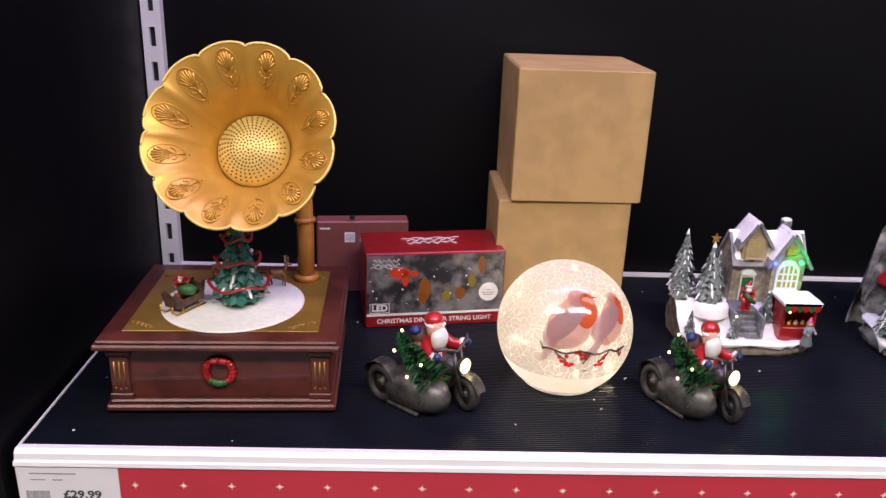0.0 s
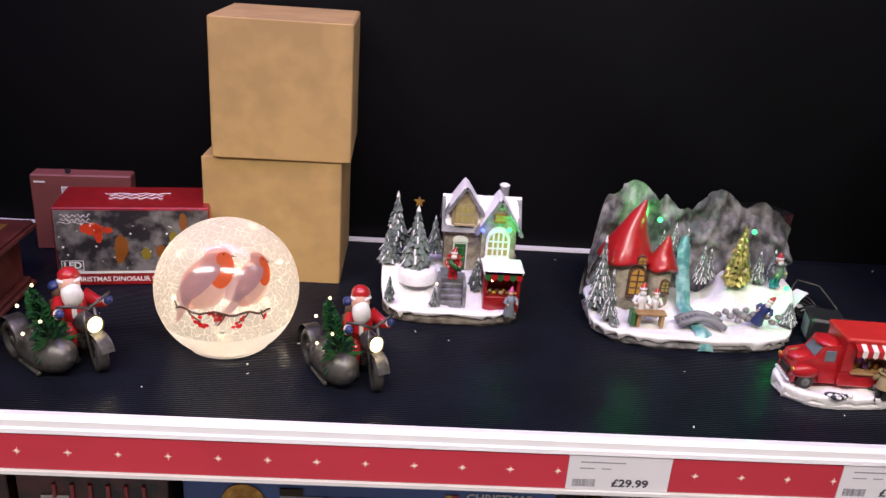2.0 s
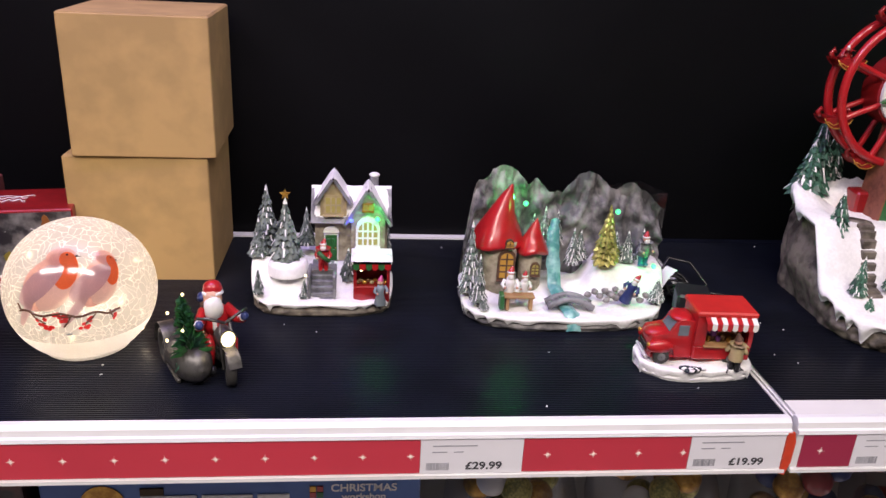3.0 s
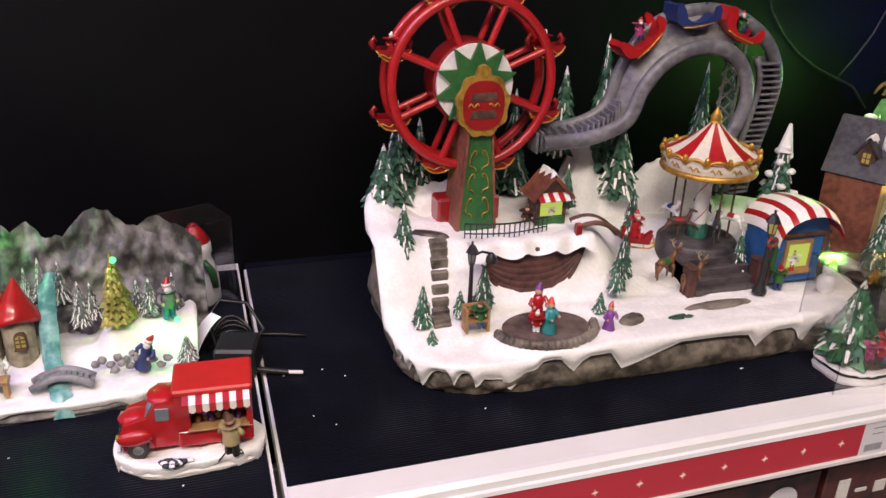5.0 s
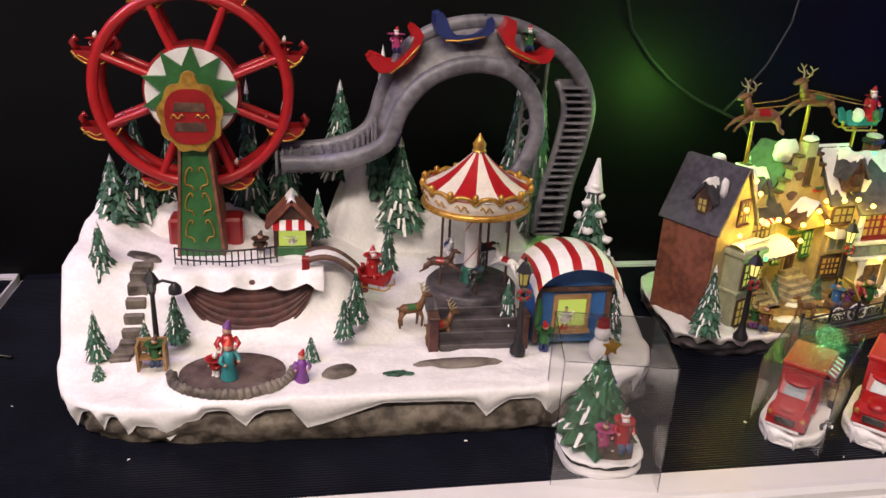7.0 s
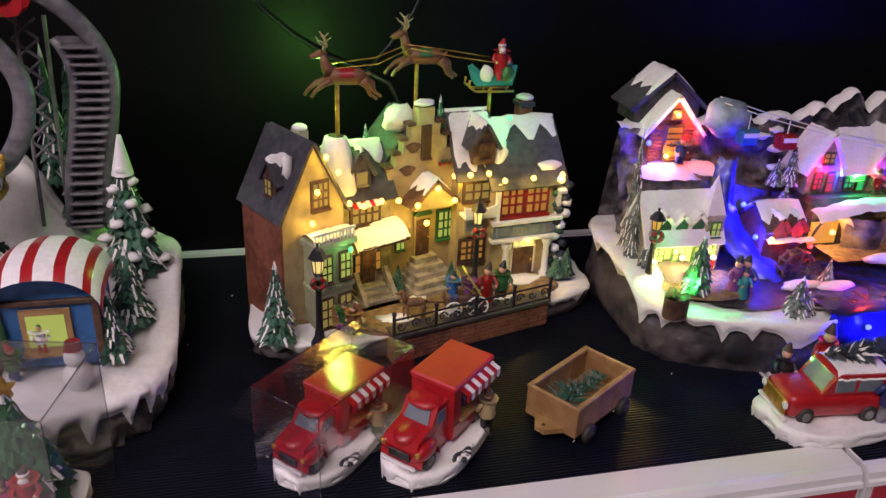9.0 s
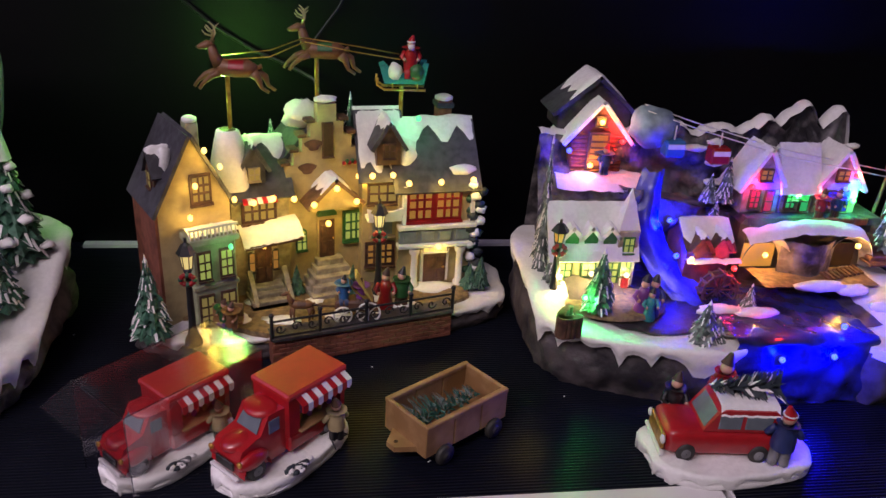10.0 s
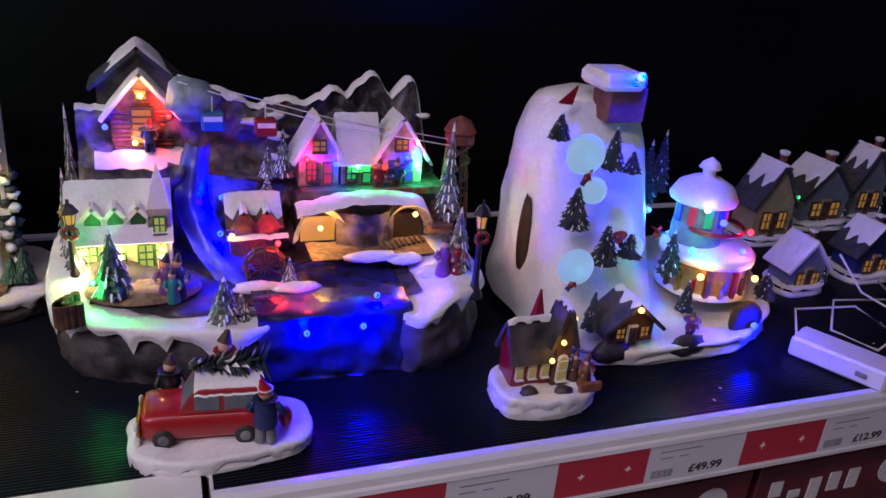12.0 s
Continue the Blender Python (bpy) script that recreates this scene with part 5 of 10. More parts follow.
def bike_proto():
    th = thing("santa_sidecar_bike", (0, 0, 0), 0, "antique-silver motorbike and sidecar ornament with a Santa rider and lit tree", "ornament", "motorbike ornaments")

    def wheel(x, y, r, w=0.006, rz=0):
        m = M(RUBBER, Matrix.Translation((x, y, r)) @ pose(0, 0, 0, 90, 0, rz))
        m.lathe([(r * 0.62, -w), (r * 0.9, -w), (r, -w * 0.45), (r, w * 0.45), (r * 0.9, w), (r * 0.62, w), (r * 0.62, -w)], n=28)
        p = part("wheel", m, th, "chunky black tyre")
        m = M(STEEL, Matrix.Translation((x, y, r)) @ pose(0, 0, 0, 90, 0, rz))
        m.lathe([(0.0005, -w * 0.8), (r * 0.2, -w * 0.8), (r * 0.22, -w * 0.3), (r * 0.62, -w * 0.3), (r * 0.62, w * 0.3), (r * 0.22, w * 0.3), (r * 0.2, w * 0.8), (0.0005, w * 0.8)], n=20)
        for i in range(8):
            a = math.pi * i / 4
            m.cyl((r * 0.2 * math.cos(a), r * 0.2 * math.sin(a), -w * 0.4), (r * 0.64 * math.cos(a), r * 0.64 * math.sin(a), -w * 0.4), r * 0.05, n=5)
        part("hub", m, p)
    wheel(0.05, 0.012, 0.02, 0.0065, -14)
    wheel(-0.036, 0.02, 0.02, 0.0065)
    wheel(-0.042, -0.04, 0.023, 0.0075)
    m = M(STEEL)
    m.ell((0.012, 0.016, 0.043), (0.026, 0.012, 0.0125), 14, 9)
    m.ell((-0.02, 0.018, 0.04), (0.022, 0.013, 0.008), 12, 8)
    m.box(-0.012, 0.022, 0.007, 0.026, 0.014, 0.036, 0.003)
    for k in range(5):
        m.box(-0.006, 0.018, 0.004, 0.029, 0.018 + 0.0035 * k, 0.0195 + 0.0035 * k, 0.0004)
    m.tube([(-0.036, 0.02, 0.022), (-0.01, 0.018, 0.03), (0.02, 0.014, 0.05)], 0.0025, 7)
    m.tube([(-0.03, 0.03, 0.018), (0.0, 0.031, 0.015), (0.02, 0.028, 0.02)], 0.0028, 7)
    part("frame", m, th, "antique silver frame, tank and engine")
    m = M(STEEL)
    m.grid(lambda u, v: (-0.036 + 0.024 * math.cos(0.15 * math.pi + u * 0.95 * math.pi), 0.02 - 0.008 + 0.016 * v, 0.02 + 0.024 * math.sin(0.15 * math.pi + u * 0.95 * math.pi)), 12, 4)
    part("mudguard", m, th)
    m = M(STEEL)
    m.grid(lambda u, v: (0.05 + 0.0235 * math.cos(0.1 * math.pi + u * 0.75 * math.pi) * 1.0, 0.012 - 0.008 + 0.016 * v, 0.021 + 0.0235 * math.sin(0.1 * math.pi + u * 0.75 * math.pi)), 12, 4)
    part("mudguard", m, th)
    m = M(STEEL)
    m.grid(lambda u, v: (-0.042 + 0.027 * math.cos(u * 1.05 * math.pi), -0.04 - 0.01 + 0.02 * v, 0.0235 + 0.027 * math.sin(u * 1.05 * math.pi)), 14, 4)
    part("mudguard", m, th)
    m = M(STEEL)
    for s in (-1, 1):
        m.tube([(0.05, 0.012 + s * 0.0085, 0.02), (0.036, 0.013 + s * 0.0075, 0.05), (0.031, 0.014 + s * 0.006, 0.066)], 0.0019, 7)
        m.tube([(0.031, 0.014, 0.066), (0.03, 0.014 + s * 0.02, 0.074), (0.02, 0.014 + s * 0.032, 0.073)], 0.0018, 7)
    part("fork_and_handlebar", m, th)
    m = M(STEEL)
    m.lathe([(0.003, -0.012), (0.009, -0.006), (0.0105, 0.0)], n=18, m=Matrix.Translation((0.045, 0.0125, 0.052)) @ pose(0, 0, 0, 0, 83, -8))
    p = part("headlamp", m, th)
    m = M(G_WARM)
    m.ell((0.0455, 0.0125, 0.0525), (0.004, 0.009, 0.009), 12, 9)
    part("lamp_glass", m, p, "lit cream headlamp glass")
    m = M(STEEL)
    m.lathe([(0.0005, -0.045), (0.012, -0.042), (0.019, -0.028), (0.0205, -0.005), (0.0195, 0.015), (0.0155, 0.03), (0.008, 0.04), (0.0005, 0.043)], n=22, m=Matrix.Translation((0.005, -0.026, 0.023)) @ pose(0, 0, 0, 0, 90, 4) @ Matrix.Diagonal((1.15, 1.2, 1.05, 1)))
    m.box(-0.03, 0.02, -0.047, -0.042, 0.002, 0.006, 0.001)
    p = part("sidecar", m, th, "teardrop sidecar body")
    m = M(DARKHOLE)
    m.lathe([(0.0005, 0.0415), (0.015, 0.0415)], (-0.012, -0.025, 0), 16)
    part("sidecar_opening", m, p)
    m = M(FIR)
    rnd = random.Random(4)
    for i in range(190):
        f = rnd.random()
        base = Vector((0.026 - 0.062 * f, -0.03 + 0.008 * f, 0.038 + 0.038 * f))
        rr = 0.024 * (1 - f) + 0.008
        a = rnd.random() * 6.28
        d = Vector((math.sin(a) * 0.3 + 0.4, math.cos(a), math.sin(a) * 0.9)).normalized()
        t = base + d * rr
        s = d.orthogonal().normalized() * 0.004
        m.use(GREENP if i % 3 else FIR)
        m.add([base, (base + t) / 2 + s, t, (base + t) / 2 - s, (base + t) / 2 + d.cross(s).normalized() * 0.003], [(0, 1, 4), (1, 2, 4), (2, 3, 4), (3, 0, 4)])
    tr = part("bundled_tree", m, th, "green tree leaning out of the sidecar")
    for x, y, z in ((-0.022, -0.042, 0.069), (0.008, -0.052, 0.05), (0.014, -0.034, 0.06), (-0.03, -0.02, 0.084)):
        bulb(tr, x, y, z, 0.002, G_WARM, "fairy_light")
    m = M(BROWN)
    m.ell((-0.026, 0.012, 0.066), (0.014, 0.012, 0.014), 10, 8, 0.2)
    m.use(NAVYP)
    m.ell((-0.03, 0.006, 0.076), (0.009, 0.008, 0.006), 8, 6, 0.2)
    m.use(TANP)
    m.ell((-0.02, 0.0, 0.058), (0.01, 0.006, 0.008), 8, 6, 0.2)
    part("gift_sack", m, th, "sack of gifts behind the rider")
    m = M(REDP, Matrix.Translation((0.002, -0.003, -0.007)))
    m.lathe([(0.0145, 0.046), (0.0165, 0.055), (0.0165, 0.068), (0.012, 0.08), (0.004, 0.084)], (-0.008, 0.016, 0), 14)
    for s in (-1, 1):
        m.use(REDP)
        m.tube([(-0.008, 0.016 + s * 0.014, 0.076), (0.004, 0.016 + s * 0.025, 0.066), (0.018, 0.016 + s * 0.028, 0.07)], [0.0075, 0.007, 0.006], 8)
        m.use(WHITEP)
        m.ell((0.016, 0.016 + s * 0.028, 0.0705), (0.005, 0.0065, 0.0065), 8, 6)
        m.use(NAVYP)
        m.ell((0.022, 0.016 + s * 0.029, 0.073), (0.0055, 0.0055, 0.005), 8, 6)
        m.use(REDP)
        m.tube([(-0.01, 0.016 + s * 0.01, 0.048), (0.012, 0.016 + s * 0.015, 0.042), (0.012, 0.016 + s * 0.015, 0.02)], [0.008, 0.0075, 0.006], 8)
        m.use(BLACKP)
        m.ell((0.016, 0.016 + s * 0.015, 0.014), (0.009, 0.0055, 0.006), 8, 6)
    m.use(SKIN)
    m.ell((-0.003, 0.013, 0.092), (0.012, 0.012, 0.012), 12, 9)
    m.use(WHITEP)
    m.ell((0.005, 0.011, 0.083), (0.0095, 0.0125, 0.0145), 12, 8, 0.12)
    m.ell((-0.006, 0.0145, 0.0975), (0.0138, 0.0138, 0.0036), 14, 6, 0.1)
    m.box(0.005, 0.008, 0.008, 0.014, 0.056, 0.076, 0.001)
    m.use(REDP)
    m.ell((-0.008, 0.015, 0.101), (0.0125, 0.0125, 0.0095), 12, 8, 0.1)
    m.use(WHITEP)
    m.ell((-0.02, 0.018, 0.1), 0.0042, 8, 6)
    part("santa_rider", m, th, "Santa figurine in red with a white beard")
    return th


bike = bike_proto()
small = Matrix.Diagonal((0.91, 0.92, 1.0, 1))
bike.matrix_basis = pose(0.402, 0.107, Z, 0, 0, -41) @ small
copy_thing(bike, pose(0.711, 0.101, Z, 0, 0, -62) @ small)
for bx, by, rz in ((0.402, 0.107, -41), (0.711, 0.101, -62)):
    p = pose(bx, by, Z, 0, 0, rz) @ small @ Vector((0.056, 0.0125, 0.0525))
    led(p.x, p.y, p.z, 0.02, WARM, 0.006)
    p = pose(bx, by, Z, 0, 0, rz) @ small @ Vector((-0.02, -0.045, 0.07))
    led(p.x, p.y, p.z, 0.012, WARM, 0.003)


def cottage_scene():
    th = thing("light_up_cottage", (0.825, 0.29, Z), 0, "snowy light-up cottage ornament with stall, steps and frosted trees", "ornament", "light-up village ornaments")

    def hf(x, y):
        return Z + 0.018 + 0.03 * sm(0.245, 0.29, y) * (1 if x < 0.868 else 0.25) + 0.012 * sm(0.79, 0.75, x) * sm(0.25, 0.28, y)
    terrain(th, 0.825, 0.29, sup(0.089, 0.061, 4), hf, ROCK, drip=0.012, drips=20, n=96, rings=18, seed=2)
    w = house(th, "cottage", 0.815, 0.909, 0.3, 0.345, Z + 0.04, Z + 0.108, Z + 0.14, "x", STONE, GREYP, 1.2, 0.005, "grey-green cottage under deep snow")
    g = house(th, "gable_wing", 0.862, 0.906, 0.286, 0.32, Z + 0.04, Z + 0.113, Z + 0.149, "y", STONE, GREYP, 1.2, 0.006, "front gable with an arched lit window")
    window(g, 0.8835, 0.2855, Z + 0.0865, 0.025, 0.019, W_YEL, WHITEP, True, nx=4, ny=2)
    window(g, 0.8835, 0.2855, Z + 0.128, 0.012, 0.008, W_YEL, GOLD)
    d = house(th, "dormer", 0.822, 0.856, 0.297, 0.33, Z + 0.1, Z + 0.134, Z + 0.16, "y", CREAM, GREYP, 1.2, 0.005, "snow-topped dormer")
    window(d, 0.839, 0.2965, Z + 0.127, 0.019, 0.02, W_YEL, CREAM, nx=3, ny=2)
    m = M(GREYP)
    m.box(0.886, 0.897, 0.325, 0.338, Z + 0.12, Z + 0.157, 0.001)
    m.use(SNOW)
    m.ell((0.8915, 0.3315, Z + 0.158), (0.0075, 0.0075, 0.003), 8, 5)
    part("chimney", m, th)
    door(w, 0.836, 0.2995, Z + 0.05, 0.015, 0.035, GREENP, WHITEP)
    m = M(WHITEP)
    m.prism([(0.836 + 0.0105 * math.cos(a), Z + 0.0885 + 0.008 * math.sin(a)) for a in (math.pi * i / 10 for i in range(11))], 0.295, 0.3)
    part("porch_arch", m, w)
    for k in range(6):
        m = M(GREYP)
        m.box(0.812, 0.84, 0.242 + 0.005 * k, 0.3, Z + 0.012 + 0.0062 * k, Z + 0.0182 + 0.0062 * k, 0.0006)
        part("step", m, th, "grey stone step")
    for sx in (0.81, 0.842):
        m = M(GREYP)
        m.box(sx - 0.002, sx + 0.002, 0.24, 0.285, Z + 0.02, Z + 0.05, 0.0008)
        part("step_wall", m, th)
    figure(th, 0.827, 0.27, Z + 0.047, 0.042, REDP, REDP, REDP, beard=True, label="Santa figurine on the steps")
    m = M(GREENP)
    m.tube([(0.821, 0.263, Z + 0.075), (0.828, 0.26, Z + 0.068), (0.835, 0.263, Z + 0.062)], 0.003, 6)
    part("green_scarf", m, th)
    # stall
    m = M(DEEPRED)
    m.box(0.866, 0.912, 0.243, 0.275, Z + 0.014, Z + 0.036, 0.001)
    for q in (0.866, 0.908):
        m.box(q, q + 0.004, 0.243, 0.275, Z + 0.036, Z + 0.07)
    m.box(0.866, 0.912, 0.27, 0.275, Z + 0.036, Z + 0.07)
    st = part("market_stall", m, th, "red market stall with a striped snowy canopy")
    for k in range(6):
        m = M(REDP if k % 2 else GREENP)
        x0 = 0.8655 + k * 0.0079
        m.prism([(x0, Z + 0.073), (x0, Z + 0.063), (x0 + 0.004, Z + 0.06), (x0 + 0.0079, Z + 0.063), (x0 + 0.0079, Z + 0.073)], 0.2375, 0.2395)
        part("canopy_scallop", m, st)
    m = M(SNOW)
    m.grid(lambda u, v: (0.863 + 0.052 * u, 0.2365 + 0.045 * v, Z + 0.073 + 0.006 * math.sin(math.pi * u) ** 0.3 * math.sin(math.pi * min(1, v * 2)) ** 0.4 + 0.001 * nz(u * 9, v * 9)), 14, 8)
    m.box(0.864, 0.914, 0.2375, 0.28, Z + 0.069, Z + 0.073)
    part("canopy_snow", m, st)
    m = M(TANP)
    rnd = random.Random(2)
    for k in range(9):
        m.use((TANP, CREAM, GOLD)[k % 3])
        m.ell((0.871 + 0.0045 * k, 0.25 + 0.008 * (k % 2), Z + 0.039), (0.0035, 0.003, 0.0028), 7, 5)
    part("stall_goods", m, st)
    figure(th, 0.9, 0.234, Z + 0.016, 0.038, GREYBLUE, BROWN, PINKP, skirt=True, rz=20, label="child figurine in a blue dress")
    for x, y, z0, z1, r in ((0.752, 0.315, 0.06, 0.147, 0.02), (0.779, 0.285, 0.045, 0.14, 0.024), (0.744, 0.29, 0.055, 0.11, 0.015), (0.803, 0.32, 0.06, 0.115, 0.013), (0.859, 0.275, 0.03, 0.076, 0.013), (0.747, 0.246, 0.022, 0.06, 0.008), (0.804, 0.245, 0.018, 0.046, 0.007), (0.908, 0.335, 0.05, 0.105, 0.009)):
        fir(th, x, y, Z + z0, Z + z1, r, FROSTFIR, SNOW, 1.15, 0.3, label="frosted grey-green fir")
    m = M(GOLD)
    m.prism([(0.779 + (0.007 if i % 2 == 0 else 0.003) * math.sin(math.pi * i / 5), Z + 0.144 + (0.007 if i % 2 == 0 else 0.003) * math.cos(math.pi * i / 5)) for i in range(10)], 0.283, 0.286)
    part("tree_star", m, th, "gold star on the tree")
    m = M(SNOW)
    m.lathe([(0.0005, 0.056), (0.022, 0.058), (0.026, 0.052), (0.027, 0.04)], (0.781, 0.28, Z), 20)
    part("tree_mound", m, th)
    bulb(th, 0.8955, 0.277, Z + 0.115, 0.0034, G_GREEN)
    led(0.8955, 0.269, Z + 0.116, 0.04, GREEN)
    bulb(th, 0.862, 0.279, Z + 0.112, 0.0026, G_BLUE)
    led(0.862, 0.274, Z + 0.112, 0.01, BLUE)
    bulb(th, 0.876, 0.244, Z + 0.058, 0.0018, G_WARM)
    bulb(th, 0.806, 0.244, Z + 0.05, 0.0018, G_WARM)


cottage_scene()


def gnome_scene():
    th = thing("gnome_village", (1.135, 0.265, Z), 0, "light-up gnome cottage ornament with red hat roofs, waterfall and grey mountains", "ornament", "light-up village ornaments")

    def hf(x, y):
        v = 0.018 + 0.014 * sm(0.23, 0.28, y)
        v += 0.03 * sm(1.165, 1.19, x) * sm(0.235, 0.26, y)
        return Z + v
    terrain(th, 1.138, 0.262, sup(0.132, 0.072, 3.4), hf, GREYROCK, drip=0.017, drips=24, n=110, rings=18, seed=5)
    m = M(GREYROCK)
    peaks = ((1.064, 0.177, 0.026), (1.034, 0.155, 0.016), (1.107, 0.157, 0.014), (1.136, 0.142, 0.018), (1.181, 0.171, 0.022), (1.212, 0.148, 0.02), (1.239, 0.157, 0.014), (1.258, 0.145, 0.013), (1.278, 0.118, 0.01))

    def ridge(x):
        h = 0.06
        for px, ph, pw in peaks:
            h = max(h, ph - 1.15 * (math.hypot(x - px, pw * 0.6) - pw * 0.6))
        return h * sm(1.0, 1.03, x) + 0.004 * nz(x * 140, 3)
    m.grid(lambda u, v: (1.014 + 0.272 * u, 0.3 + 0.026 * v + 0.016 * nz(u * 15, v * 4) + 0.008 * nz(u * 42, v * 9), Z + 0.02 + (ridge(1.014 + 0.272 * u) - 0.02) * v), 80, 30)
    m.grid(lambda u, v: (1.286 - 0.272 * u, 0.326 + 0.02 * math.sin(math.pi * v / 2) + 0.016 * nz((1 - u) * 15, 4) + 0.008 * nz((1 - u) * 42, 9), Z + ridge(1.286 - 0.272 * u) * (1 - v)), 80, 12)
    part("mountain_backdrop", m, th, "grey craggy mountain backdrop")

    def hat(name, cx, cy, r, z0, z1, bend):
        m = M(REDP)
        m.lathe([(r * 0.9, z0 - 0.002), (r * 1.05, z0), (r * 1.02, z0 + 0.004), (r * 0.8, z0 + (z1 - z0) * 0.25), (r * 0.52, z0 + (z1 - z0) * 0.52), (r * 0.26, z0 + (z1 - z0) * 0.8), (r * 0.03, z1)], (cx, cy, 0), 26,
                lambda t, rr, z: 1 + 0.12 * math.sin(3 * t + 1) * (1 if rr > r * 0.7 else 0))
        m.V = [Vector((v.x + bend * ((v.z - z0) / (z1 - z0)) ** 2 if v.z > z0 else v.x, v.y, v.z + (0.009 * abs(v.x - cx) / r - 0.006 if v.z < z0 + 0.005 else 0) * -1)) for v in m.V]
        return part(name, m, th, "glossy red pointed hat roof")
    m = M(STONE)
    m.lathe([(0.026, Z + 0.02), (0.025, Z + 0.06), (0.026, Z + 0.09), (0.01, Z + 0.1)], (1.054, 0.278, 0), 20)
    h1 = part("gnome_house", m, th, "rounded cream gnome house")
    hat("hat_roof", 1.052, 0.284, 0.034, Z + 0.083, Z + 0.164, 0.016)
    m = M(STONE)
    m.lathe([(0.016, Z + 0.02), (0.0155, Z + 0.075), (0.006, Z + 0.085)], (1.097, 0.272, 0), 18)
    h2 = part("gnome_tower", m, th, "small round cream tower")
    hat("hat_roof", 1.098, 0.272, 0.0205, Z + 0.076, Z + 0.122, 0.004)
    window(h1, 1.062, 0.2515, Z + 0.06, 0.017, 0.026, W_AMB, BROWN, True, name="arched_door", nx=2, ny=3)
    window(h1, 1.064, 0.249, Z + 0.092, 0.0095, 0.004, W_AMB, BROWN, True, name="round_window")
    window(h2, 1.101, 0.2555, Z + 0.055, 0.009, 0.009, W_YEL, BROWN, True)
    m = M(ICE)
    pts = [(1.132, 0.296, 0.112), (1.128, 0.285, 0.1), (1.127, 0.27, 0.07), (1.128, 0.25, 0.035), (1.134, 0.225, 0.024), (1.14, 0.2, 0.021), (1.142, 0.19, 0.01), (1.142, 0.187, 0.001)]
    wv = (0.005, 0.008, 0.009, 0.009, 0.01, 0.01, 0.009, 0.01)
    m.grid(lambda u, v: (np.interp(v * 7, range(8), [p[0] for p in pts]) + (u - 0.5) * 2 * np.interp(v * 7, range(8), wv) + 0.002 * nz(u * 5, v * 20), np.interp(v * 7, range(8), [p[1] for p in pts]) - 0.003 * math.sin(math.pi * u), Z + np.interp(v * 7, range(8), [p[2] for p in pts]) + 0.003 * math.sin(math.pi * u)), 9, 40)
    part("waterfall", m, th, "pale turquoise waterfall and stream")
    m = M(GREYP)
    for q in (0, 0.016):
        m.tube([(1.112 + 0.058 * i / 12, 0.212 + q - 0.004 * i / 12, Z + 0.024 + 0.011 * math.sin(math.pi * i / 12)) for i in range(13)], 0.0042, 7)
    for i in range(11):
        x = 1.114 + 0.0052 * i
        zz = Z + 0.022 + 0.011 * math.sin(math.pi * (i + 0.5) / 11)
        m.box(x, x + 0.0045, 0.208, 0.228, zz, zz + 0.003)
    part("stone_bridge", m, th, "arched grey stone bridge")
    figure(th, 1.064, 0.226, Z + 0.026, 0.046, WHITEP, BROWN, REDP, beard=True, skirt=True, label="gnome figurine with a striped hat")
    figure(th, 1.083, 0.23, Z + 0.026, 0.038, WHITEP, BROWN, REDP, beard=True, skirt=True, rz=10, label="gnome figurine with a striped hat")
    figure(th, 1.216, 0.226, Z + 0.026, 0.042, NAVYP, NAVYP, REDP, beard=True, skirt=True, lean=20, rz=-30, label="gnome figurine with a striped hat")
    figure(th, 1.247, 0.262, Z + 0.062, 0.046, GREYP, TEALP, REDP, beard=True, rz=20, label="gnome figurine with a striped hat")
    m = M(WOOD)
    m.box(1.055, 1.094, 0.208, 0.222, Z + 0.036, Z + 0.0395, 0.0008)
    for q in (1.058, 1.088):
        m.box(q, q + 0.004, 0.21, 0.22, Z + 0.02, Z + 0.037)
    m.use(GREENP)
    m.box(1.05, 1.056, 0.21, 0.224, Z + 0.02, Z + 0.04, 0.001)
    part("bench", m, th, "wooden bench")
    for x, y, z0, z1, r, mt, ts in ((1.196, 0.265, 0.058, 0.147, 0.02, TINSEL, 0.0), (1.016, 0.252, 0.02, 0.125, 0.016, FROSTFIR, 0.7), (1.024, 0.225, 0.02, 0.09, 0.012, FROSTFIR, 0.7), (1.12, 0.303, 0.06, 0.128, 0.013, FROSTFIR, 0.8), (1.138, 0.305, 0.07, 0.122, 0.01, FROSTFIR, 0.8), (1.105, 0.303, 0.07, 0.118, 0.009, FROSTFIR, 0.8),
                                   (1.157, 0.285, 0.05, 0.105, 0.012, FROSTFIR, 0.7), (1.168, 0.29, 0.055, 0.1, 0.011, FROSTFIR, 0.7), (1.252, 0.285, 0.05, 0.105, 0.012, FROSTFIR, 0.6), (1.262, 0.235, 0.02, 0.055, 0.012, FROSTFIR, 0.8), (1.03, 0.212, 0.02, 0.035, 0.007, FROSTFIR, 0.3), (1.215, 0.285, 0.06, 0.1, 0.012, FROSTFIR, 0.6), (1.228, 0.275, 0.06, 0.105, 0.012, FROSTFIR, 0.7)):
        fir(th, x, y, Z + z0, Z + z1, r, mt, SNOW if ts else None, 1.2, ts, label="gold tinsel tree" if mt is TINSEL else "frosted fir with snow tips")
    for k in range(16):
        a = 0.2 * k
        m = M(GREYROCK)
        m.ell((1.17 + 0.0075 * (k % 8) + 0.02 * (k // 8), 0.236 - 0.004 * math.sin(k) - 0.012 * (k // 8), Z + 0.03 + 0.006 * (k % 2)), (0.005, 0.004, 0.004), 7, 5, 0.4)
        part("boulder", m, th)
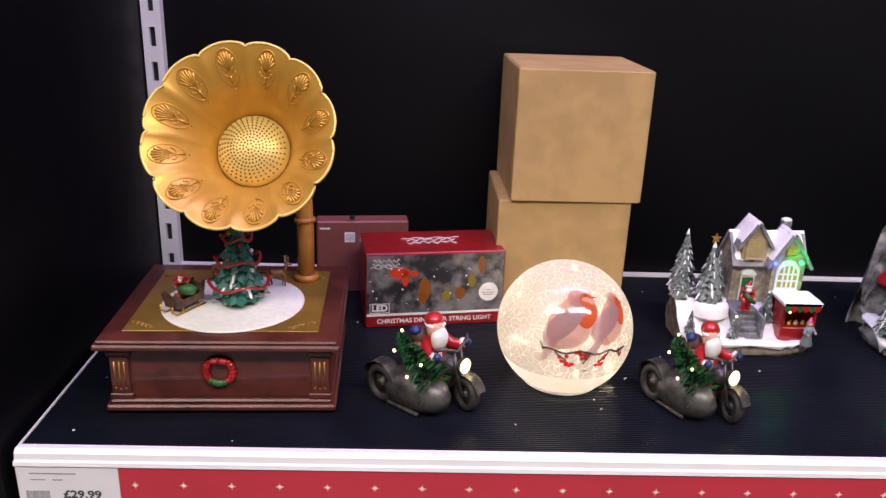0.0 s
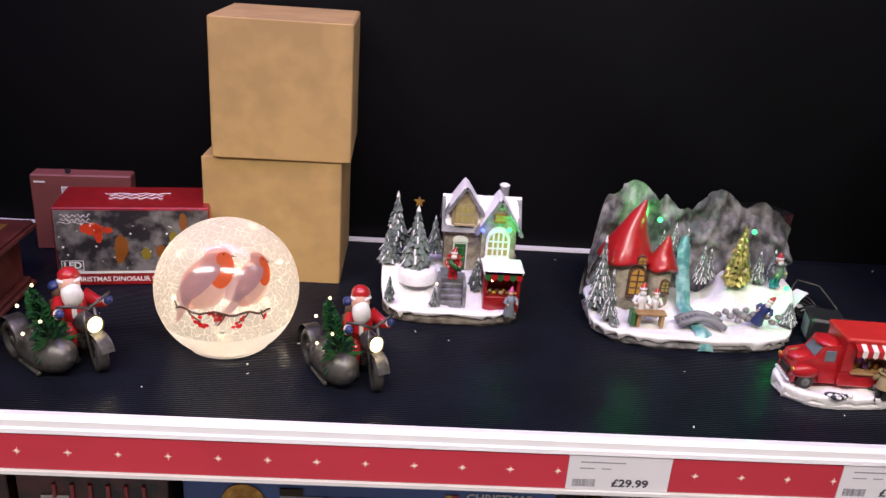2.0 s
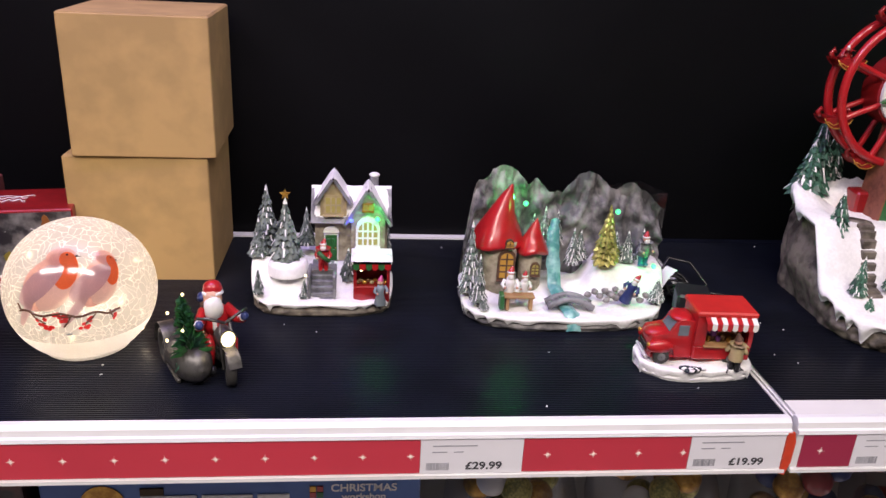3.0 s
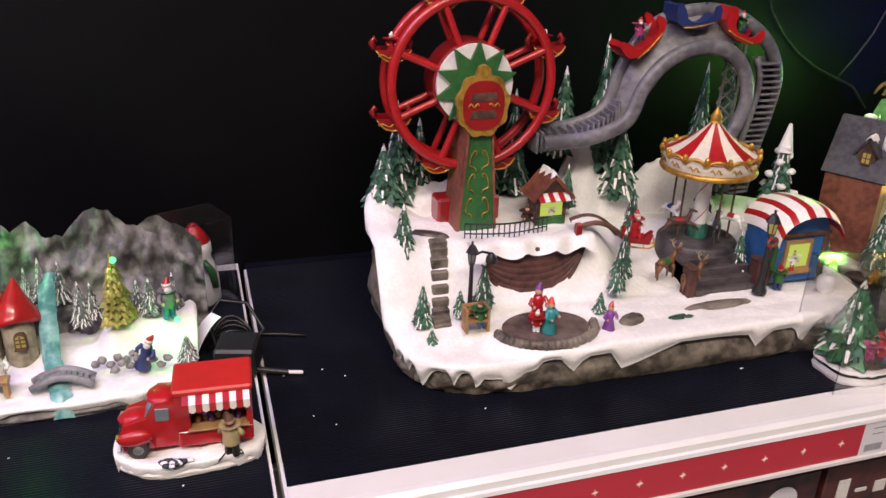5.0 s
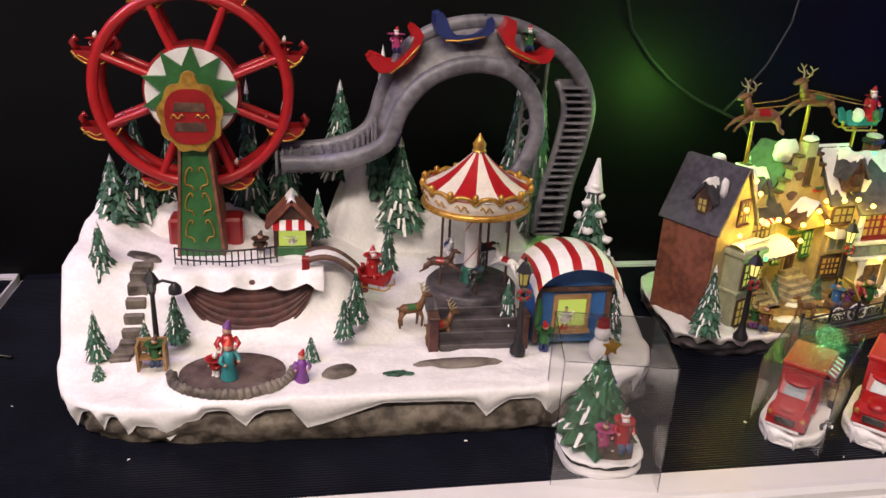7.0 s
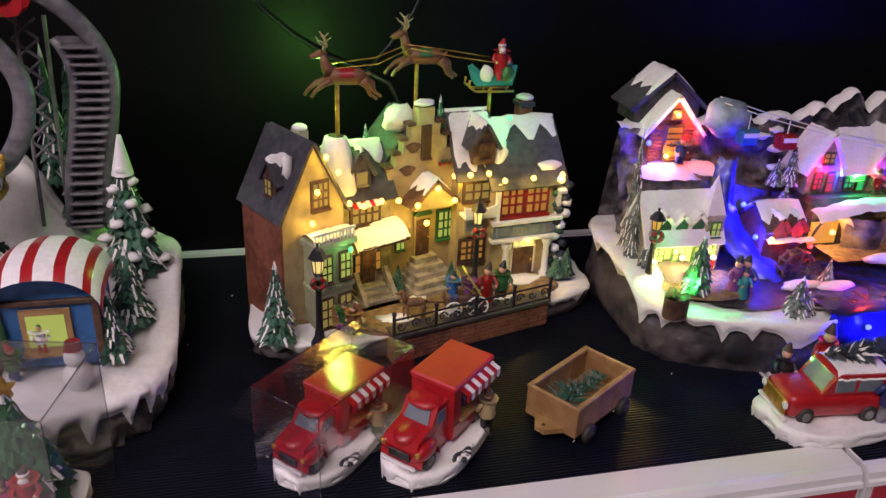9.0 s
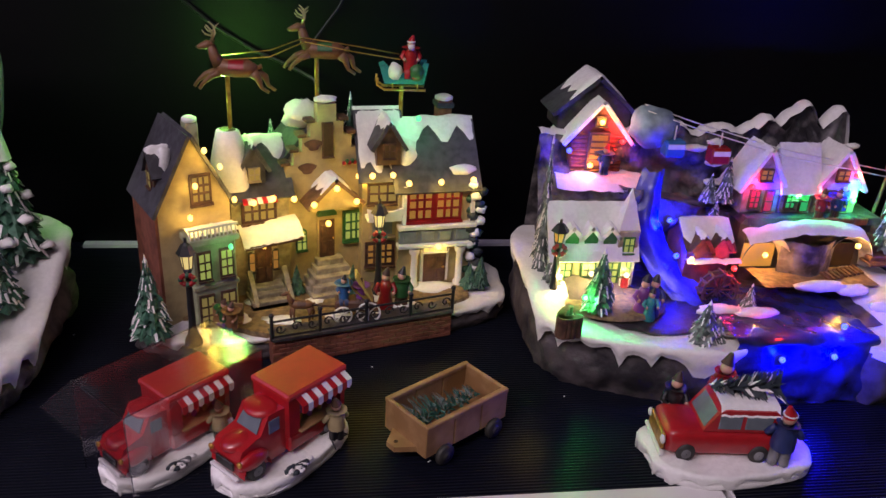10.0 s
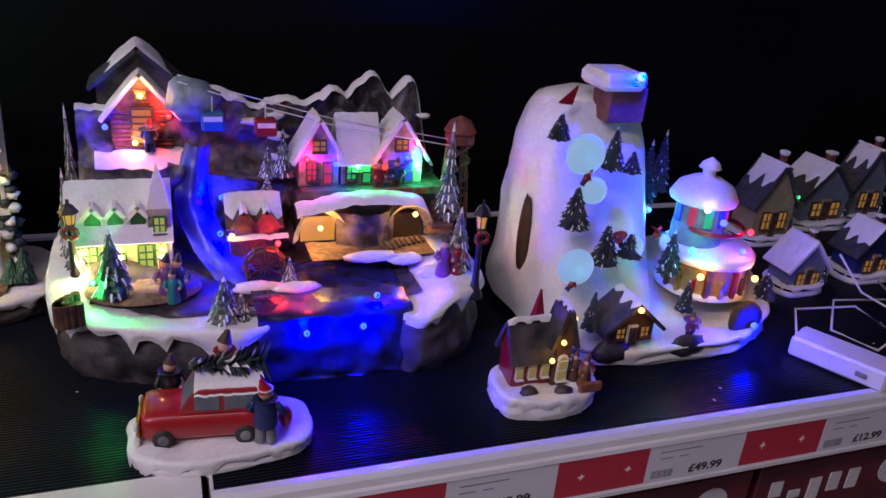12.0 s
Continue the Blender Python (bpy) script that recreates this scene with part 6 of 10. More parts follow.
    for x, y, z, w in ((1.084, 0.268, 0.143, 0.03), (1.2, 0.25, 0.14, 0.012), (1.255, 0.243, 0.068, 0.05)):
        bulb(th, x, y, Z + z, 0.0035, G_GREEN)
        led(x, y - 0.006, Z + z, w, GREEN)
    led(1.08, 0.288, Z + 0.145, 0.06, GREEN)
    bulb(th, 1.13, 0.228, Z + 0.032, 0.002, G_GREEN)


gnome_scene()


def truck_proto(box=False):
    th = thing("food_truck", (0, 0, 0), 0, "red snack truck ornament with a striped awning on a snowy base", "ornament", "red truck ornaments")

    def hf(x, y):
        return 0.012 + 0.006 * nz(x * 20, y * 20) + 0.004
    terrain(th, 0, 0, sup(0.066, 0.036, 2.6), lambda x, y: hf(x, y), SNOW, z0=0, drip=0.021, drips=10, n=64, rings=10, seed=9, wob=0.02)
    m = M(REDP)
    m.prism([(-0.058, 0.02), (-0.01, 0.02), (-0.01, 0.066), (-0.027, 0.067), (-0.036, 0.051), (-0.056, 0.046), (-0.06, 0.036)], -0.014, 0.02)
    m.tf = None
    c = part("cab", m, th, "rounded glossy red cab")
    m = M(REDP)
    for y in (-0.016, 0.02):
        m.grid(lambda u, v, y=y: (-0.045 + 0.0145 * math.cos(math.pi * u), y - 0.004 + 0.008 * v, 0.022 + 0.0165 * math.sin(math.pi * u)), 12, 4)
        m.ell((-0.047, y, 0.034), (0.016, 0.006, 0.008), 12, 8)
    m.ell((-0.045, 0.003, 0.044), (0.018, 0.014, 0.007), 12, 8)
    m.ell((-0.022, 0.003, 0.0655), (0.014, 0.017, 0.005), 12, 8)
    part("wings_and_bonnet", m, c)
    m = M(GLASSG)
    m.slab((-0.0375, -0.01, 0.0515), (-0.0375, 0.016, 0.0515), (-0.0295, 0.014, 0.064), (-0.0295, -0.008, 0.064), 0.0008)
    m.box(-0.028, -0.016, -0.0148, -0.0138, 0.048, 0.061, 0.0004)
    part("cab_window", m, c, "grey painted windows")
    m = M(STEEL)
    m.box(-0.0622, -0.06, -0.008, 0.014, 0.026, 0.034, 0.0005)
    m.use(SHELFW)
    m.box(-0.064, -0.0605, -0.015, 0.021, 0.0195, 0.0225, 0.0008)
    m.use(GOLD)
    for y in (-0.016, 0.021):
        m.ell((-0.061, y, 0.037), (0.002, 0.003, 0.003), 8, 6)
    part("grille_and_bumper", m, c)
    for x in (-0.045, 0.035):
        for y in (-0.017, 0.022):
            m = M(RUBBER, Matrix.Translation((x, y, 0.023)) @ pose(0, 0, 0, 90))
            m.lathe([(0.0005, 0.003), (0.006, 0.003), (0.009, 0.0025), (0.0095, 0), (0.009, -0.0025), (0.0005, -0.003)], n=18)
            m.use(GREYP)
            m.lathe([(0.0005, 0.0036), (0.0045, 0.0034), (0.005, 0.0028)], n=12)
            part("wheel", m, th)
    m = M(REDP)
    m.box(-0.01, 0.056, -0.02, 0.026, 0.021, 0.038, 0.0015)
    m.box(-0.01, 0.002, -0.02, 0.026, 0.038, 0.075)
    m.box(0.051, 0.056, -0.02, 0.026, 0.038, 0.075)
    m.box(0.002, 0.051, 0.0, 0.026, 0.038, 0.075)
    b = part("van_body", m, th, "red box body with an open serving hatch")
    m = M(ROOFRED)
    m.box(-0.012, 0.058, -0.022, 0.028, 0.075, 0.0815, 0.0018)
    part("van_roof", m, b, "plain red roof")
    m = M(WOOD)
    m.box(0.002, 0.051, -0.001, 0.0, 0.038, 0.073)
    m.box(0.0, 0.053, -0.024, -0.002, 0.0385, 0.0405, 0.0004)
    part("hatch_lining", m, b)
    for k in range(10):
        m = M(WHITEP if k % 2 else REDP)
        x0 = -0.003 + k * 0.0058
        m.prism([(x0, 0.0), (x0, -0.0065), (x0 + 0.0029, -0.0085), (x0 + 0.0058, -0.0065), (x0 + 0.0058, 0.0)], -0.001, 0.001)
        m.V = [Vector((v.x, -0.0295 + v.y * 0.8, 0.071 + v.z)) for v in m.V]
        m.slab((x0, -0.03, 0.0705), (x0 + 0.0058, -0.03, 0.0705), (x0 + 0.0058, -0.019, 0.0755), (x0, -0.019, 0.0755), 0.0012)
        part("awning_stripe", m, b)
    m = M(GOLD)
    for k in range(7):
        m.use((GOLD, TANP, PURPLEP, CREAM)[k % 4])
        m.ell((0.008 + 0.006 * k, -0.012 + 0.004 * (k % 2), 0.0445), (0.003, 0.003, 0.0042), 7, 5)
    part("hatch_goods", m, b)
    figure(th, 0.014, -0.006, 0.038, 0.03, PURPLEP, BROWN, BROWN, name="vendor_figurine")
    figure(th, 0.036, -0.03, 0.014, 0.046, CREAM, BLACKP, BROWN, rz=160, name="customer_figurine", label="customer figurine with a trolley")
    m = M(BLACKP)
    m.tube([(0.024, -0.041, 0.0165), (0.03, -0.03, 0.0165), (0.046, -0.034, 0.0165), (0.044, -0.028, 0.0165), (0.028, -0.026, 0.0165)], 0.0009, 5)
    part("sled", m, th)
    m = M(DARKFIR)
    rnd = random.Random(3)
    for k in range(22):
        a = rnd.random() * 6.28
        q = rnd.random() * 0.011
        m.use(DARKFIR if k % 3 else SNOW)
        m.ell((-0.012 + q * math.cos(a) * 1.3, -0.035 + 0.6 * q * math.sin(a), 0.0175), (0.0035, 0.0026, 0.0022), 6, 5, 0.5)
    part("shrub", m, th)
    return th


truck = truck_proto()
truck.matrix_basis = pose(1.263, 0.103, Z, 0, 0, -3)
copy_thing(truck, pose(2.308, 0.089, Z, 0, 0, 44) @ Matrix.Scale(0.93, 4))
t3 = copy_thing(truck, pose(2.216, 0.098, Z, 0, 0, 44) @ Matrix.Scale(0.85, 4))
t3["label"] = "red snack truck ornament inside a clear plastic box"


def clear_box(cx, cy, w, d, h, rz, label, lean=0, flap=0.0):
    th = thing("clear_plastic_box", (cx, cy, Z), rz, label, "packaging", "clear boxes")
    T = th.matrix_basis.copy()
    for k, (x0, x1, y0, y1, z0, z1) in enumerate(((-w / 2, w / 2, -d / 2, -d / 2 + 0.0005, 0, h), (-w / 2, w / 2, d / 2 - 0.0005, d / 2, 0, h), (-w / 2, -w / 2 + 0.0005, -d / 2, d / 2, 0, h), (w / 2 - 0.0005, w / 2, -d / 2, d / 2, 0, h), (-w / 2, w / 2, -d / 2, d / 2, h - 0.0005, h))):
        m = M(CLEAR, T)
        m.box(x0, x1, y0, y1, z0 + 0.0004, z1)
        ob = part("clear_panel", m, th)
        ob.visible_shadow = False
    m = M(clear("clear_edge", (0.72, 0.73, 0.75), 0.2), T)
    e = 0.0006
    for sx in (-1, 1):
        for sy in (-1, 1):
            m.cyl((sx * w / 2, sy * d / 2, 0.001), (sx * w / 2, sy * d / 2, h), e, n=5)
        m.cyl((sx * w / 2, -d / 2, h), (sx * w / 2, d / 2, h), e, n=5)
        m.cyl((-w / 2, sx * d / 2, h), (w / 2, sx * d / 2, h), e, n=5)
    part("folded_edges", m, th, "pale folded plastic edges")
    if flap:
        m = M(CLEAR, T)
        m.slab((-w / 2, -d / 2, h), (-w / 2, d / 2, h), (-w / 2 - flap, d / 2 - 0.006, h - flap * 0.25), (-w / 2 - flap, -d / 2 + 0.006, h - flap * 0.25), 0.0005)
        ob = part("open_flap", m, th)
        ob.visible_shadow = False
    return th


# small snowman light in its clear box, adaptor and lead
clear_box(1.277, 0.416, 0.074, 0.064, 0.118, 22, "clear plastic box around a snowman light")
th = thing("snowman_light", (1.277, 0.416, Z), 10, "unlit white plastic snowman light with a red hat", "light ornament")
m = M(PLASTICW)
m.lathe([(0.0005, 0.001), (0.024, 0.001), (0.027, 0.006), (0.026, 0.035), (0.022, 0.055), (0.018, 0.064), (0.0205, 0.072), (0.0195, 0.085), (0.01, 0.094), (0.0005, 0.096)], (1.277, 0.416, Z), 28)
part("snowman_body", m, th)
m = M(REDP)
m.lathe([(0.0185, 0.082), (0.0195, 0.086), (0.013, 0.097), (0.004, 0.108), (0.0005, 0.11)], (1.277, 0.416, Z), 20)
part("hat", m, th)
m = M(GREENP)
m.tube([(1.286, 0.392, Z + 0.066), (1.295, 0.393, Z + 0.052), (1.298, 0.392, Z + 0.03)], [0.0045, 0.005, 0.004], 7)
part("scarf", m, th)
th = thing("power_adaptor", (1.31, 0.24, Z), -15, "black mains adaptor with a white paper tag and coiled lead", "adaptor")
m = M(BLACKP, th.matrix_basis.copy())
m.box(-0.018, 0.026, -0.022, 0.022, 0.0005, 0.036, 0.003)
m.box(-0.01, 0.016, 0.022, 0.03, 0.008, 0.028, 0.002)
part("adaptor_body", m, th)
m = M(GREYINK, th.matrix_basis.copy())
m.box(-0.0186, -0.018, -0.015, 0.015, 0.006, 0.03)
part("rating_label", m, th)
m = M(CABLE)
m.tube([(1.292, 0.262, Z + 0.02), (1.285, 0.29, Z + 0.04), (1.3, 0.305, Z + 0.055), (1.33, 0.3, Z + 0.05), (1.345, 0.27, Z + 0.03), (1.33, 0.262, Z + 0.01), (1.3, 0.285, Z + 0.005), (1.32, 0.31, Z + 0.004), (1.37, 0.3, Z + 0.003), (1.395, 0.29, Z + 0.003)], 0.002, 7)
for k in range(3):
    m.tube([(1.31 + (0.028 - 0.003 * k) * math.cos(a), 0.285 + 0.018 * math.sin(a), Z + 0.006 + 0.006 * k + 0.016 * math.sin(a) ** 2) for a in (2 * math.pi * i / 22 for i in range(22))], 0.0018, 6, True)
part("lead", m, th, "thin black coiled lead")
m = M(CABLE)
m.cyl((1.33, 0.225, Z + 0.006), (1.365, 0.213, Z + 0.004), 0.0035, n=10)
m.use(SHELFW)
m.cyl((1.365, 0.213, Z + 0.004), (1.38, 0.209, Z + 0.0038), 0.0022, n=10)
part("jack_plug", m, th)
m = M(PAPER)
m.grid(lambda u, v: (1.262 + 0.028 * v + 0.01 * u, 0.27 + 0.012 * v - 0.014 * u, Z + 0.018 + 0.03 * v + 0.008 * math.sin(v * 2.6)), 6, 10)
part("paper_tag", m, th, "curled white paper tag")
rnd = random.Random(12)
m = M(WHITEP)
for k in range(110):
    x, y = rnd.uniform(0.0, 3.5), rnd.uniform(0.01, 0.5)
    a, b = rnd.uniform(0.0005, 0.0018), rnd.uniform(0.0004, 0.0009)
    m.box(x - a, x + a, y - b, y + b, Z - 0.0002, Z + 0.0006, 0, rnd.uniform(0, 180))
tagged(part("glitter_specks", m), "white specks of fallen glitter on the mat", "debris", kind="stuff")


# ---- bay two ----
def funfair():
    th = thing("light_up_funfair", (1.785, 0.26, Z), 0, "large snowy funfair ornament with a red big wheel, carousel and coaster", "ornament", "light-up village ornaments")

    def hf(x, y):
        left = sm(0.205, 0.262, y)
        v = 0.052 + 0.068 * left * sm(1.80, 1.74, x) + 0.046 * sm(0.2, 0.34, y) * sm(1.74, 1.80, x)
        v += 0.012 * sm(1.53, 1.5, x) * sm(0.2, 0.24, y) + 0.026 * sm(0.29, 0.36, y) * sm(1.56, 1.5, x)
        v -= 0.012 * sm(1.72, 1.56, x) * sm(0.2, 0.15, y)
        pond = ((x - 1.643) / 0.062) ** 2 + ((y - 0.158) / 0.045) ** 2
        if pond < 1.2:
            v = 0.049
        return Z + v
    terrain(th, 1.785, 0.255, sup(0.302, 0.148, 4.2), hf, ROCK, drip=0.042, drips=34, n=260, rings=44, seed=11, wob=0.012)

    def H(x, y):
        return hf(x, y)
    # brick retaining wall behind the pond
    def face(u, v, out=0.0):
        return (1.586 + 0.14 * u, 0.221 + 0.016 * (2 * u - 1) ** 2 - 0.002 + 0.012 * v - out, Z + 0.116 - 0.064 * (1 - v) * (1 - abs(2 * u - 1) ** 2.6) ** 0.8)
    m = M(WALLBROWN)
    m.grid(face, 30, 8)
    w = part("retaining_wall", m, th, "dark reddish brown stone retaining wall")
    for r_ in range(8):
        m = M(WALLBROWN)
        m.grid(lambda u, v: face(u, (r_ + v) / 8, 0.0013 * math.sin(math.pi * v) ** 0.6 * (0.75 + 0.5 * nz(u * 9, r_ * 3.1))), 40, 5)
        part("stone_course", m, w)
    m = M(SNOW)
    m.grid(lambda u, v: (1.58 + 0.152 * u, 0.258 - 0.036 * v - 0.004 * math.sin(u * 21), Z + 0.121 + 0.005 * math.sin(math.pi * min(1, v * 1.05)) - (0.006 + 0.008 * abs(math.sin(u * 13 + 1))) * sm(0.72, 1, v)), 44, 12)
    part("snow_ledge", m, th)
    # pond with its stone rim
    m = M(PONDI)
    m.lathe([(0.0005, 0.0525), (0.9, 0.0525)], n=40, m=Matrix.Translation((1.643, 0.158, Z)) @ Matrix.Diagonal((0.056, 0.040, 1, 1)))
    part("pond", m, th, "brown frozen skating pond")
    for i in range(26):
        a = math.pi * (1.02 + 0.96 * i / 25)
        m = M(ROCK)
        m.ell((1.643 + 0.057 * math.cos(a), 0.158 + 0.041 * math.sin(a), Z + 0.051), (0.0058, 0.0052, 0.0062), 8, 6, 0.35)
        part("rim_stone", m, th)
    figure(th, 1.638, 0.172, Z + 0.053, 0.046, REDP, WHITEP, PURPLEP, skirt=True, label="skater figurine in red")
    figure(th, 1.641, 0.145, Z + 0.053, 0.041, TEALP, PINKP, ORANGERED, skirt=True, rz=30, label="skater figurine in teal")
    figure(th, 1.628, 0.15, Z + 0.053, 0.026, REDP, WHITEP, WHITEP, rz=-30)
    figure(th, 1.709, 0.136, Z + 0.051, 0.034, PURPLEP, PURPLEP, REDP, skirt=True, label="child figurine in purple")
    m = M(WOOD)
    for k in range(3):
        m.box(1.552, 1.58, 0.168 + 0.004 * k, 0.171 + 0.004 * k, Z + 0.062, Z + 0.064)
        m.box(1.552, 1.58, 0.181, 0.183, Z + 0.066 + 0.005 * k, Z + 0.0695 + 0.005 * k)
    for q in (1.5525, 1.5775):
        m.box(q, q + 0.0025, 0.167, 0.183, Z + 0.05, Z + 0.078)
    part("bench", m, th, "little wooden bench")
    figure(th, 1.57, 0.173, Z + 0.056, 0.03, GREENP, JEANS, BROWN, sit=True, label="seated figurine in green")
    # left stairs
    for k in range(10):
        m = M(ROCK)
        y = 0.186 + 0.0078 * k
        m.box(1.523 + 0.0016 * k, 1.543 + 0.0016 * k, y, y + 0.012, H(1.53, y) - 0.006, H(1.53, y + 0.004) + 0.004, 0.0012)
        part("stair", m, th)
    for x, y, rx, ry, a in ((1.545, 0.285, 0.024, 0.008, -0.6), (1.745, 0.148, 0.018, 0.011, 0.4), (1.865, 0.155, 0.046, 0.008, 0.0)):
        m = M(ROCK)
        m.lathe([(0.0005, 0.0), (0.85, 0.0006), (1.0, -0.003)], n=26, rf=lambda t, r, z: 1 + 0.1 * nz(math.cos(t) * 3, math.sin(t) * 3, x * 7), m=Matrix.Translation((x, y, H(x, y) + 0.003)) @ pose(0, 0, 0, 0, 0, a * 57) @ Matrix.Diagonal((rx, ry, 1, 1)))
        part("path_slab", m, th, "dark bare path")
    lamp_post(th, 1.567, 0.198, Z + 0.055, Z + 0.146, GREYP, False, 0.8, label="black lamp post with a side arm")
    m = M(BLACKP)
    m.tube([(1.567, 0.198, Z + 0.128), (1.578, 0.197, Z + 0.133), (1.589, 0.196, Z + 0.13)], 0.0016, 6)
    m.lathe([(0.0065, -0.006), (0.006, 0.0), (0.002, 0.005)], (1.589, 0.196, Z + 0.126), 14)
    part("lamp_arm", m, th)
    # fence
    m = M(BLACKP)
    fx = [(1.58 + 0.104 * i / 16, 0.262 - 0.01 * math.sin(math.pi * i / 16), Z + 0.128) for i in range(17)]
    m.tube(fx, 0.0009, 5)
    part("fence_rail", m, th)
    m = M(BLACKP)
    m.tube([(a, b, c + 0.012) for a, b, c in fx], 0.0011, 5)
    fp = part("fence_rail", m, th, "low black fence")
    for a, b, c in fx:
        m = M(BLACKP)
        m.cyl((a, b, c - 0.006), (a, b, c + 0.0125), 0.0008, n=5)
        part("fence_bar", m, fp)
    # big wheel
    C, R = Vector((1.602, 0.333, 1.391)), 0.097
    m = M(REDP)
    for s in (-0.017, 0.017):
        m.tube([C + Vector((R * math.cos(a), s, R * math.sin(a))) for a in (2 * math.pi * i / 72 for i in range(72))], 0.0058, 9, True)
    wh = part("big_wheel", m, th, "glossy red big wheel rims")
    for i in range(8):
        a = math.pi / 8 + math.pi * i / 4
        d = Vector((math.cos(a), 0, math.sin(a)))
        for s in (-0.017, 0.017):
            m = M(REDP)
            m.cyl(C + d * 0.03 + Vector((0, s, 0)), C + d * R + Vector((0, s, 0)), 0.0042, n=8)
            part("spoke", m, wh)
        m = M(DEEPRED)
        p = C + d * (R + 0.004)
        m.cyl(p + Vector((0, -0.02, 0)), p + Vector((0, 0.02, 0)), 0.002, n=6)
        m.grid(lambda u, v: (p.x - 0.02 + 0.04 * u, p.y - 0.014 + 0.028 * v, p.z - 0.011 + 0.013 * abs(2 * u - 1) ** 2.5), 12, 3)
        for yy in (-0.014, 0.014):
            m.prism([(p.x - 0.02 + 0.04 * q / 10, p.z - 0.012 + 0.013 * abs(2 * q / 10 - 1) ** 2.5) for q in range(11)] + [(p.x + 0.017, p.z + 0.001), (p.x - 0.017, p.z + 0.001)], p.y + yy - 0.001, p.y + yy + 0.001)
        for s in (-1, 1):
            m.tube([p + Vector((s * 0.019, 0, 0.001)), p + Vector((s * 0.0225, 0, 0.007)), p + Vector((s * 0.019, 0, 0.012)), p + Vector((s * 0.0165, 0, 0.008))], [0.004, 0.0035, 0.003, 0.002], 7)
        g = part("gondola", m, wh, "red swan gondola with gilt scrolls")
        m = M(GOLD)
        m.tube([p + Vector((-0.018 + 0.004 * q, -0.0155, -0.006 + 0.0022 * math.sin(q * 1.5))) for q in range(10)], 0.0009, 5)
        m.tube([p + Vector((-0.02 + 0.04 * q / 10, -0.0155, -0.0125 + 0.013 * abs(2 * q / 10 - 1) ** 2.5)) for q in range(11)], 0.001, 5)
        part("gilt_scroll", m, g)
        if i % 3 == 0:
            figure(wh, p.x, p.y, p.z - 0.006, 0.024, REDP, REDP, WHITEP, sit=True)
    m = M(WHITEP)
    m.cyl(C + Vector((0, -0.024, 0)), C + Vector((0, -0.019, 0)), 0.046, n=48)
    part("hub_disc", m, wh, "white hub disc")
    m = M(DEEPRED)
    m.cyl(C + Vector((0, -0.018, 0)), C + Vector((0, 0.02, 0)), 0.049, n=40)
    part("hub_drum", m, wh)
    m = M(GREENP)
    m.prism([(C.x + (0.05 if i % 2 == 0 else 0.029) * math.sin(math.pi * i / 10 + 0.05), C.z + (0.05 if i % 2 == 0 else 0.029) * math.cos(math.pi * i / 10 + 0.05)) for i in range(20)], C.y - 0.029, C.y - 0.024)
    part("hub_star", m, wh, "dark green pointed star")
    m = M(GREENP)
    m.prism([(1.581, Z + 0.115), (1.626, Z + 0.115), (1.616, Z + 0.26), (1.593, Z + 0.26)], 0.289, 0.299)
    tw = part("tower", m, th, "green wheel tower with gold scrolls")
    for s in (-1, 1):
        m = M(BRICK)
        m.prism([(1.6035 + s * 0.0225, Z + 0.115), (1.6035 + s * 0.0255, Z + 0.115), (1.6035 + s * 0.0145, Z + 0.26), (1.6035 + s * 0.0115, Z + 0.26)], 0.287, 0.34)
        part("tower_edge", m, tw)
        for k, zz in enumerate((0.148, 0.178, 0.206)):
            m = M(GOLD)
            m.tube([(1.6035 + s * (0.0105 - 0.0015 * k - 0.0042 * math.cos(q * 0.62)), 0.2882, Z + zz + 0.012 * math.sin(q * 0.31 - 1.5) + 0.003 * math.sin(q)) for q in range(12)], 0.0008, 5)
            part("gold_scroll", m, tw)
    S = Vector((1.603, 0.284, 1.3735))
    m = M(GOLD)
    m.prism([(S.x + 0.031 * math.cos(a) * (1 + 0.05 * math.sin(9 * a)), S.z + 0.036 * math.sin(a) * (1 + 0.05 * math.sin(9 * a)) + (0.007 if abs(a - math.pi / 2) < 0.3 else 0)) for a in (2 * math.pi * i / 60 for i in range(60))], S.y - 0.003, S.y + 0.005)
    sg = part("sign", m, th, "ornate red sign with a gold frame")
    m = M(DEEPRED)
    m.prism([(S.x + 0.0245 * math.copysign(abs(math.cos(a)) ** 0.75, math.cos(a)), S.z + 0.028 * math.copysign(abs(math.sin(a)) ** 0.8, math.sin(a))) for a in (2 * math.pi * i / 40 for i in range(40))], S.y - 0.0045, S.y - 0.002)
    part("sign_panel", m, sg)
    m = M(BROWN)
    for zz in (0.0095, -0.0105):
        m.prism([(S.x - 0.016, S.z + zz - 0.004), (S.x + 0.016, S.z + zz - 0.004), (S.x + 0.014, S.z + zz + 0.005), (S.x - 0.014, S.z + zz + 0.005)], S.y - 0.0052, S.y - 0.004)
    part("sign_lettering_band", m, sg, "dark bands of unreadable lettering")
    m = M(GOLD)
    for s in (-1, 1):
        m.tube([S + Vector((s * (0.006 + 0.0016 * q), -0.0052, 0.0005 + 0.0022 * math.sin(q * 1.3))) for q in range(9)], 0.0009, 5)
    part("sign_flourish", m, sg)
    m = M(DEEPRED)
    m.box(1.565, 1.645, 0.32, 0.352, Z + 0.1, Z + 0.15, 0.003)
    part("wheel_plinth", m, th)
    # coaster
    far = [(1.685, 1.326), (1.746, 1.331), (1.786, 1.352), (1.803, 1.4), (1.833, 1.445), (1.885, 1.466), (1.947, 1.464), (2.006, 1.432), (2.036, 1.385), (2.033, 1.333), (2.022, 1.283), (2.015, 1.225)]
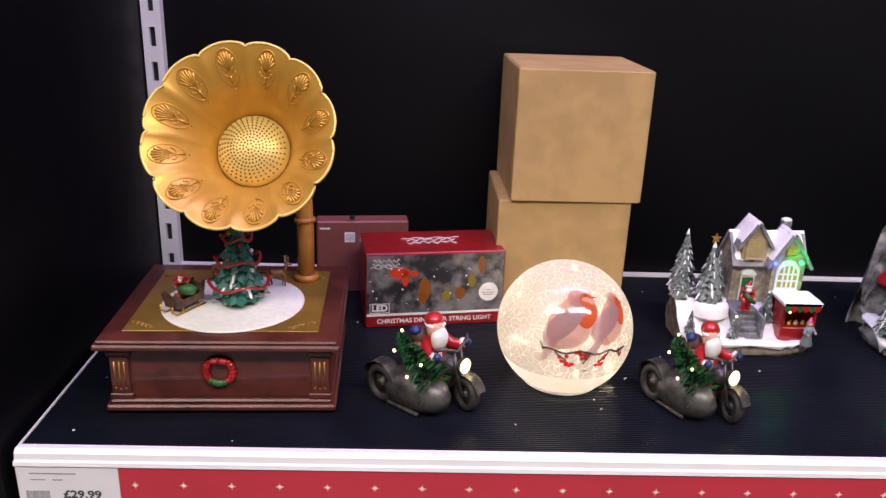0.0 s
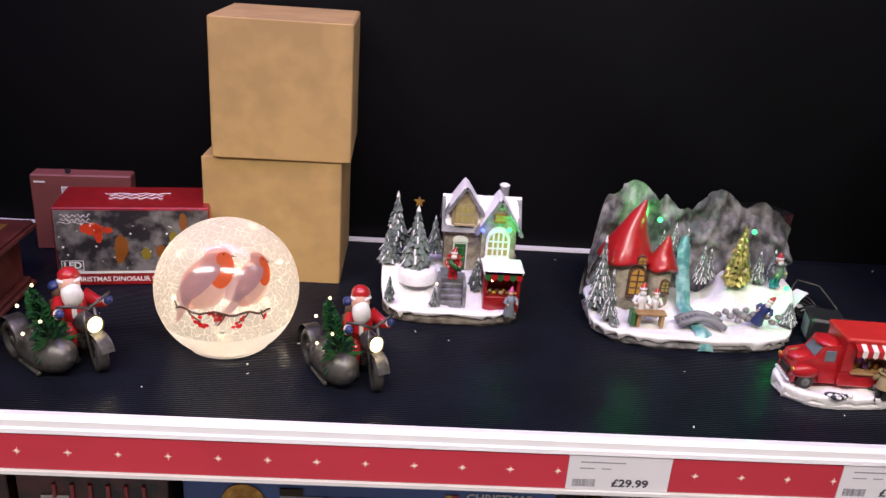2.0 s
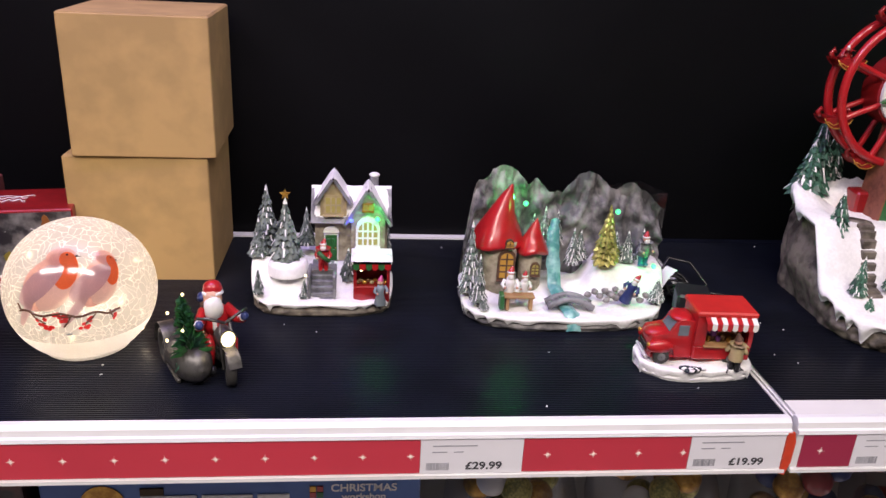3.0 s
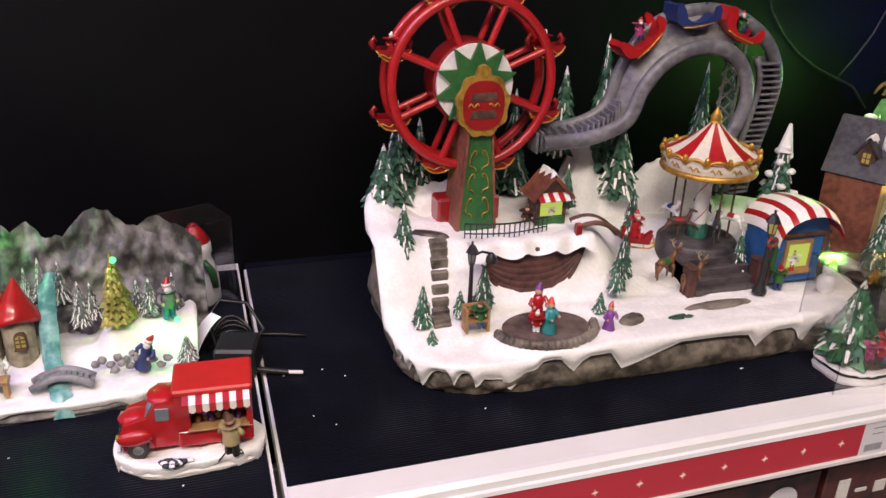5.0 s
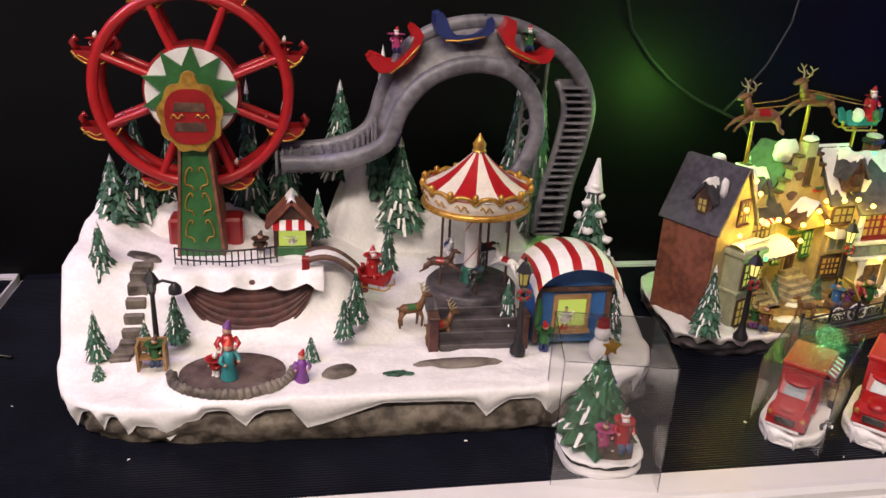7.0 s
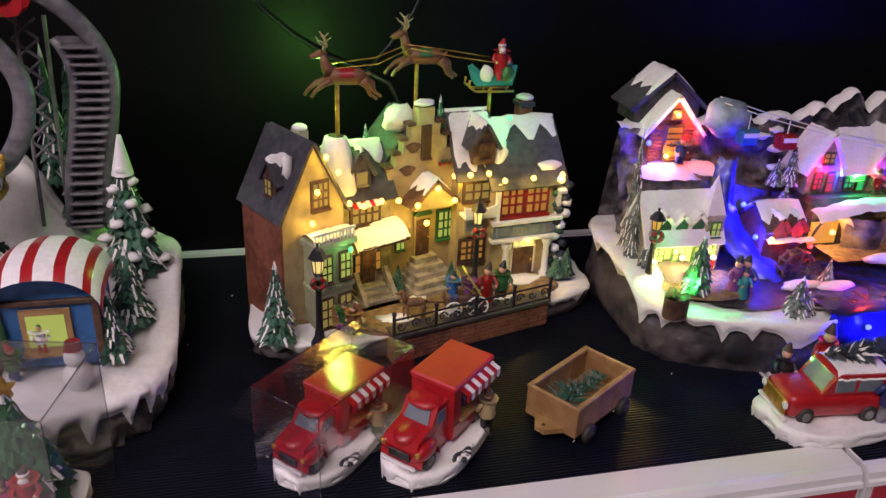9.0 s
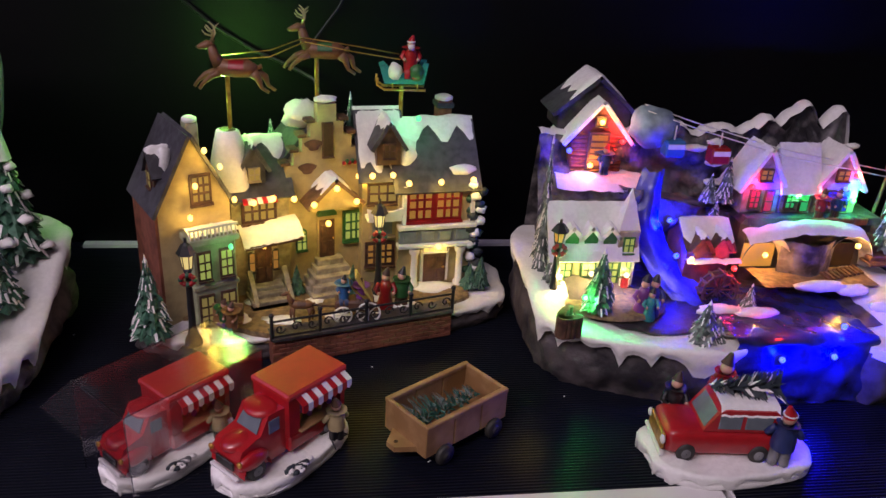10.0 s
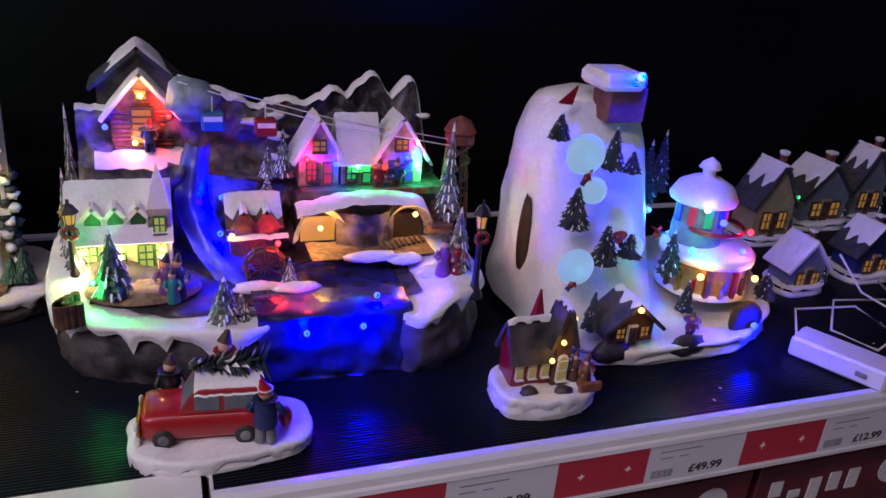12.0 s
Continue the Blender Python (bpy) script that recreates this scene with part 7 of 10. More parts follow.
    near = [(1.69, 1.318), (1.75, 1.321), (1.8, 1.34), (1.818, 1.38), (1.848, 1.413), (1.895, 1.428), (1.94, 1.417), (1.967, 1.38), (1.966, 1.34), (1.948, 1.305), (1.92, 1.285)]

    def smooth(pts, n):
        out = []
        k = len(pts) - 1
        for i in range(n + 1):
            f = min(k - 1e-6, k * i / n)
            j = int(f)
            t = f - j
            p = [pts[max(0, min(k, j + q))] for q in (-1, 0, 1, 2)]
            out.append([0.5 * (2 * p[1][d] + (p[2][d] - p[0][d]) * t + (2 * p[0][d] - 5 * p[1][d] + 4 * p[2][d] - p[3][d]) * t * t + (3 * p[1][d] - p[0][d] - 3 * p[2][d] + p[3][d]) * t ** 3) for d in (0, 1)])
        return out
    F, N = smooth(far, 70), smooth(near, 60)
    for nm, pts, y, th_ in (("far_rail", F, 0.336, 0.0085), ("near_rail", N, 0.304, 0.0095)):
        m = M(TRACK)

        def rib(u, v, pts=pts, y=y, th_=th_):
            q = pts[min(len(pts) - 1, int(round(u * (len(pts) - 1))))]
            q2 = pts[min(len(pts) - 1, int(round(u * (len(pts) - 1))) + 1)]
            q0 = pts[max(0, int(round(u * (len(pts) - 1))) - 1)]
            dx, dz = q2[0] - q0[0], q2[1] - q0[1]
            L = math.hypot(dx, dz) or 1
            a = 2 * math.pi * v
            oy, on_ = math.cos(a) * 0.007, math.sin(a) * th_
            return q[0] - dz / L * on_, y + oy, q[1] + dx / L * on_
        m.grid(rib, len(pts), 11)
        part(nm, m, th, "grey coaster rail")
    m = M(TRACK)

    def bed(u, v):
        a, b = F[int(round(u * 40))], N[int(round(u * 36))]
        return a[0] + (b[0] - a[0]) * v, 0.338 - 0.03 * v, a[1] + (b[1] - a[1]) * v + 0.004 * math.sin(math.pi * v)
    m.grid(bed, 40, 6)
    part("track_bed", m, th, "grey bed between the coaster rails")
    for i in range(0, 71, 1):
        f = i / 70
        a = F[i]
        b = N[min(60, int(f * 60 * 1.0))]
        if i < 15:
            m = M(TRACK)
            m.box(a[0] - 0.0015, a[0] + 0.0015, 0.308, 0.336, a[1] - 0.022, a[1] + 0.004, 0.0006)
            part("sleeper", m, th)
        elif i > 48:
            m = M(TRACK)
            m.box(a[0] - 0.03, a[0], 0.324, 0.34, a[1] - 0.0012, a[1] + 0.0012, 0.0005)
            part("sleeper", m, th)
    m = M(TRACK)
    m.tube([(p[0] - 0.031, 0.33, p[1]) for p in F[48:]], 0.0042, 7)
    m.grid(lambda u, v: (F[48 + int(round(u * 22))][0] - 0.03 * v, 0.341, F[48 + int(round(u * 22))][1]), 23, 3)
    part("inner_guide_rail", m, th)
    m = M(TRACK)
    for k in range(7):
        z0 = Z + 0.19 + 0.019 * k
        for s in (-1, 1):
            m.cyl((1.968 - s * 0.011, 0.345, z0), (1.968 + s * 0.011, 0.345, z0 + 0.019), 0.0016, n=5)
    for s in (-1, 1):
        m.cyl((1.968 + s * 0.012, 0.345, Z + 0.12), (1.975 + s * 0.012, 0.345, Z + 0.325), 0.0022, n=6)
    part("lattice_tower", m, th, "grey lattice support")
    for x, z, tl, c in ((1.824, 1.428, -42, REDP), (1.884, 1.449, -4, NAVYP), (1.944, 1.434, 26, REDP)):
        m = M(c, Matrix.Translation((x, 0.32, z)) @ pose(0, 0, 0, 0, tl, 0))
        lower = [(-0.03 + 0.06 * i / 12, 0.0 + 0.011 * abs(2 * i / 12 - 1) ** 2.2) for i in range(13)]
        upper = [(0.031, 0.02), (0.028, 0.026), (0.023, 0.024), (0.02, 0.015), (0.012, 0.0095), (0.0, 0.008), (-0.01, 0.009), (-0.016, 0.014), (-0.019, 0.024), (-0.024, 0.032), (-0.031, 0.031), (-0.032, 0.02)]
        for y0, y1 in ((-0.0155, -0.012), (0.012, 0.0155)):
            m.prism(lower + upper, y0, y1)
        m.prism(lower + [(0.029, 0.014), (0.01, 0.006), (-0.012, 0.006), (-0.029, 0.014)], -0.012, 0.012)
        m.prism([(-0.031, 0.012), (-0.026, 0.01), (-0.021, 0.024), (-0.025, 0.031), (-0.031, 0.03)], -0.012, 0.012)
        cr = part("coaster_car", m, th, "open sleigh-shaped coaster car")
        m = M(GOLD, Matrix.Translation((x, 0.32, z)) @ pose(0, 0, 0, 0, tl, 0))
        m.tube([(-0.022, -0.0165, 0.004), (-0.008, -0.0165, 0.003), (0.006, -0.0165, 0.004), (0.02, -0.0165, 0.006)], 0.0011, 5)
        part("gilt_trim", m, cr)
        if c is REDP:
            figure(th, x - (0.012 if x < 1.9 else -0.012), 0.32, z + 0.008, 0.026, GREENP if x > 1.9 else PINKP, NAVYP, REDP, sit=True, beard=True)
    # kiosk
    k = house(th, "kiosk", 1.68, 1.72, 0.287, 0.315, Z + 0.118, Z + 0.158, Z + 0.18, "y", BROWN, BRICK, 0.12, 0.006, "brown ticket kiosk")
    m = M(GREENP)
    m.box(1.6825, 1.7175, 0.284, 0.29, Z + 0.119, Z + 0.13, 0.001)
    part("counter", m, k)
    m = M(W_LIME)
    m.box(1.6855, 1.7145, 0.2862, 0.288, Z + 0.131, Z + 0.152)
    part("lit_opening", m, k, "yellow-green lit opening")
    for q in range(6):
        m = M(WHITEP if q % 2 else REDP)
        m.slab((1.68 + 0.0067 * q, 0.276, Z + 0.152), (1.6867 + 0.0067 * q, 0.276, Z + 0.152), (1.6867 + 0.0067 * q, 0.288, Z + 0.1595), (1.68 + 0.0067 * q, 0.288, Z + 0.1595), 0.0014)
        part("awning_stripe", m, k)
    figure(k, 1.7, 0.2885, Z + 0.126, 0.022, WHITEP, WHITEP, BROWN)
    figure(th, 1.666, 0.282, Z + 0.12, 0.03, BROWN, WHITEP, BROWN, label="penguin figurine")
    # arched bridge and slide
    m = M(BROWN)
    for yy in (0.238, 0.262):
        m.tube([(1.714 + 0.06 * i / 12, yy - 0.012 * i / 12, Z + 0.125 + 0.02 * math.sin(math.pi * i / 12 * 0.8 + 0.4) - 0.016 * i / 12) for i in range(13)], 0.0032, 7)
    m.use(SNOW)
    m.grid(lambda u, v: (1.714 + 0.06 * u, 0.239 + 0.022 * v - 0.012 * u, Z + 0.125 + 0.02 * math.sin(math.pi * u * 0.8 + 0.4) - 0.016 * u), 14, 4)
    m.use(DEEPRED)
    for x, y, zz in ((1.714, 0.238, 0.128), (1.774, 0.226, 0.112)):
        m.box(x - 0.004, x + 0.004, y - 0.004, y + 0.004, Z + zz - 0.01, Z + zz + 0.01, 0.001)
    part("footbridge", m, th, "snowy arched footbridge")
    sleigh(th, 1.783, 0.222, Z + 0.11, 0.032, 150, DEEPRED)
    figure(th, 1.782, 0.224, Z + 0.118, 0.036, REDP, REDP, REDP, beard=True, sit=True, rz=40, label="Santa figurine in his sleigh")
    deer(th, 1.823, 0.212, Z + 0.066, 0.038, 190, GREENP)
    deer(th, 1.85, 0.195, Z + 0.054, 0.038, 190, REDP)
    # carousel
    X, Y = 1.895, 0.258
    m = M(DARKROCK)
    m.lathe([(0.0005, 0.098), (0.046, 0.098), (0.05, 0.094), (0.052, 0.06)], (X, Y, Z), 36)
    cb = part("carousel_base", m, th, "dark stone carousel platform")
    for q in range(4):
        m = M(DARKROCK)
        m.box(X - 0.045, X + 0.04, Y - 0.052 - 0.008 * q, Y - 0.02, Z + 0.05, Z + 0.09 - 0.0105 * q, 0.001)
        part("step", m, cb)
    for s in (-0.052, 0.044):
        m = M(WALLBROWN)
        m.box(X + s - 0.005, X + s + 0.005, Y - 0.078, Y - 0.06, Z + 0.05, Z + 0.088, 0.001)
        m.use(BROWN)
        m.box(X + s - 0.006, X + s + 0.006, Y - 0.079, Y - 0.059, Z + 0.088, Z + 0.0915, 0.001)
        part("step_post", m, cb)
    m = M(TEALFIR)
    m.lathe([(0.013, 0.098), (0.012, 0.112), (0.009, 0.116)], (X, Y, Z), 16)
    m.use(WHITEP)
    m.cyl((X, Y, Z + 0.114), (X, Y, Z + 0.195), 0.009, n=16)
    pl = part("carousel_pole", m, th, "barber-striped centre pole")
    for q in range(2):
        m = M(REDP)
        m.grid(lambda u, v: (X + 0.0094 * math.cos(5.5 * u + math.pi * q + 0.7 * v), Y + 0.0094 * math.sin(5.5 * u + math.pi * q + 0.7 * v), Z + 0.116 + 0.07 * u + 0.012 * v * 0.6), 34, 4)
        part("stripe", m, pl)
    m = M(CREAMW)
    m.lathe([(0.053, 0.189), (0.0555, 0.193), (0.0565, 0.201), (0.0575, 0.209)], (X, Y, Z), 42)
    m.lathe([(0.001, 0.1885), (0.053, 0.189)], (X, Y, Z), 42)
    rm = part("carousel_canopy", m, th, "cream canopy band with gold scallops")
    m = M(GOLD)
    m.tube([(X + 0.0555 * math.cos(a), Y + 0.0555 * math.sin(a), Z + 0.1895) for a in (2 * math.pi * i / 48 for i in range(48))], 0.0038, 8, True)
    for i in range(14):
        a0 = 2 * math.pi * i / 14
        m.tube([(X + 0.058 * math.cos(a0 + t), Y + 0.058 * math.sin(a0 + t), Z + 0.208 + 0.004 * math.sin(t / 0.4488 * math.pi) - (0.003 if t in (0, 0.4488) else 0)) for t in (0, 0.11, 0.224, 0.337, 0.4488)], 0.0022, 6)
        m.ell((X + 0.0585 * math.cos(a0), Y + 0.0585 * math.sin(a0), Z + 0.212), (0.0034, 0.0034, 0.0048), 7, 5)
        m.tube([(X + 0.0575 * math.cos(a0 + 0.1 + 0.03 * k), Y + 0.0575 * math.sin(a0 + 0.1 + 0.03 * k), Z + 0.2 + 0.0028 * math.sin(k * 1.5)) for k in range(9)], 0.0008, 5)
    m.lathe([(0.008, 0.246), (0.006, 0.249), (0.0075, 0.253), (0.003, 0.26), (0.0003, 0.265)], (X, Y, Z), 14)
    part("gilding", m, rm)
    for i in range(14):
        m = M(REDP if i % 2 else CREAMW)
        a0, a1 = 2 * math.pi * i / 14, 2 * math.pi * (i + 1) / 14
        m.grid(lambda u, v: (X + (0.0555 * (1 - v) + 0.003) * math.cos(a0 + (a1 - a0) * u), Y + (0.0555 * (1 - v) + 0.003) * math.sin(a0 + (a1 - a0) * u), Z + 0.207 + 0.041 * v - 0.005 * math.sin(math.pi * v)), 4, 6)
        part("canopy_stripe", m, rm)
    for i in range(5):
        a = 2 * math.pi * i / 5 + 0.9
        hx, hy = X + 0.038 * math.cos(a), Y + 0.038 * math.sin(a)
        deer(th, hx, hy, Z + 0.105, 0.036, i * 72 + 20, NAVYP if i % 2 else DEEPRED, "carousel_horse", "", (BLACKP, WHITEP, BROWN)[i % 3], True, False)
        m = M(BROWN)
        m.cyl((hx, hy, Z + 0.098), (hx, hy, Z + 0.19), 0.0014, n=6)
        part("horse_pole", m, th)
    # blue booth
    w = thing_booth(th)
    lamp_post(th, 1.929, 0.166, Z + 0.056, Z + 0.163, W_YEL, True, 1.0, label="black lamp post with a red bow")
    # trees
    for x, y, z0, z1, r in ((1.507, 0.262, 0.085, 0.172, 0.019), (1.511, 0.194, 0.05, 0.106, 0.011), (1.516, 0.172, 0.032, 0.06, 0.009), (1.505, 0.352, 0.13, 0.215, 0.024), (1.528, 0.375, 0.125, 0.262, 0.023), (1.56, 0.39, 0.12, 0.235, 0.022),
                            (1.65, 0.395, 0.12, 0.29, 0.02), (1.69, 0.395, 0.12, 0.265, 0.022), (1.756, 0.39, 0.17, 0.293, 0.024), (1.803, 0.372, 0.15, 0.335, 0.024), (1.824, 0.352, 0.12, 0.236, 0.028), (1.728, 0.305, 0.13, 0.19, 0.012), (1.803, 0.27, 0.1, 0.17, 0.011), (1.765, 0.215, 0.07, 0.135, 0.013), (1.752, 0.2, 0.06, 0.11, 0.01),
                            (1.585, 0.205, 0.06, 0.118, 0.012), (1.556, 0.2, 0.055, 0.09, 0.008), (1.994, 0.37, 0.1, 0.3, 0.022), (1.968, 0.39, 0.14, 0.292, 0.018), (2.043, 0.3, 0.08, 0.215, 0.026), (1.926, 0.21, 0.055, 0.12, 0.013), (1.718, 0.175, 0.05, 0.08, 0.008), (2.045, 0.24, 0.06, 0.14, 0.02), (2.035, 0.19, 0.055, 0.125, 0.016)):
        fir(th, x, y, Z + z0, Z + z1, r * 1.12, FIR, SNOW, 1.35, 0.34 if x < 2 else 0.5, label="dark green fir with snow tips")
    m = M(SNOW)
    m.cyl((2.043, 0.3, Z + 0.188), (2.044, 0.3, Z + 0.226), 0.0105, 0.002, 9)
    for k in range(16):
        a = 2.4 * k
        f = k / 16
        q = 0.024 * (1 - f) + 0.004
        m.ell((2.043 + q * math.cos(a), 0.3 + q * math.sin(a), Z + 0.1 + 0.1 * f), (0.0085 * (1 - 0.4 * f), 0.0085 * (1 - 0.4 * f), 0.0045), 8, 5, 0.5)
    part("tree_snow", m, th, "heavy snow on a fir")
    def bank(x):
        h = 0.1
        for px, ph, pw in ((1.775, 0.215, 0.032), (1.815, 0.17, 0.05), (1.935, 0.19, 0.035), (1.9, 0.165, 0.06)):
            h = max(h, 0.1 + (ph - 0.1) * math.exp(-((x - px) / pw) ** 2))
        return h
    m = M(SNOW)
    m.grid(lambda u, v: (1.69 + 0.32 * u, 0.33 + 0.042 * min(1, v * 1.25) + 0.008 * nz(u * 12, v * 4), Z + 0.06 + (bank(1.69 + 0.32 * u) - 0.06) * math.sin(math.pi / 2 * min(1, v * 1.25)) - 0.14 * max(0, v - 0.8) + 0.006 * nz(u * 25, v * 9)), 60, 26)
    part("snow_bank", m, th)
    m = M(SNOW)
    m.grid(lambda u, v: (1.508 + 0.18 * u, 0.335 + 0.05 * v + 0.006 * nz(u * 9, v * 4, 2), Z + 0.1 + 0.055 * math.sin(math.pi * min(1, u + 0.04)) ** 0.5 * math.sin(math.pi / 2 * min(1, v * 1.3)) - 0.1 * max(0, v - 0.8) + 0.005 * nz(u * 18, v * 9)), 44, 18)
    part("snow_bank", m, th)
    m = M(FIR)
    rnd = random.Random(6)
    for x, y in ((1.802, 0.14), (1.808, 0.137), (1.698, 0.248), (1.796, 0.138)):
        for q in range(8):
            m.ell((x + rnd.uniform(-0.008, 0.008), y + rnd.uniform(-0.003, 0.003), H(x, y) + 0.002), (0.004, 0.0016, 0.0014), 6, 5, 0.6)
    part("shrub", m, th)
    m = M(SNOW)
    m.ell((2.012, 0.15, Z + 0.066), (0.012, 0.012, 0.014), 12, 9)
    m.ell((2.012, 0.149, Z + 0.085), (0.0085, 0.0085, 0.009), 12, 9)
    m.use(DEEPRED)
    m.cyl((2.012, 0.149, Z + 0.092), (2.012, 0.15, Z + 0.1), 0.0075, 0.006, 12)
    part("snowman", m, th, "small white snowman")
    led(1.738, 0.3, Z + 0.245, 0.006, (0.3, 0.3, 1))


def thing_booth(th):
    X0, X1, Y0, Y1, z0 = 1.948, 2.03, 0.182, 0.232, Z + 0.058
    m = M(BLUEP)
    arc = [(X0 + (X1 - X0) * (0.5 + 0.5 * math.cos(a)), z0 + 0.066 + 0.024 * math.sin(a)) for a in (math.pi * i / 14 for i in range(15))]
    m.prism([(X0, z0), (X1, z0)] + arc, Y0, Y1)
    b = part("booth", m, th, "blue booth with a lit serving window")
    m = M(BROWN)
    m.box(X0 - 0.002, X1 + 0.002, Y0 - 0.004, Y0 + 0.001, z0 + 0.06, z0 + 0.065, 0.001)
    for x in (X0, X1 - 0.006):
        m.box(x, x + 0.006, Y0 - 0.003, Y0 + 0.001, z0, z0 + 0.06, 0.0006)
    part("booth_trim", m, b)
    window(b, (X0 + X1) / 2 - 0.002, Y0 - 0.001, z0 + 0.036, 0.03, 0.03, W_LIME, WOOD, nx=1, ny=1, name="serving_window", d=0.004)
    figure(b, (X0 + X1) / 2 - 0.008, Y0 - 0.002, z0 + 0.016, 0.03, WHITEP, REDP, GREENP, label="vendor figurine")
    figure(th, 1.958, 0.17, Z + 0.055, 0.034, GREENP, NAVYP, REDP, rz=150, label="customer elf figurine")
    n = 12
    for i in range(n):
        m = M(REDP if i % 2 else SNOW)
        u0, u1 = (i + (0.12 if i % 2 else -0.12 if i else 0)) / n, (i + 1 + (-0.12 if i % 2 else 0.12)) / n

        def roof(u, v, u0=u0, u1=u1):
            a = math.pi * (1 - (u0 + (u1 - u0) * u))
            return X0 - 0.006 + (X1 - X0 + 0.012) * (0.5 + 0.5 * math.cos(a)), Y0 - 0.02 + 0.075 * v, z0 + 0.062 + 0.036 * math.sin(a) ** 0.9 + 0.006 * math.sin(math.pi * v) - 0.006 * (v < 0.01)
        m.grid(roof, 5, 8)
        part("roof_stripe", m, b)
    m = M(GREENP)
    m.ell((X0 + 0.004, Y0 - 0.004, z0 + 0.035), (0.004, 0.003, 0.018), 8, 6, 0.3)
    part("garland", m, b)
    return b


funfair()

# glittery tree in its clear box, on the shelf's front edge
clear_box(1.985, 0.06, 0.096, 0.094, 0.128, -12, "clear plastic box around a small glittery tree ornament")
th = thing("tree_santa_ornament", (1.987, 0.062, Z), 0, "glittery green tree ornament with a Santa on a snowy base", "ornament")
terrain(th, 1.987, 0.062, sup(0.04, 0.036, 2.6), lambda x, y: Z + 0.016, SNOW, drip=0.005, drips=9, n=56, rings=8, seed=3, wob=0.02)
fir(th, 1.982, 0.068, Z + 0.014, Z + 0.112, 0.036, GLITTER, SNOW, 1.7, 0.12, label="glittery green crown")
m = M(GOLD)
m.prism([(1.985 + (0.009 if i % 2 == 0 else 0.004) * math.sin(math.pi * i / 5), Z + 0.118 + (0.009 if i % 2 == 0 else 0.004) * math.cos(math.pi * i / 5)) for i in range(10)], 0.06, 0.064)
part("tree_star", m, th, "gold star")
figure(th, 1.995, 0.034, Z + 0.03, 0.04, REDP, JEANS, BROWN, beard=True, sit=True, label="Santa figurine with children")
m = M(BROWN)
m.box(1.975, 2.008, 0.034, 0.046, Z + 0.014, Z + 0.036, 0.001)
part("bench", m, th)
figure(th, 1.979, 0.036, Z + 0.028, 0.03, PINKP, BROWN, BROWN, sit=True)


def village():
    th = thing("light_up_village_street", (2.345, 0.31, Z), 0, "lit village street ornament with amber lights and flying reindeer", "ornament", "light-up village ornaments")

    def hf(x, y):
        return Z + 0.027 + 0.004 * nz(x * 30, y * 30)
    def street_edge(t):
        x, y = sup(0.196, 0.1, 3.6)(t)
        return x, y + (0.22 * x + 0.012) * min(1, abs(y) / 0.1) * (y < 0)
    terrain(th, 2.35, 0.338, street_edge, hf, DARKROCK, drip=0.018, drips=24, n=120, rings=16, seed=21)
    m = M(PLAZA)
    m.plate([(2.2, 0.27), (2.285, 0.236), (2.46, 0.282), (2.5, 0.31), (2.5, 0.34), (2.2, 0.345)], Z + 0.02, Z + 0.0315)
    part("plaza", m, th, "amber-lit cobbled street")
    rnd = random.Random(1)
    for x, y, r in ((2.30, 0.262, 0.018), (2.25, 0.265, 0.02), (2.355, 0.268, 0.015), (2.42, 0.29, 0.02), (2.46, 0.33, 0.025), (2.33, 0.3, 0.012), (2.39, 0.305, 0.015), (2.27, 0.3, 0.012)):
        m = M(SNOW)
        m.ell((x, y, Z + 0.0315), (r, r * 0.6, 0.0026), 14, 5, 0.5)
        part("snow_patch", m, th)
    # brick embankment with an iron fence
    A, B = Vector((2.291, 0.224, 0)), Vector((2.476, 0.277, 0))
    d = (B - A).normalized()
    nr = Vector((d.y, -d.x, 0))
    m = M(BRICK)
    m.slab(A + Vector((0, 0, Z)), B + Vector((0, 0, Z)), B + Vector((0, 0, Z + 0.03)), A + Vector((0, 0, Z + 0.03)), -0.03)
    w = part("embankment", m, th, "red brick embankment wall")
    for r_ in range(6):
        for c in range(15):
            L = 0.0128
            q = c * L + (L / 2 if r_ % 2 else 0)
            if q + L > 0.193:
                continue
            m = M(BRICK, Matrix.Translation(A + d * (q + L / 2) + Vector((0, 0, Z + 0.003 + 0.0049 * r_))) @ pose(0, 0, 0, 0, 0, math.degrees(math.atan2(d.y, d.x))))
            m.box(-L / 2 + 0.0005, L / 2 - 0.0005, -0.0012, 0.002, -0.0021, 0.0021, 0.0004)
            part("brick", m, w)
    m = M(DARKROCK)
    m.slab(A + nr * 0.004 + Vector((0, 0, Z + 0.03)), B + nr * 0.004 + Vector((0, 0, Z + 0.03)), B - nr * 0.02 + Vector((0, 0, Z + 0.03)), A - nr * 0.02 + Vector((0, 0, Z + 0.03)), 0.003)
    part("coping", m, w)
    m = M(BLACKP)
    for zz in (0.034, 0.051):
        m.cyl(A + Vector((0, 0, Z + zz)), B + Vector((0, 0, Z + zz)), 0.0012, n=6)
    f = part("iron_fence", m, th, "black scrolled iron fence")
    for k in range(5):
        p = A + (B - A) * k / 4
        m = M(BLACKP)
        m.cyl(p + Vector((0, 0, Z + 0.03)), p + Vector((0, 0, Z + 0.056)), 0.0019, n=7)
        m.ell(p + Vector((0, 0, Z + 0.058)), 0.0027, 7, 5)
        part("fence_post", m, f)
    for k in range(12):
        p = A + (B - A) * (k + 0.5) / 12
        m = M(BLACKP)
        m.tube([p + d * (0.0058 - 0.0006 * i) * math.cos(0.75 * i) + Vector((0, 0, Z + 0.0425 + (0.0058 - 0.0005 * i) * math.sin(0.75 * i) * (1 if k % 2 else -1))) for i in range(11)], 0.0009, 5)
        part("scroll", m, f)
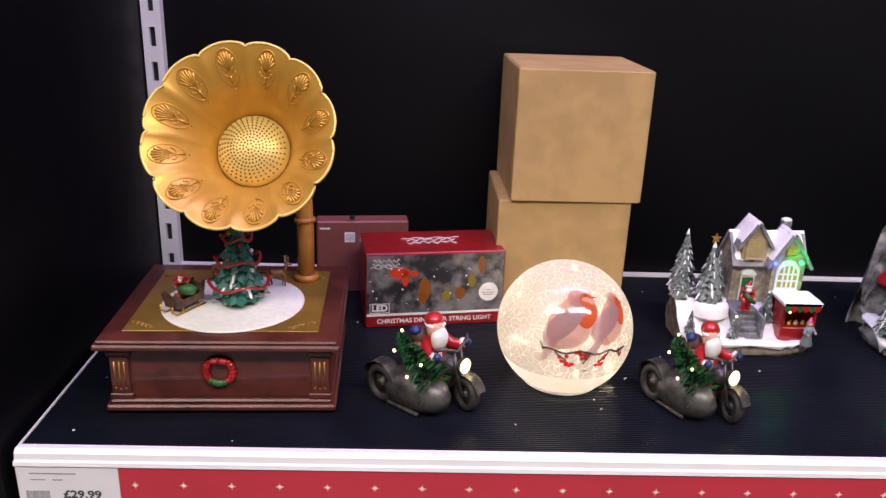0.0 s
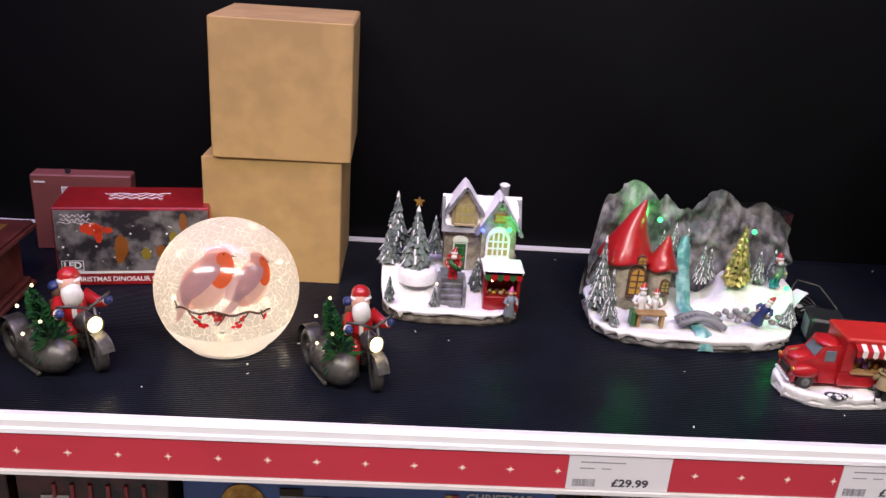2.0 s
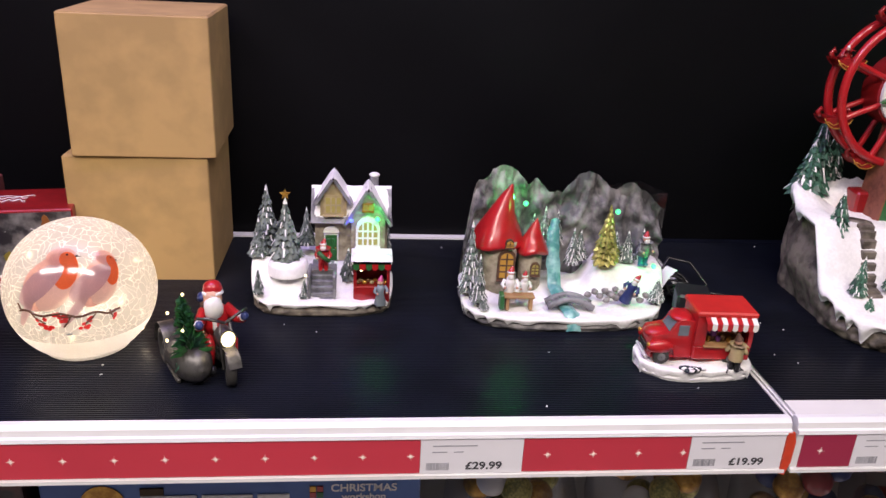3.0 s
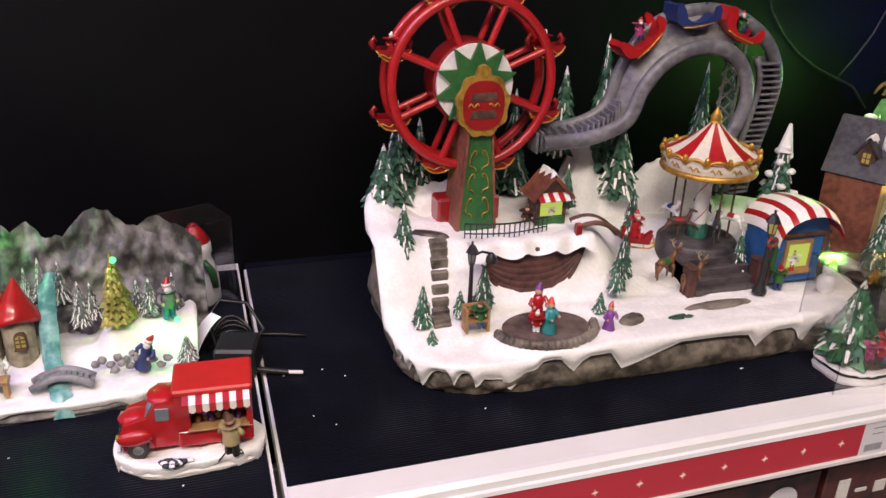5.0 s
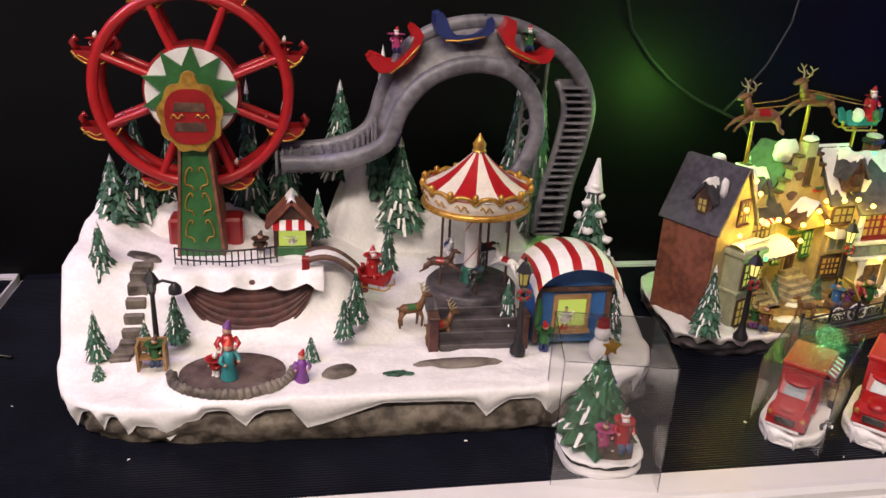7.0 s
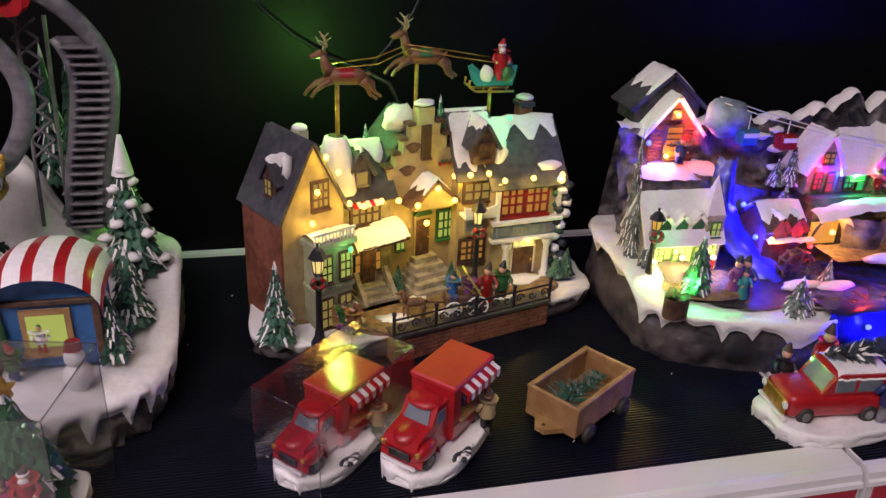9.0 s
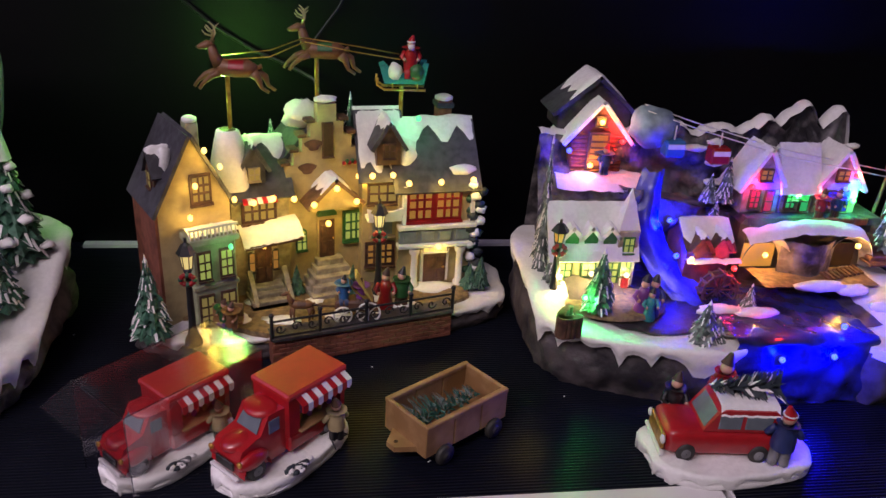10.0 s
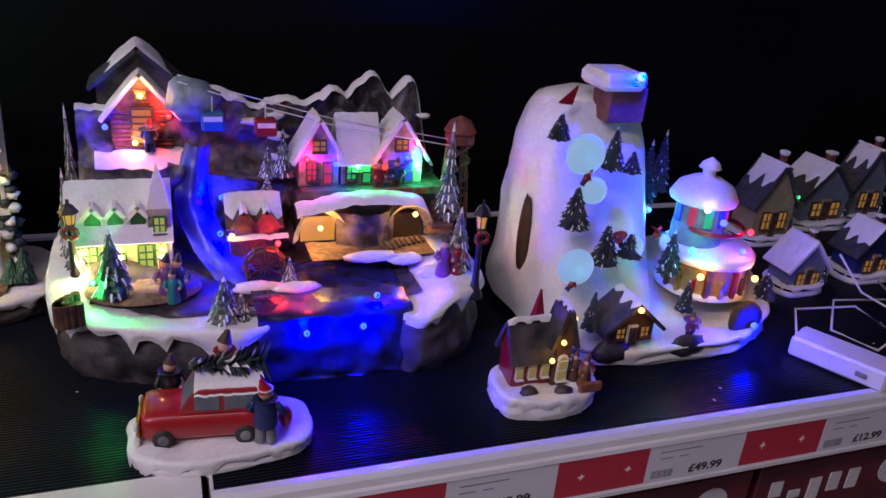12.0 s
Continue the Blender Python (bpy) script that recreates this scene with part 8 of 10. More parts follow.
    # houses
    LEFT, MID, RIGHT = about(2.218, 0.28, 27, 2.197, 0.325, 0.78, 0.9), about(2.345, 0.352, 19, 2.342, 0.34), about(2.491, 0.338, 8, 2.489, 0.319)
    placed(LEFT)
    h1 = house(th, "corner_house", 2.152, 2.242, 0.325, 0.412, Z + 0.02, Z + 0.15, Z + 0.218, "y", CREAM, SLATE, 0.0, 0.005, "cream gabled corner house with a brick side")
    m = M(BRICK)
    m.box(2.1485, 2.152, 0.3255, 0.411, Z + 0.02, Z + 0.147)
    part("brick_side", m, h1, "red brick side wall")
    m = M(SAGE)
    m.box(2.18, 2.236, 0.298, 0.326, Z + 0.025, Z + 0.122, 0.002)
    m.box(2.176, 2.24, 0.294, 0.326, Z + 0.118, Z + 0.125, 0.001)
    m.box(2.178, 2.238, 0.296, 0.326, Z + 0.07, Z + 0.075, 0.001)
    part("bay_front", m, h1, "sage green bay front")
    for x in (2.194, 2.222):
        window(h1, x, 0.297, Z + 0.096, 0.013, 0.026, W_LIME, BROWN, nx=2, ny=3)
        window(h1, x, 0.297, Z + 0.047, 0.015, 0.03, W_YEL, BROWN, nx=2, ny=3)
    window(h1, 2.206, 0.324, Z + 0.166, 0.02, 0.024, W_YEL, BROWN, nx=3, ny=3)
    m = M(WHITEP)
    for k in range(12):
        m.cyl((2.179 + 0.0052 * k, 0.297, Z + 0.125), (2.179 + 0.0052 * k, 0.297, Z + 0.134), 0.0011, n=5)
    m.box(2.177, 2.239, 0.2955, 0.2985, Z + 0.134, Z + 0.1365)
    part("balustrade", m, h1)
    m = M(SNOW)
    m.grid(lambda u, v: (2.178 + 0.062 * u, 0.296 + 0.028 * v, Z + 0.128 + 0.004 * math.sin(math.pi * v) + 0.002 * nz(u * 9, v * 4)), 14, 5)
    part("balcony_snow", m, h1)
    dm = house(th, "side_dormer", 2.158, 2.182, 0.345, 0.372, Z + 0.155, Z + 0.18, Z + 0.197, "x", BROWN, SLATE, 0.35, 0.004, "slate dormer")
    window(dm, 2.1575, 0.3585, Z + 0.172, 0.011, 0.014, W_YEL, BROWN, side=True)
    m = M(SNOW)
    m.ell((2.171, 0.339, Z + 0.196), (0.007, 0.005, 0.013), 9, 6, 0.4)
    part("dormer_snow", m, dm)
    m = M(STONE)
    m.box(2.212, 2.228, 0.375, 0.392, Z + 0.17, Z + 0.217, 0.001)
    m.use(SNOW)
    m.ell((2.22, 0.383, Z + 0.219), (0.01, 0.01, 0.004), 10, 5)
    part("chimney", m, th)
    m = M(SNOW)
    m.lathe([(0.027, 0.15), (0.025, 0.17), (0.019, 0.195), (0.014, 0.208), (0.0105, 0.2095)], (2.262, 0.365, Z), 18, lambda t, r, z: 1 + 0.07 * nz(math.cos(t) * 3, math.sin(t) * 3, z * 60))
    m.use(DARKHOLE)
    m.lathe([(0.0105, 0.2095), (0.0005, 0.2085)], (2.262, 0.365, Z), 18)
    part("snowy_turret", m, th, "snow-covered turret")
    placed(MID)
    h2 = house(th, "shop_front", 2.238, 2.298, 0.335, 0.41, Z + 0.02, Z + 0.145, Z + 0.19, "x", STONE, SLATE, 0.3, 0.005, "stone shop with a snowy canopy")
    window(h2, 2.266, 0.334, Z + 0.128, 0.03, 0.02, W_YEL, BROWN, nx=4, ny=2)
    d2 = house(th, "roof_dormer", 2.252, 2.275, 0.338, 0.37, Z + 0.15, Z + 0.172, Z + 0.192, "y", SLATE, SLATE, 0.1, 0.003)
    window(d2, 2.2635, 0.337, Z + 0.166, 0.009, 0.011, W_YEL, CREAM)
    for q in range(7):
        m = M(WHITEP if q % 2 else REDP)
        m.slab((2.248 + 0.005 * q, 0.322, Z + 0.139), (2.253 + 0.005 * q, 0.322, Z + 0.139), (2.253 + 0.005 * q, 0.335, Z + 0.146), (2.248 + 0.005 * q, 0.335, Z + 0.146), 0.001)
        part("awning_stripe", m, h2)
    door(h2, 2.268, 0.334, Z + 0.045, 0.018, 0.042, BROWN, STONE)
    for q in (2.256, 2.281):
        window(h2, q, 0.333, Z + 0.07, 0.005, 0.02, W_AMB, BLACKP, nx=1, ny=2, name="wall_lantern")
    m = M(SNOW)
    m.grid(lambda u, v: (2.242 + 0.062 * u, 0.335 - 0.034 * v, Z + 0.112 - 0.012 * v + 0.004 * math.sin(math.pi * v) + 0.006 * u + 0.0025 * nz(u * 10, v * 5)), 18, 8)
    m.use(BROWN)
    m.slab((2.243, 0.302, Z + 0.098), (2.303, 0.302, Z + 0.102), (2.303, 0.335, Z + 0.112), (2.243, 0.335, Z + 0.108), 0.003)
    part("snowy_canopy", m, h2)
    for k in range(4):
        m = M(STONE)
        m.box(2.252 - 0.002 * k, 2.286 + 0.002 * k, 0.328 - 0.008 * (k + 1), 0.335, Z + 0.028, Z + 0.045 - 0.0045 * k, 0.0006)
        part("door_step", m, h2)
    for x in (2.25, 2.287):
        m = M(STONE)
        m.slab((x, 0.3, Z + 0.034), (x, 0.33, Z + 0.062), (x + 0.005, 0.33, Z + 0.062), (x + 0.005, 0.3, Z + 0.034), 0.006)
        part("stair_rail", m, h2)
    # stepped gable hall
    m = M(CREAM)
    xc = 2.342
    steps = [(-0.045, 0.16), (-0.045, 0.17), (-0.036, 0.17), (-0.036, 0.184), (-0.027, 0.184), (-0.027, 0.199), (-0.018, 0.199), (-0.018, 0.214), (-0.01, 0.214), (-0.01, 0.232)]
    poly = [(xc - 0.045, Z + 0.02), (xc + 0.045, Z + 0.02)] + [(xc - x, Z + z) for x, z in steps] + [(xc + x, Z + z) for x, z in steps[::-1]]
    m.prism(poly, 0.34, 0.352)
    m.prism([(xc - 0.043, Z + 0.02), (xc + 0.043, Z + 0.02), (xc + 0.043, Z + 0.165), (xc, Z + 0.215), (xc - 0.043, Z + 0.165)], 0.352, 0.415)
    h3 = part("stepped_gable_hall", m, th, "cream hall with a stepped gable")
    for s in (-1, 1):
        for k in range(4):
            m = M(BROWN)
            x, z = steps[2 * k + 1]
            m.box(xc + s * abs(x) - 0.005, xc + s * abs(x) + 0.005, 0.338, 0.354, Z + z, Z + z + 0.004, 0.0006)
            part("gable_cap", m, h3)
        m = M(SLATE)
        a, b_, c_, d_ = (xc, 0.353, Z + 0.217), (xc + s * 0.052, 0.353, Z + 0.158), (xc + s * 0.052, 0.418, Z + 0.158), (xc, 0.418, Z + 0.217)
        m.slab(*((a, b_, c_, d_) if s > 0 else (a, d_, c_, b_)), 0.004)
        part("roof_slope", m, h3)
    m = M(SNOW)
    m.ell((xc - 0.02, 0.362, Z + 0.218), (0.02, 0.012, 0.014), 14, 8, 0.4)
    m.ell((xc, 0.346, Z + 0.236), (0.013, 0.008, 0.004), 10, 5, 0.3)
    part("gable_snow", m, h3)
    window(h3, xc, 0.339, Z + 0.195, 0.009, 0.034, DARKHOLE, BROWN, nx=1, ny=1, name="niche")
    for x, z in ((xc - 0.022, 0.165), (xc - 0.015, 0.19)):
        m = M(BROWN)
        m.prism([(x + 0.009 * math.cos(a) * (1 + 0.3 * math.sin(3 * a)), Z + z + 0.006 * math.sin(a)) for a in (2 * math.pi * i / 14 for i in range(14))], 0.3388, 0.34)
        part("bare_plaster_patch", m, h3)
    door(h3, xc - 0.002, 0.339, Z + 0.062, 0.017, 0.044, BROWN, CREAM)
    m = M(GREENP)
    m.prism([(xc - 0.002 + 0.011 * math.cos(a), Z + 0.111 + 0.009 * math.sin(a)) for a in (math.pi * i / 8 for i in range(9))], 0.334, 0.34)
    part("door_arch", m, h3)
    window(h3, xc + 0.029, 0.339, Z + 0.094, 0.018, 0.03, W_LIME, GREENP, nx=3, ny=3)
    window(h3, xc - 0.03, 0.339, Z + 0.083, 0.009, 0.018, W_LIME, GREENP, True, nx=2, ny=2)
    pr = house(th, "porch_roof", xc - 0.024, xc + 0.026, 0.318, 0.345, Z + 0.125, Z + 0.132, Z + 0.155, "y", CREAM, BROWN, 0.5, 0.005, "tiled porch gable")
    m = M(REDP)
    for q in range(6):
        m.use((REDP, GREENP)[q % 2])
        m.ell((xc + 0.018 + 0.003 * q, 0.337, Z + 0.168 + 0.002 * (q % 2)), 0.0025, 6, 5)
    part("swag", m, h3)
    for k in range(5):
        m = M(STONE)
        m.box(xc - 0.016 - 0.004 * k, xc + 0.014 + 0.004 * k, 0.335 - 0.008 * (k + 1), 0.34, Z + 0.028, Z + 0.062 - 0.0065 * k, 0.0006)
        part("door_step", m, h3)
    # right-hand inn
    placed(RIGHT)
    h4 = house(th, "inn_wing", 2.382, 2.425, 0.34, 0.42, Z + 0.02, Z + 0.158, Z + 0.217, "x", CREAM, SLATE, 0.95, 0.005, "inn wing with a white balcony")
    h5 = house(th, "inn", 2.42, 2.503, 0.328, 0.42, Z + 0.02, Z + 0.15, Z + 0.206, "x", CREAM, SLATE, 0.3, 0.007, "inn with red shutters and a pillared door")
    m = M(SNOW)
    m.ell((2.43, 0.348, Z + 0.176), (0.012, 0.012, 0.02), 10, 7, 0.3)
    m.ell((2.492, 0.335, Z + 0.162), (0.016, 0.008, 0.006), 10, 6, 0.3)
    part("roof_snow", m, h5)
    for x in (2.443, 2.474):
        window(h5, x, 0.327, Z + 0.128, 0.024, 0.032, W_AMB, DEEPRED, nx=3, ny=3)
    m = M(WHITEP)
    for zz in (0.1, 0.078):
        m.box(2.418, 2.507, 0.318, 0.33, Z + zz, Z + zz + 0.005, 0.001)
    for x in (2.423, 2.5):
        m.box(x, x + 0.004, 0.322, 0.33, Z + 0.1, Z + 0.15)
    part("white_trim", m, h5)
    m = M(GREYBLUE)
    m.box(2.42, 2.503, 0.322, 0.33, Z + 0.083, Z + 0.1)
    for k in range(4):
        m.box(2.424 + 0.02 * k, 2.439 + 0.02 * k, 0.32, 0.323, Z + 0.086, Z + 0.098, 0.001)
    part("panelled_band", m, h5, "grey-blue panelled band")
    door(h5, 2.462, 0.327, Z + 0.034, 0.026, 0.036, BROWN, WHITEP)
    window(h5, 2.462, 0.326, Z + 0.0735, 0.026, 0.005, W_BRIGHT, WHITEP, nx=4, ny=1, name="fanlight")
    for x in (2.437, 2.489):
        m = M(WHITEP)
        m.lathe([(0.006, 0.03), (0.006, 0.035), (0.004, 0.037), (0.0036, 0.07), (0.006, 0.074), (0.006, 0.079)], (x, 0.319, Z), 14)
        part("pillar", m, h5)
    window(h4, 2.404, 0.339, Z + 0.138, 0.028, 0.018, W_YEL, BROWN, nx=3, ny=2)
    window(h4, 2.402, 0.339, Z + 0.066, 0.026, 0.022, W_AMB, BROWN, nx=4, ny=3)
    window(h4, 2.404, 0.339, Z + 0.098, 0.022, 0.016, GREYBLUE, CREAM, nx=2, ny=1)
    m = M(WHITEP)
    m.prism([(2.386, Z + 0.113), (2.422, Z + 0.113), (2.424, Z + 0.126), (2.413, Z + 0.1225), (2.395, Z + 0.1225), (2.384, Z + 0.126)], 0.322, 0.325)
    m.box(2.385, 2.423, 0.322, 0.34, Z + 0.111, Z + 0.114)
    part("balcony", m, h4)
    dr = house(th, "inn_dormer", 2.396, 2.422, 0.336, 0.37, Z + 0.17, Z + 0.192, Z + 0.213, "y", BROWN, SLATE, 0.5, 0.004, "little brown dormer")
    window(dr, 2.409, 0.335, Z + 0.186, 0.01, 0.013, DARKHOLE, BROWN)
    m = M(BRICK)
    m.box(2.474, 2.49, 0.385, 0.402, Z + 0.17, Z + 0.226, 0.001)
    m.use(SLATE)
    m.box(2.472, 2.492, 0.383, 0.404, Z + 0.217, Z + 0.223, 0.001)
    m.use(SNOW)
    m.ell((2.482, 0.393, Z + 0.227), (0.011, 0.011, 0.004), 10, 5)
    part("chimney", m, th)
    for k in range(26):
        m = M((FIR, SNOW, DARKFIR)[k % 3])
        m.ell((2.506 + 0.006 * math.sin(k * 1.7), 0.324 + 0.005 * math.cos(k * 2.1), Z + 0.03 + 0.0048 * k), (0.006, 0.005, 0.005), 7, 5, 0.5)
        part("ivy_clump", m, th)
    placed()
    # street life
    deer(th, 2.318, 0.258, Z + 0.032, 0.034, 0, BROWN, "carriage_horse", antlers=False)
    m = M(BROWN)
    m.box(2.352, 2.392, 0.257, 0.275, Z + 0.042, Z + 0.054, 0.002)
    m.tube([(2.325, 0.26, Z + 0.05), (2.355, 0.262, Z + 0.046)], 0.0012, 5)
    cg = part("carriage", m, th, "horse-drawn carriage with a yellow hood")
    m = M(mk("carriage_hood", (0.5, 0.36, 0.1), 0.5, scale=120))
    m.grid(lambda u, v: (2.386 - 0.02 * math.sin(math.pi * u * 0.55), 0.256 + 0.02 * v, Z + 0.054 + 0.026 * u), 8, 4)
    m.slab((2.389, 0.256, Z + 0.054), (2.389, 0.276, Z + 0.054), (2.372, 0.276, Z + 0.081), (2.372, 0.256, Z + 0.081), 0.002)
    part("hood", m, cg)
    for x, r in ((2.36, 0.009), (2.386, 0.0115)):
        m = M(WHITEP, Matrix.Translation((x, 0.254, Z + 0.031 + r)) @ pose(0, 0, 0, 90))
        m.tube([(r * math.cos(a), r * math.sin(a), 0) for a in (2 * math.pi * i / 20 for i in range(20))], 0.0011, 5, True)
        for i in range(8):
            a = math.pi * i / 4
            m.cyl((0, 0, 0), (r * math.cos(a), r * math.sin(a), 0), 0.0007, n=4)
        part("carriage_wheel", m, cg)
    figure(th, 2.361, 0.265, Z + 0.05, 0.03, BLUEP, JEANS, BLACKP, sit=True)
    figure(th, 2.378, 0.266, Z + 0.05, 0.026, PURPLEP, BROWN, BROWN, sit=True)
    figure(th, 2.405, 0.285, Z + 0.031, 0.046, DEEPRED, DEEPRED, BROWN, skirt=True, label="lady figurine in a red dress")
    figure(th, 2.422, 0.287, Z + 0.031, 0.046, GREENP, BROWN, BLACKP, label="gentleman figurine in a green coat")
    figure(th, 2.252, 0.238, Z + 0.034, 0.032, TANP, JEANS, BROWN, sit=True, rz=-30)
    figure(th, 2.244, 0.248, Z + 0.034, 0.03, GREENP, PURPLEP, BROWN, sit=True, rz=-30)
    m = M(WOOD)
    m.box(2.232, 2.262, 0.243, 0.255, Z + 0.038, Z + 0.041, 0.0006)
    m.box(2.232, 2.262, 0.254, 0.256, Z + 0.038, Z + 0.056, 0.0006)
    part("bench", m, th)
    lamp_post(th, 2.217, 0.226, Z + 0.028, Z + 0.14, W_BRIGHT)
    lamp_post(th, 2.399, 0.315, Z + 0.03, Z + 0.143, W_BRIGHT)
    for x, y, z0, z1, r in ((2.177, 0.238, 0.025, 0.118, 0.02), (2.37, 0.395, 0.14, 0.235, 0.014), (2.285, 0.39, 0.15, 0.205, 0.012), (2.312, 0.32, 0.03, 0.066, 0.009), (2.372, 0.318, 0.03, 0.068, 0.009), (2.503, 0.33, 0.03, 0.06, 0.012), (2.515, 0.33, 0.03, 0.07, 0.012)):
        fir(th, x, y, Z + z0, Z + z1, r, FIR, SNOW if z0 < 0.029 or z0 > 0.1 else None, 1.25, 0.55)
    # flying team on gold rods
    for x, y, z0, z1 in ((2.249, 0.34, 0.2, 0.268), (2.335, 0.364, 0.2, 0.284), (2.424, 0.388, 0.19, 0.245)):
        m = M(GOLD)
        m.cyl((x, y, Z + z0), (x, y, Z + z1), 0.0022, n=8)
        part("gilt_rod", m, th)
    deer(th, 2.257, 0.34, Z + 0.235, 0.06, 0, DEEPRED, "flying_reindeer", "brown reindeer with cream antlers", leap=True)
    deer(th, 2.342, 0.364, Z + 0.25, 0.06, 0, GREENP, "flying_reindeer", "brown reindeer with cream antlers", leap=True)
    sleigh(th, 2.427, 0.388, Z + 0.242, 0.044, 0, TEALP, "flying_sleigh")
    figure(th, 2.432, 0.38, Z + 0.256, 0.042, REDP, REDP, REDP, beard=True, sit=True, label="Santa figurine in the sleigh")
    m = M(WHITEP)
    m.ell((2.416, 0.378, Z + 0.262), (0.008, 0.008, 0.009), 10, 7, 0.2)
    m.use(GREENP)
    m.ell((2.438, 0.372, Z + 0.262), (0.008, 0.006, 0.009), 10, 7, 0.2)
    part("gift_sack", m, th)
    m = M(GOLD)
    m.tube([(2.236, 0.338, Z + 0.276), (2.29, 0.34, Z + 0.281), (2.322, 0.344, Z + 0.295)], 0.0006, 4)
    m.tube([(2.236, 0.352, Z + 0.278), (2.29, 0.352, Z + 0.285), (2.322, 0.356, Z + 0.297)], 0.0006, 4)
    m.tube([(2.324, 0.343, Z + 0.296), (2.375, 0.36, Z + 0.284), (2.42, 0.37, Z + 0.276)], 0.0006, 4)
    m.tube([(2.324, 0.357, Z + 0.297), (2.375, 0.37, Z + 0.288), (2.42, 0.382, Z + 0.279)], 0.0006, 4)
    part("gold_rein", m, th, "thin gold cord reins")
    for k, (x, y, z) in enumerate(((2.187, 0.313, 0.142), (2.197, 0.316, 0.172), (2.212, 0.318, 0.205), (2.23, 0.318, 0.187), (2.245, 0.316, 0.152), (2.257, 0.318, 0.143), (2.277, 0.318, 0.145), (2.3, 0.322, 0.14), (2.318, 0.312, 0.135), (2.343, 0.312, 0.15), (2.365, 0.312, 0.133), (2.372, 0.325, 0.156), (2.39, 0.327, 0.162), (2.412, 0.327, 0.162), (2.427, 0.316, 0.156), (2.462, 0.316, 0.156), (2.498, 0.316, 0.157), (2.266, 0.318, 0.094), (2.338, 0.325, 0.106), (2.463, 0.316, 0.08))):
        placed(LEFT if x < 2.25 else MID if x < 2.38 else RIGHT)
        bulb(th, x, y, Z + z, 0.0032, G_AMBER, "amber_light")
        led(x, y - 0.007, Z + z - 0.004, 0.034, (1, 0.66, 0.07), 0.003)
    placed(LEFT)
    bulb(th, 2.226, 0.29, Z + 0.114, 0.003, G_GREEN)
    led(2.226, 0.284, Z + 0.112, 0.02, (0.3, 1, 0.25))
    placed(RIGHT)
    bulb(th, 2.443, 0.35, Z + 0.216, 0.0032, G_GREEN)
    led(2.438, 0.34, Z + 0.222, 0.07, (0.1, 1, 0.3))
    placed()
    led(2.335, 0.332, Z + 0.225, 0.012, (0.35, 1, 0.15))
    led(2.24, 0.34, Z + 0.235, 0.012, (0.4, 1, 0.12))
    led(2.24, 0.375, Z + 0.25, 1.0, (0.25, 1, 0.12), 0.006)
    led(2.4, 0.3, Z + 0.115, 0.012, (0.7, 1, 0.3))


village()
clear_box(2.221, 0.102, 0.126, 0.07, 0.086, 44, "clear plastic box with an open flap around a red truck", flap=0.028)

# black lead hanging down the back panel
th = thing("hanging_lead", (2.36, 0.5, Z + 0.3), 0, "thin black lead hanging in front of the back panel", "cable")
m = M(CABLE)
m.tube([(2.12, 0.516, Z + 0.5), (2.135, 0.514, Z + 0.4), (2.15, 0.512, Z + 0.346), (2.185, 0.512, Z + 0.305), (2.218, 0.512, Z + 0.277), (2.26, 0.512, Z + 0.252), (2.302, 0.51, Z + 0.235), (2.33, 0.5, Z + 0.222), (2.345, 0.48, Z + 0.19)], 0.0022, 8)
m.tube([(2.302, 0.51, Z + 0.235), (2.33, 0.512, Z + 0.265), (2.36, 0.514, Z + 0.305), (2.385, 0.516, Z + 0.36), (2.4, 0.516, Z + 0.5)], 0.0016, 8)
part("lead", m, th)


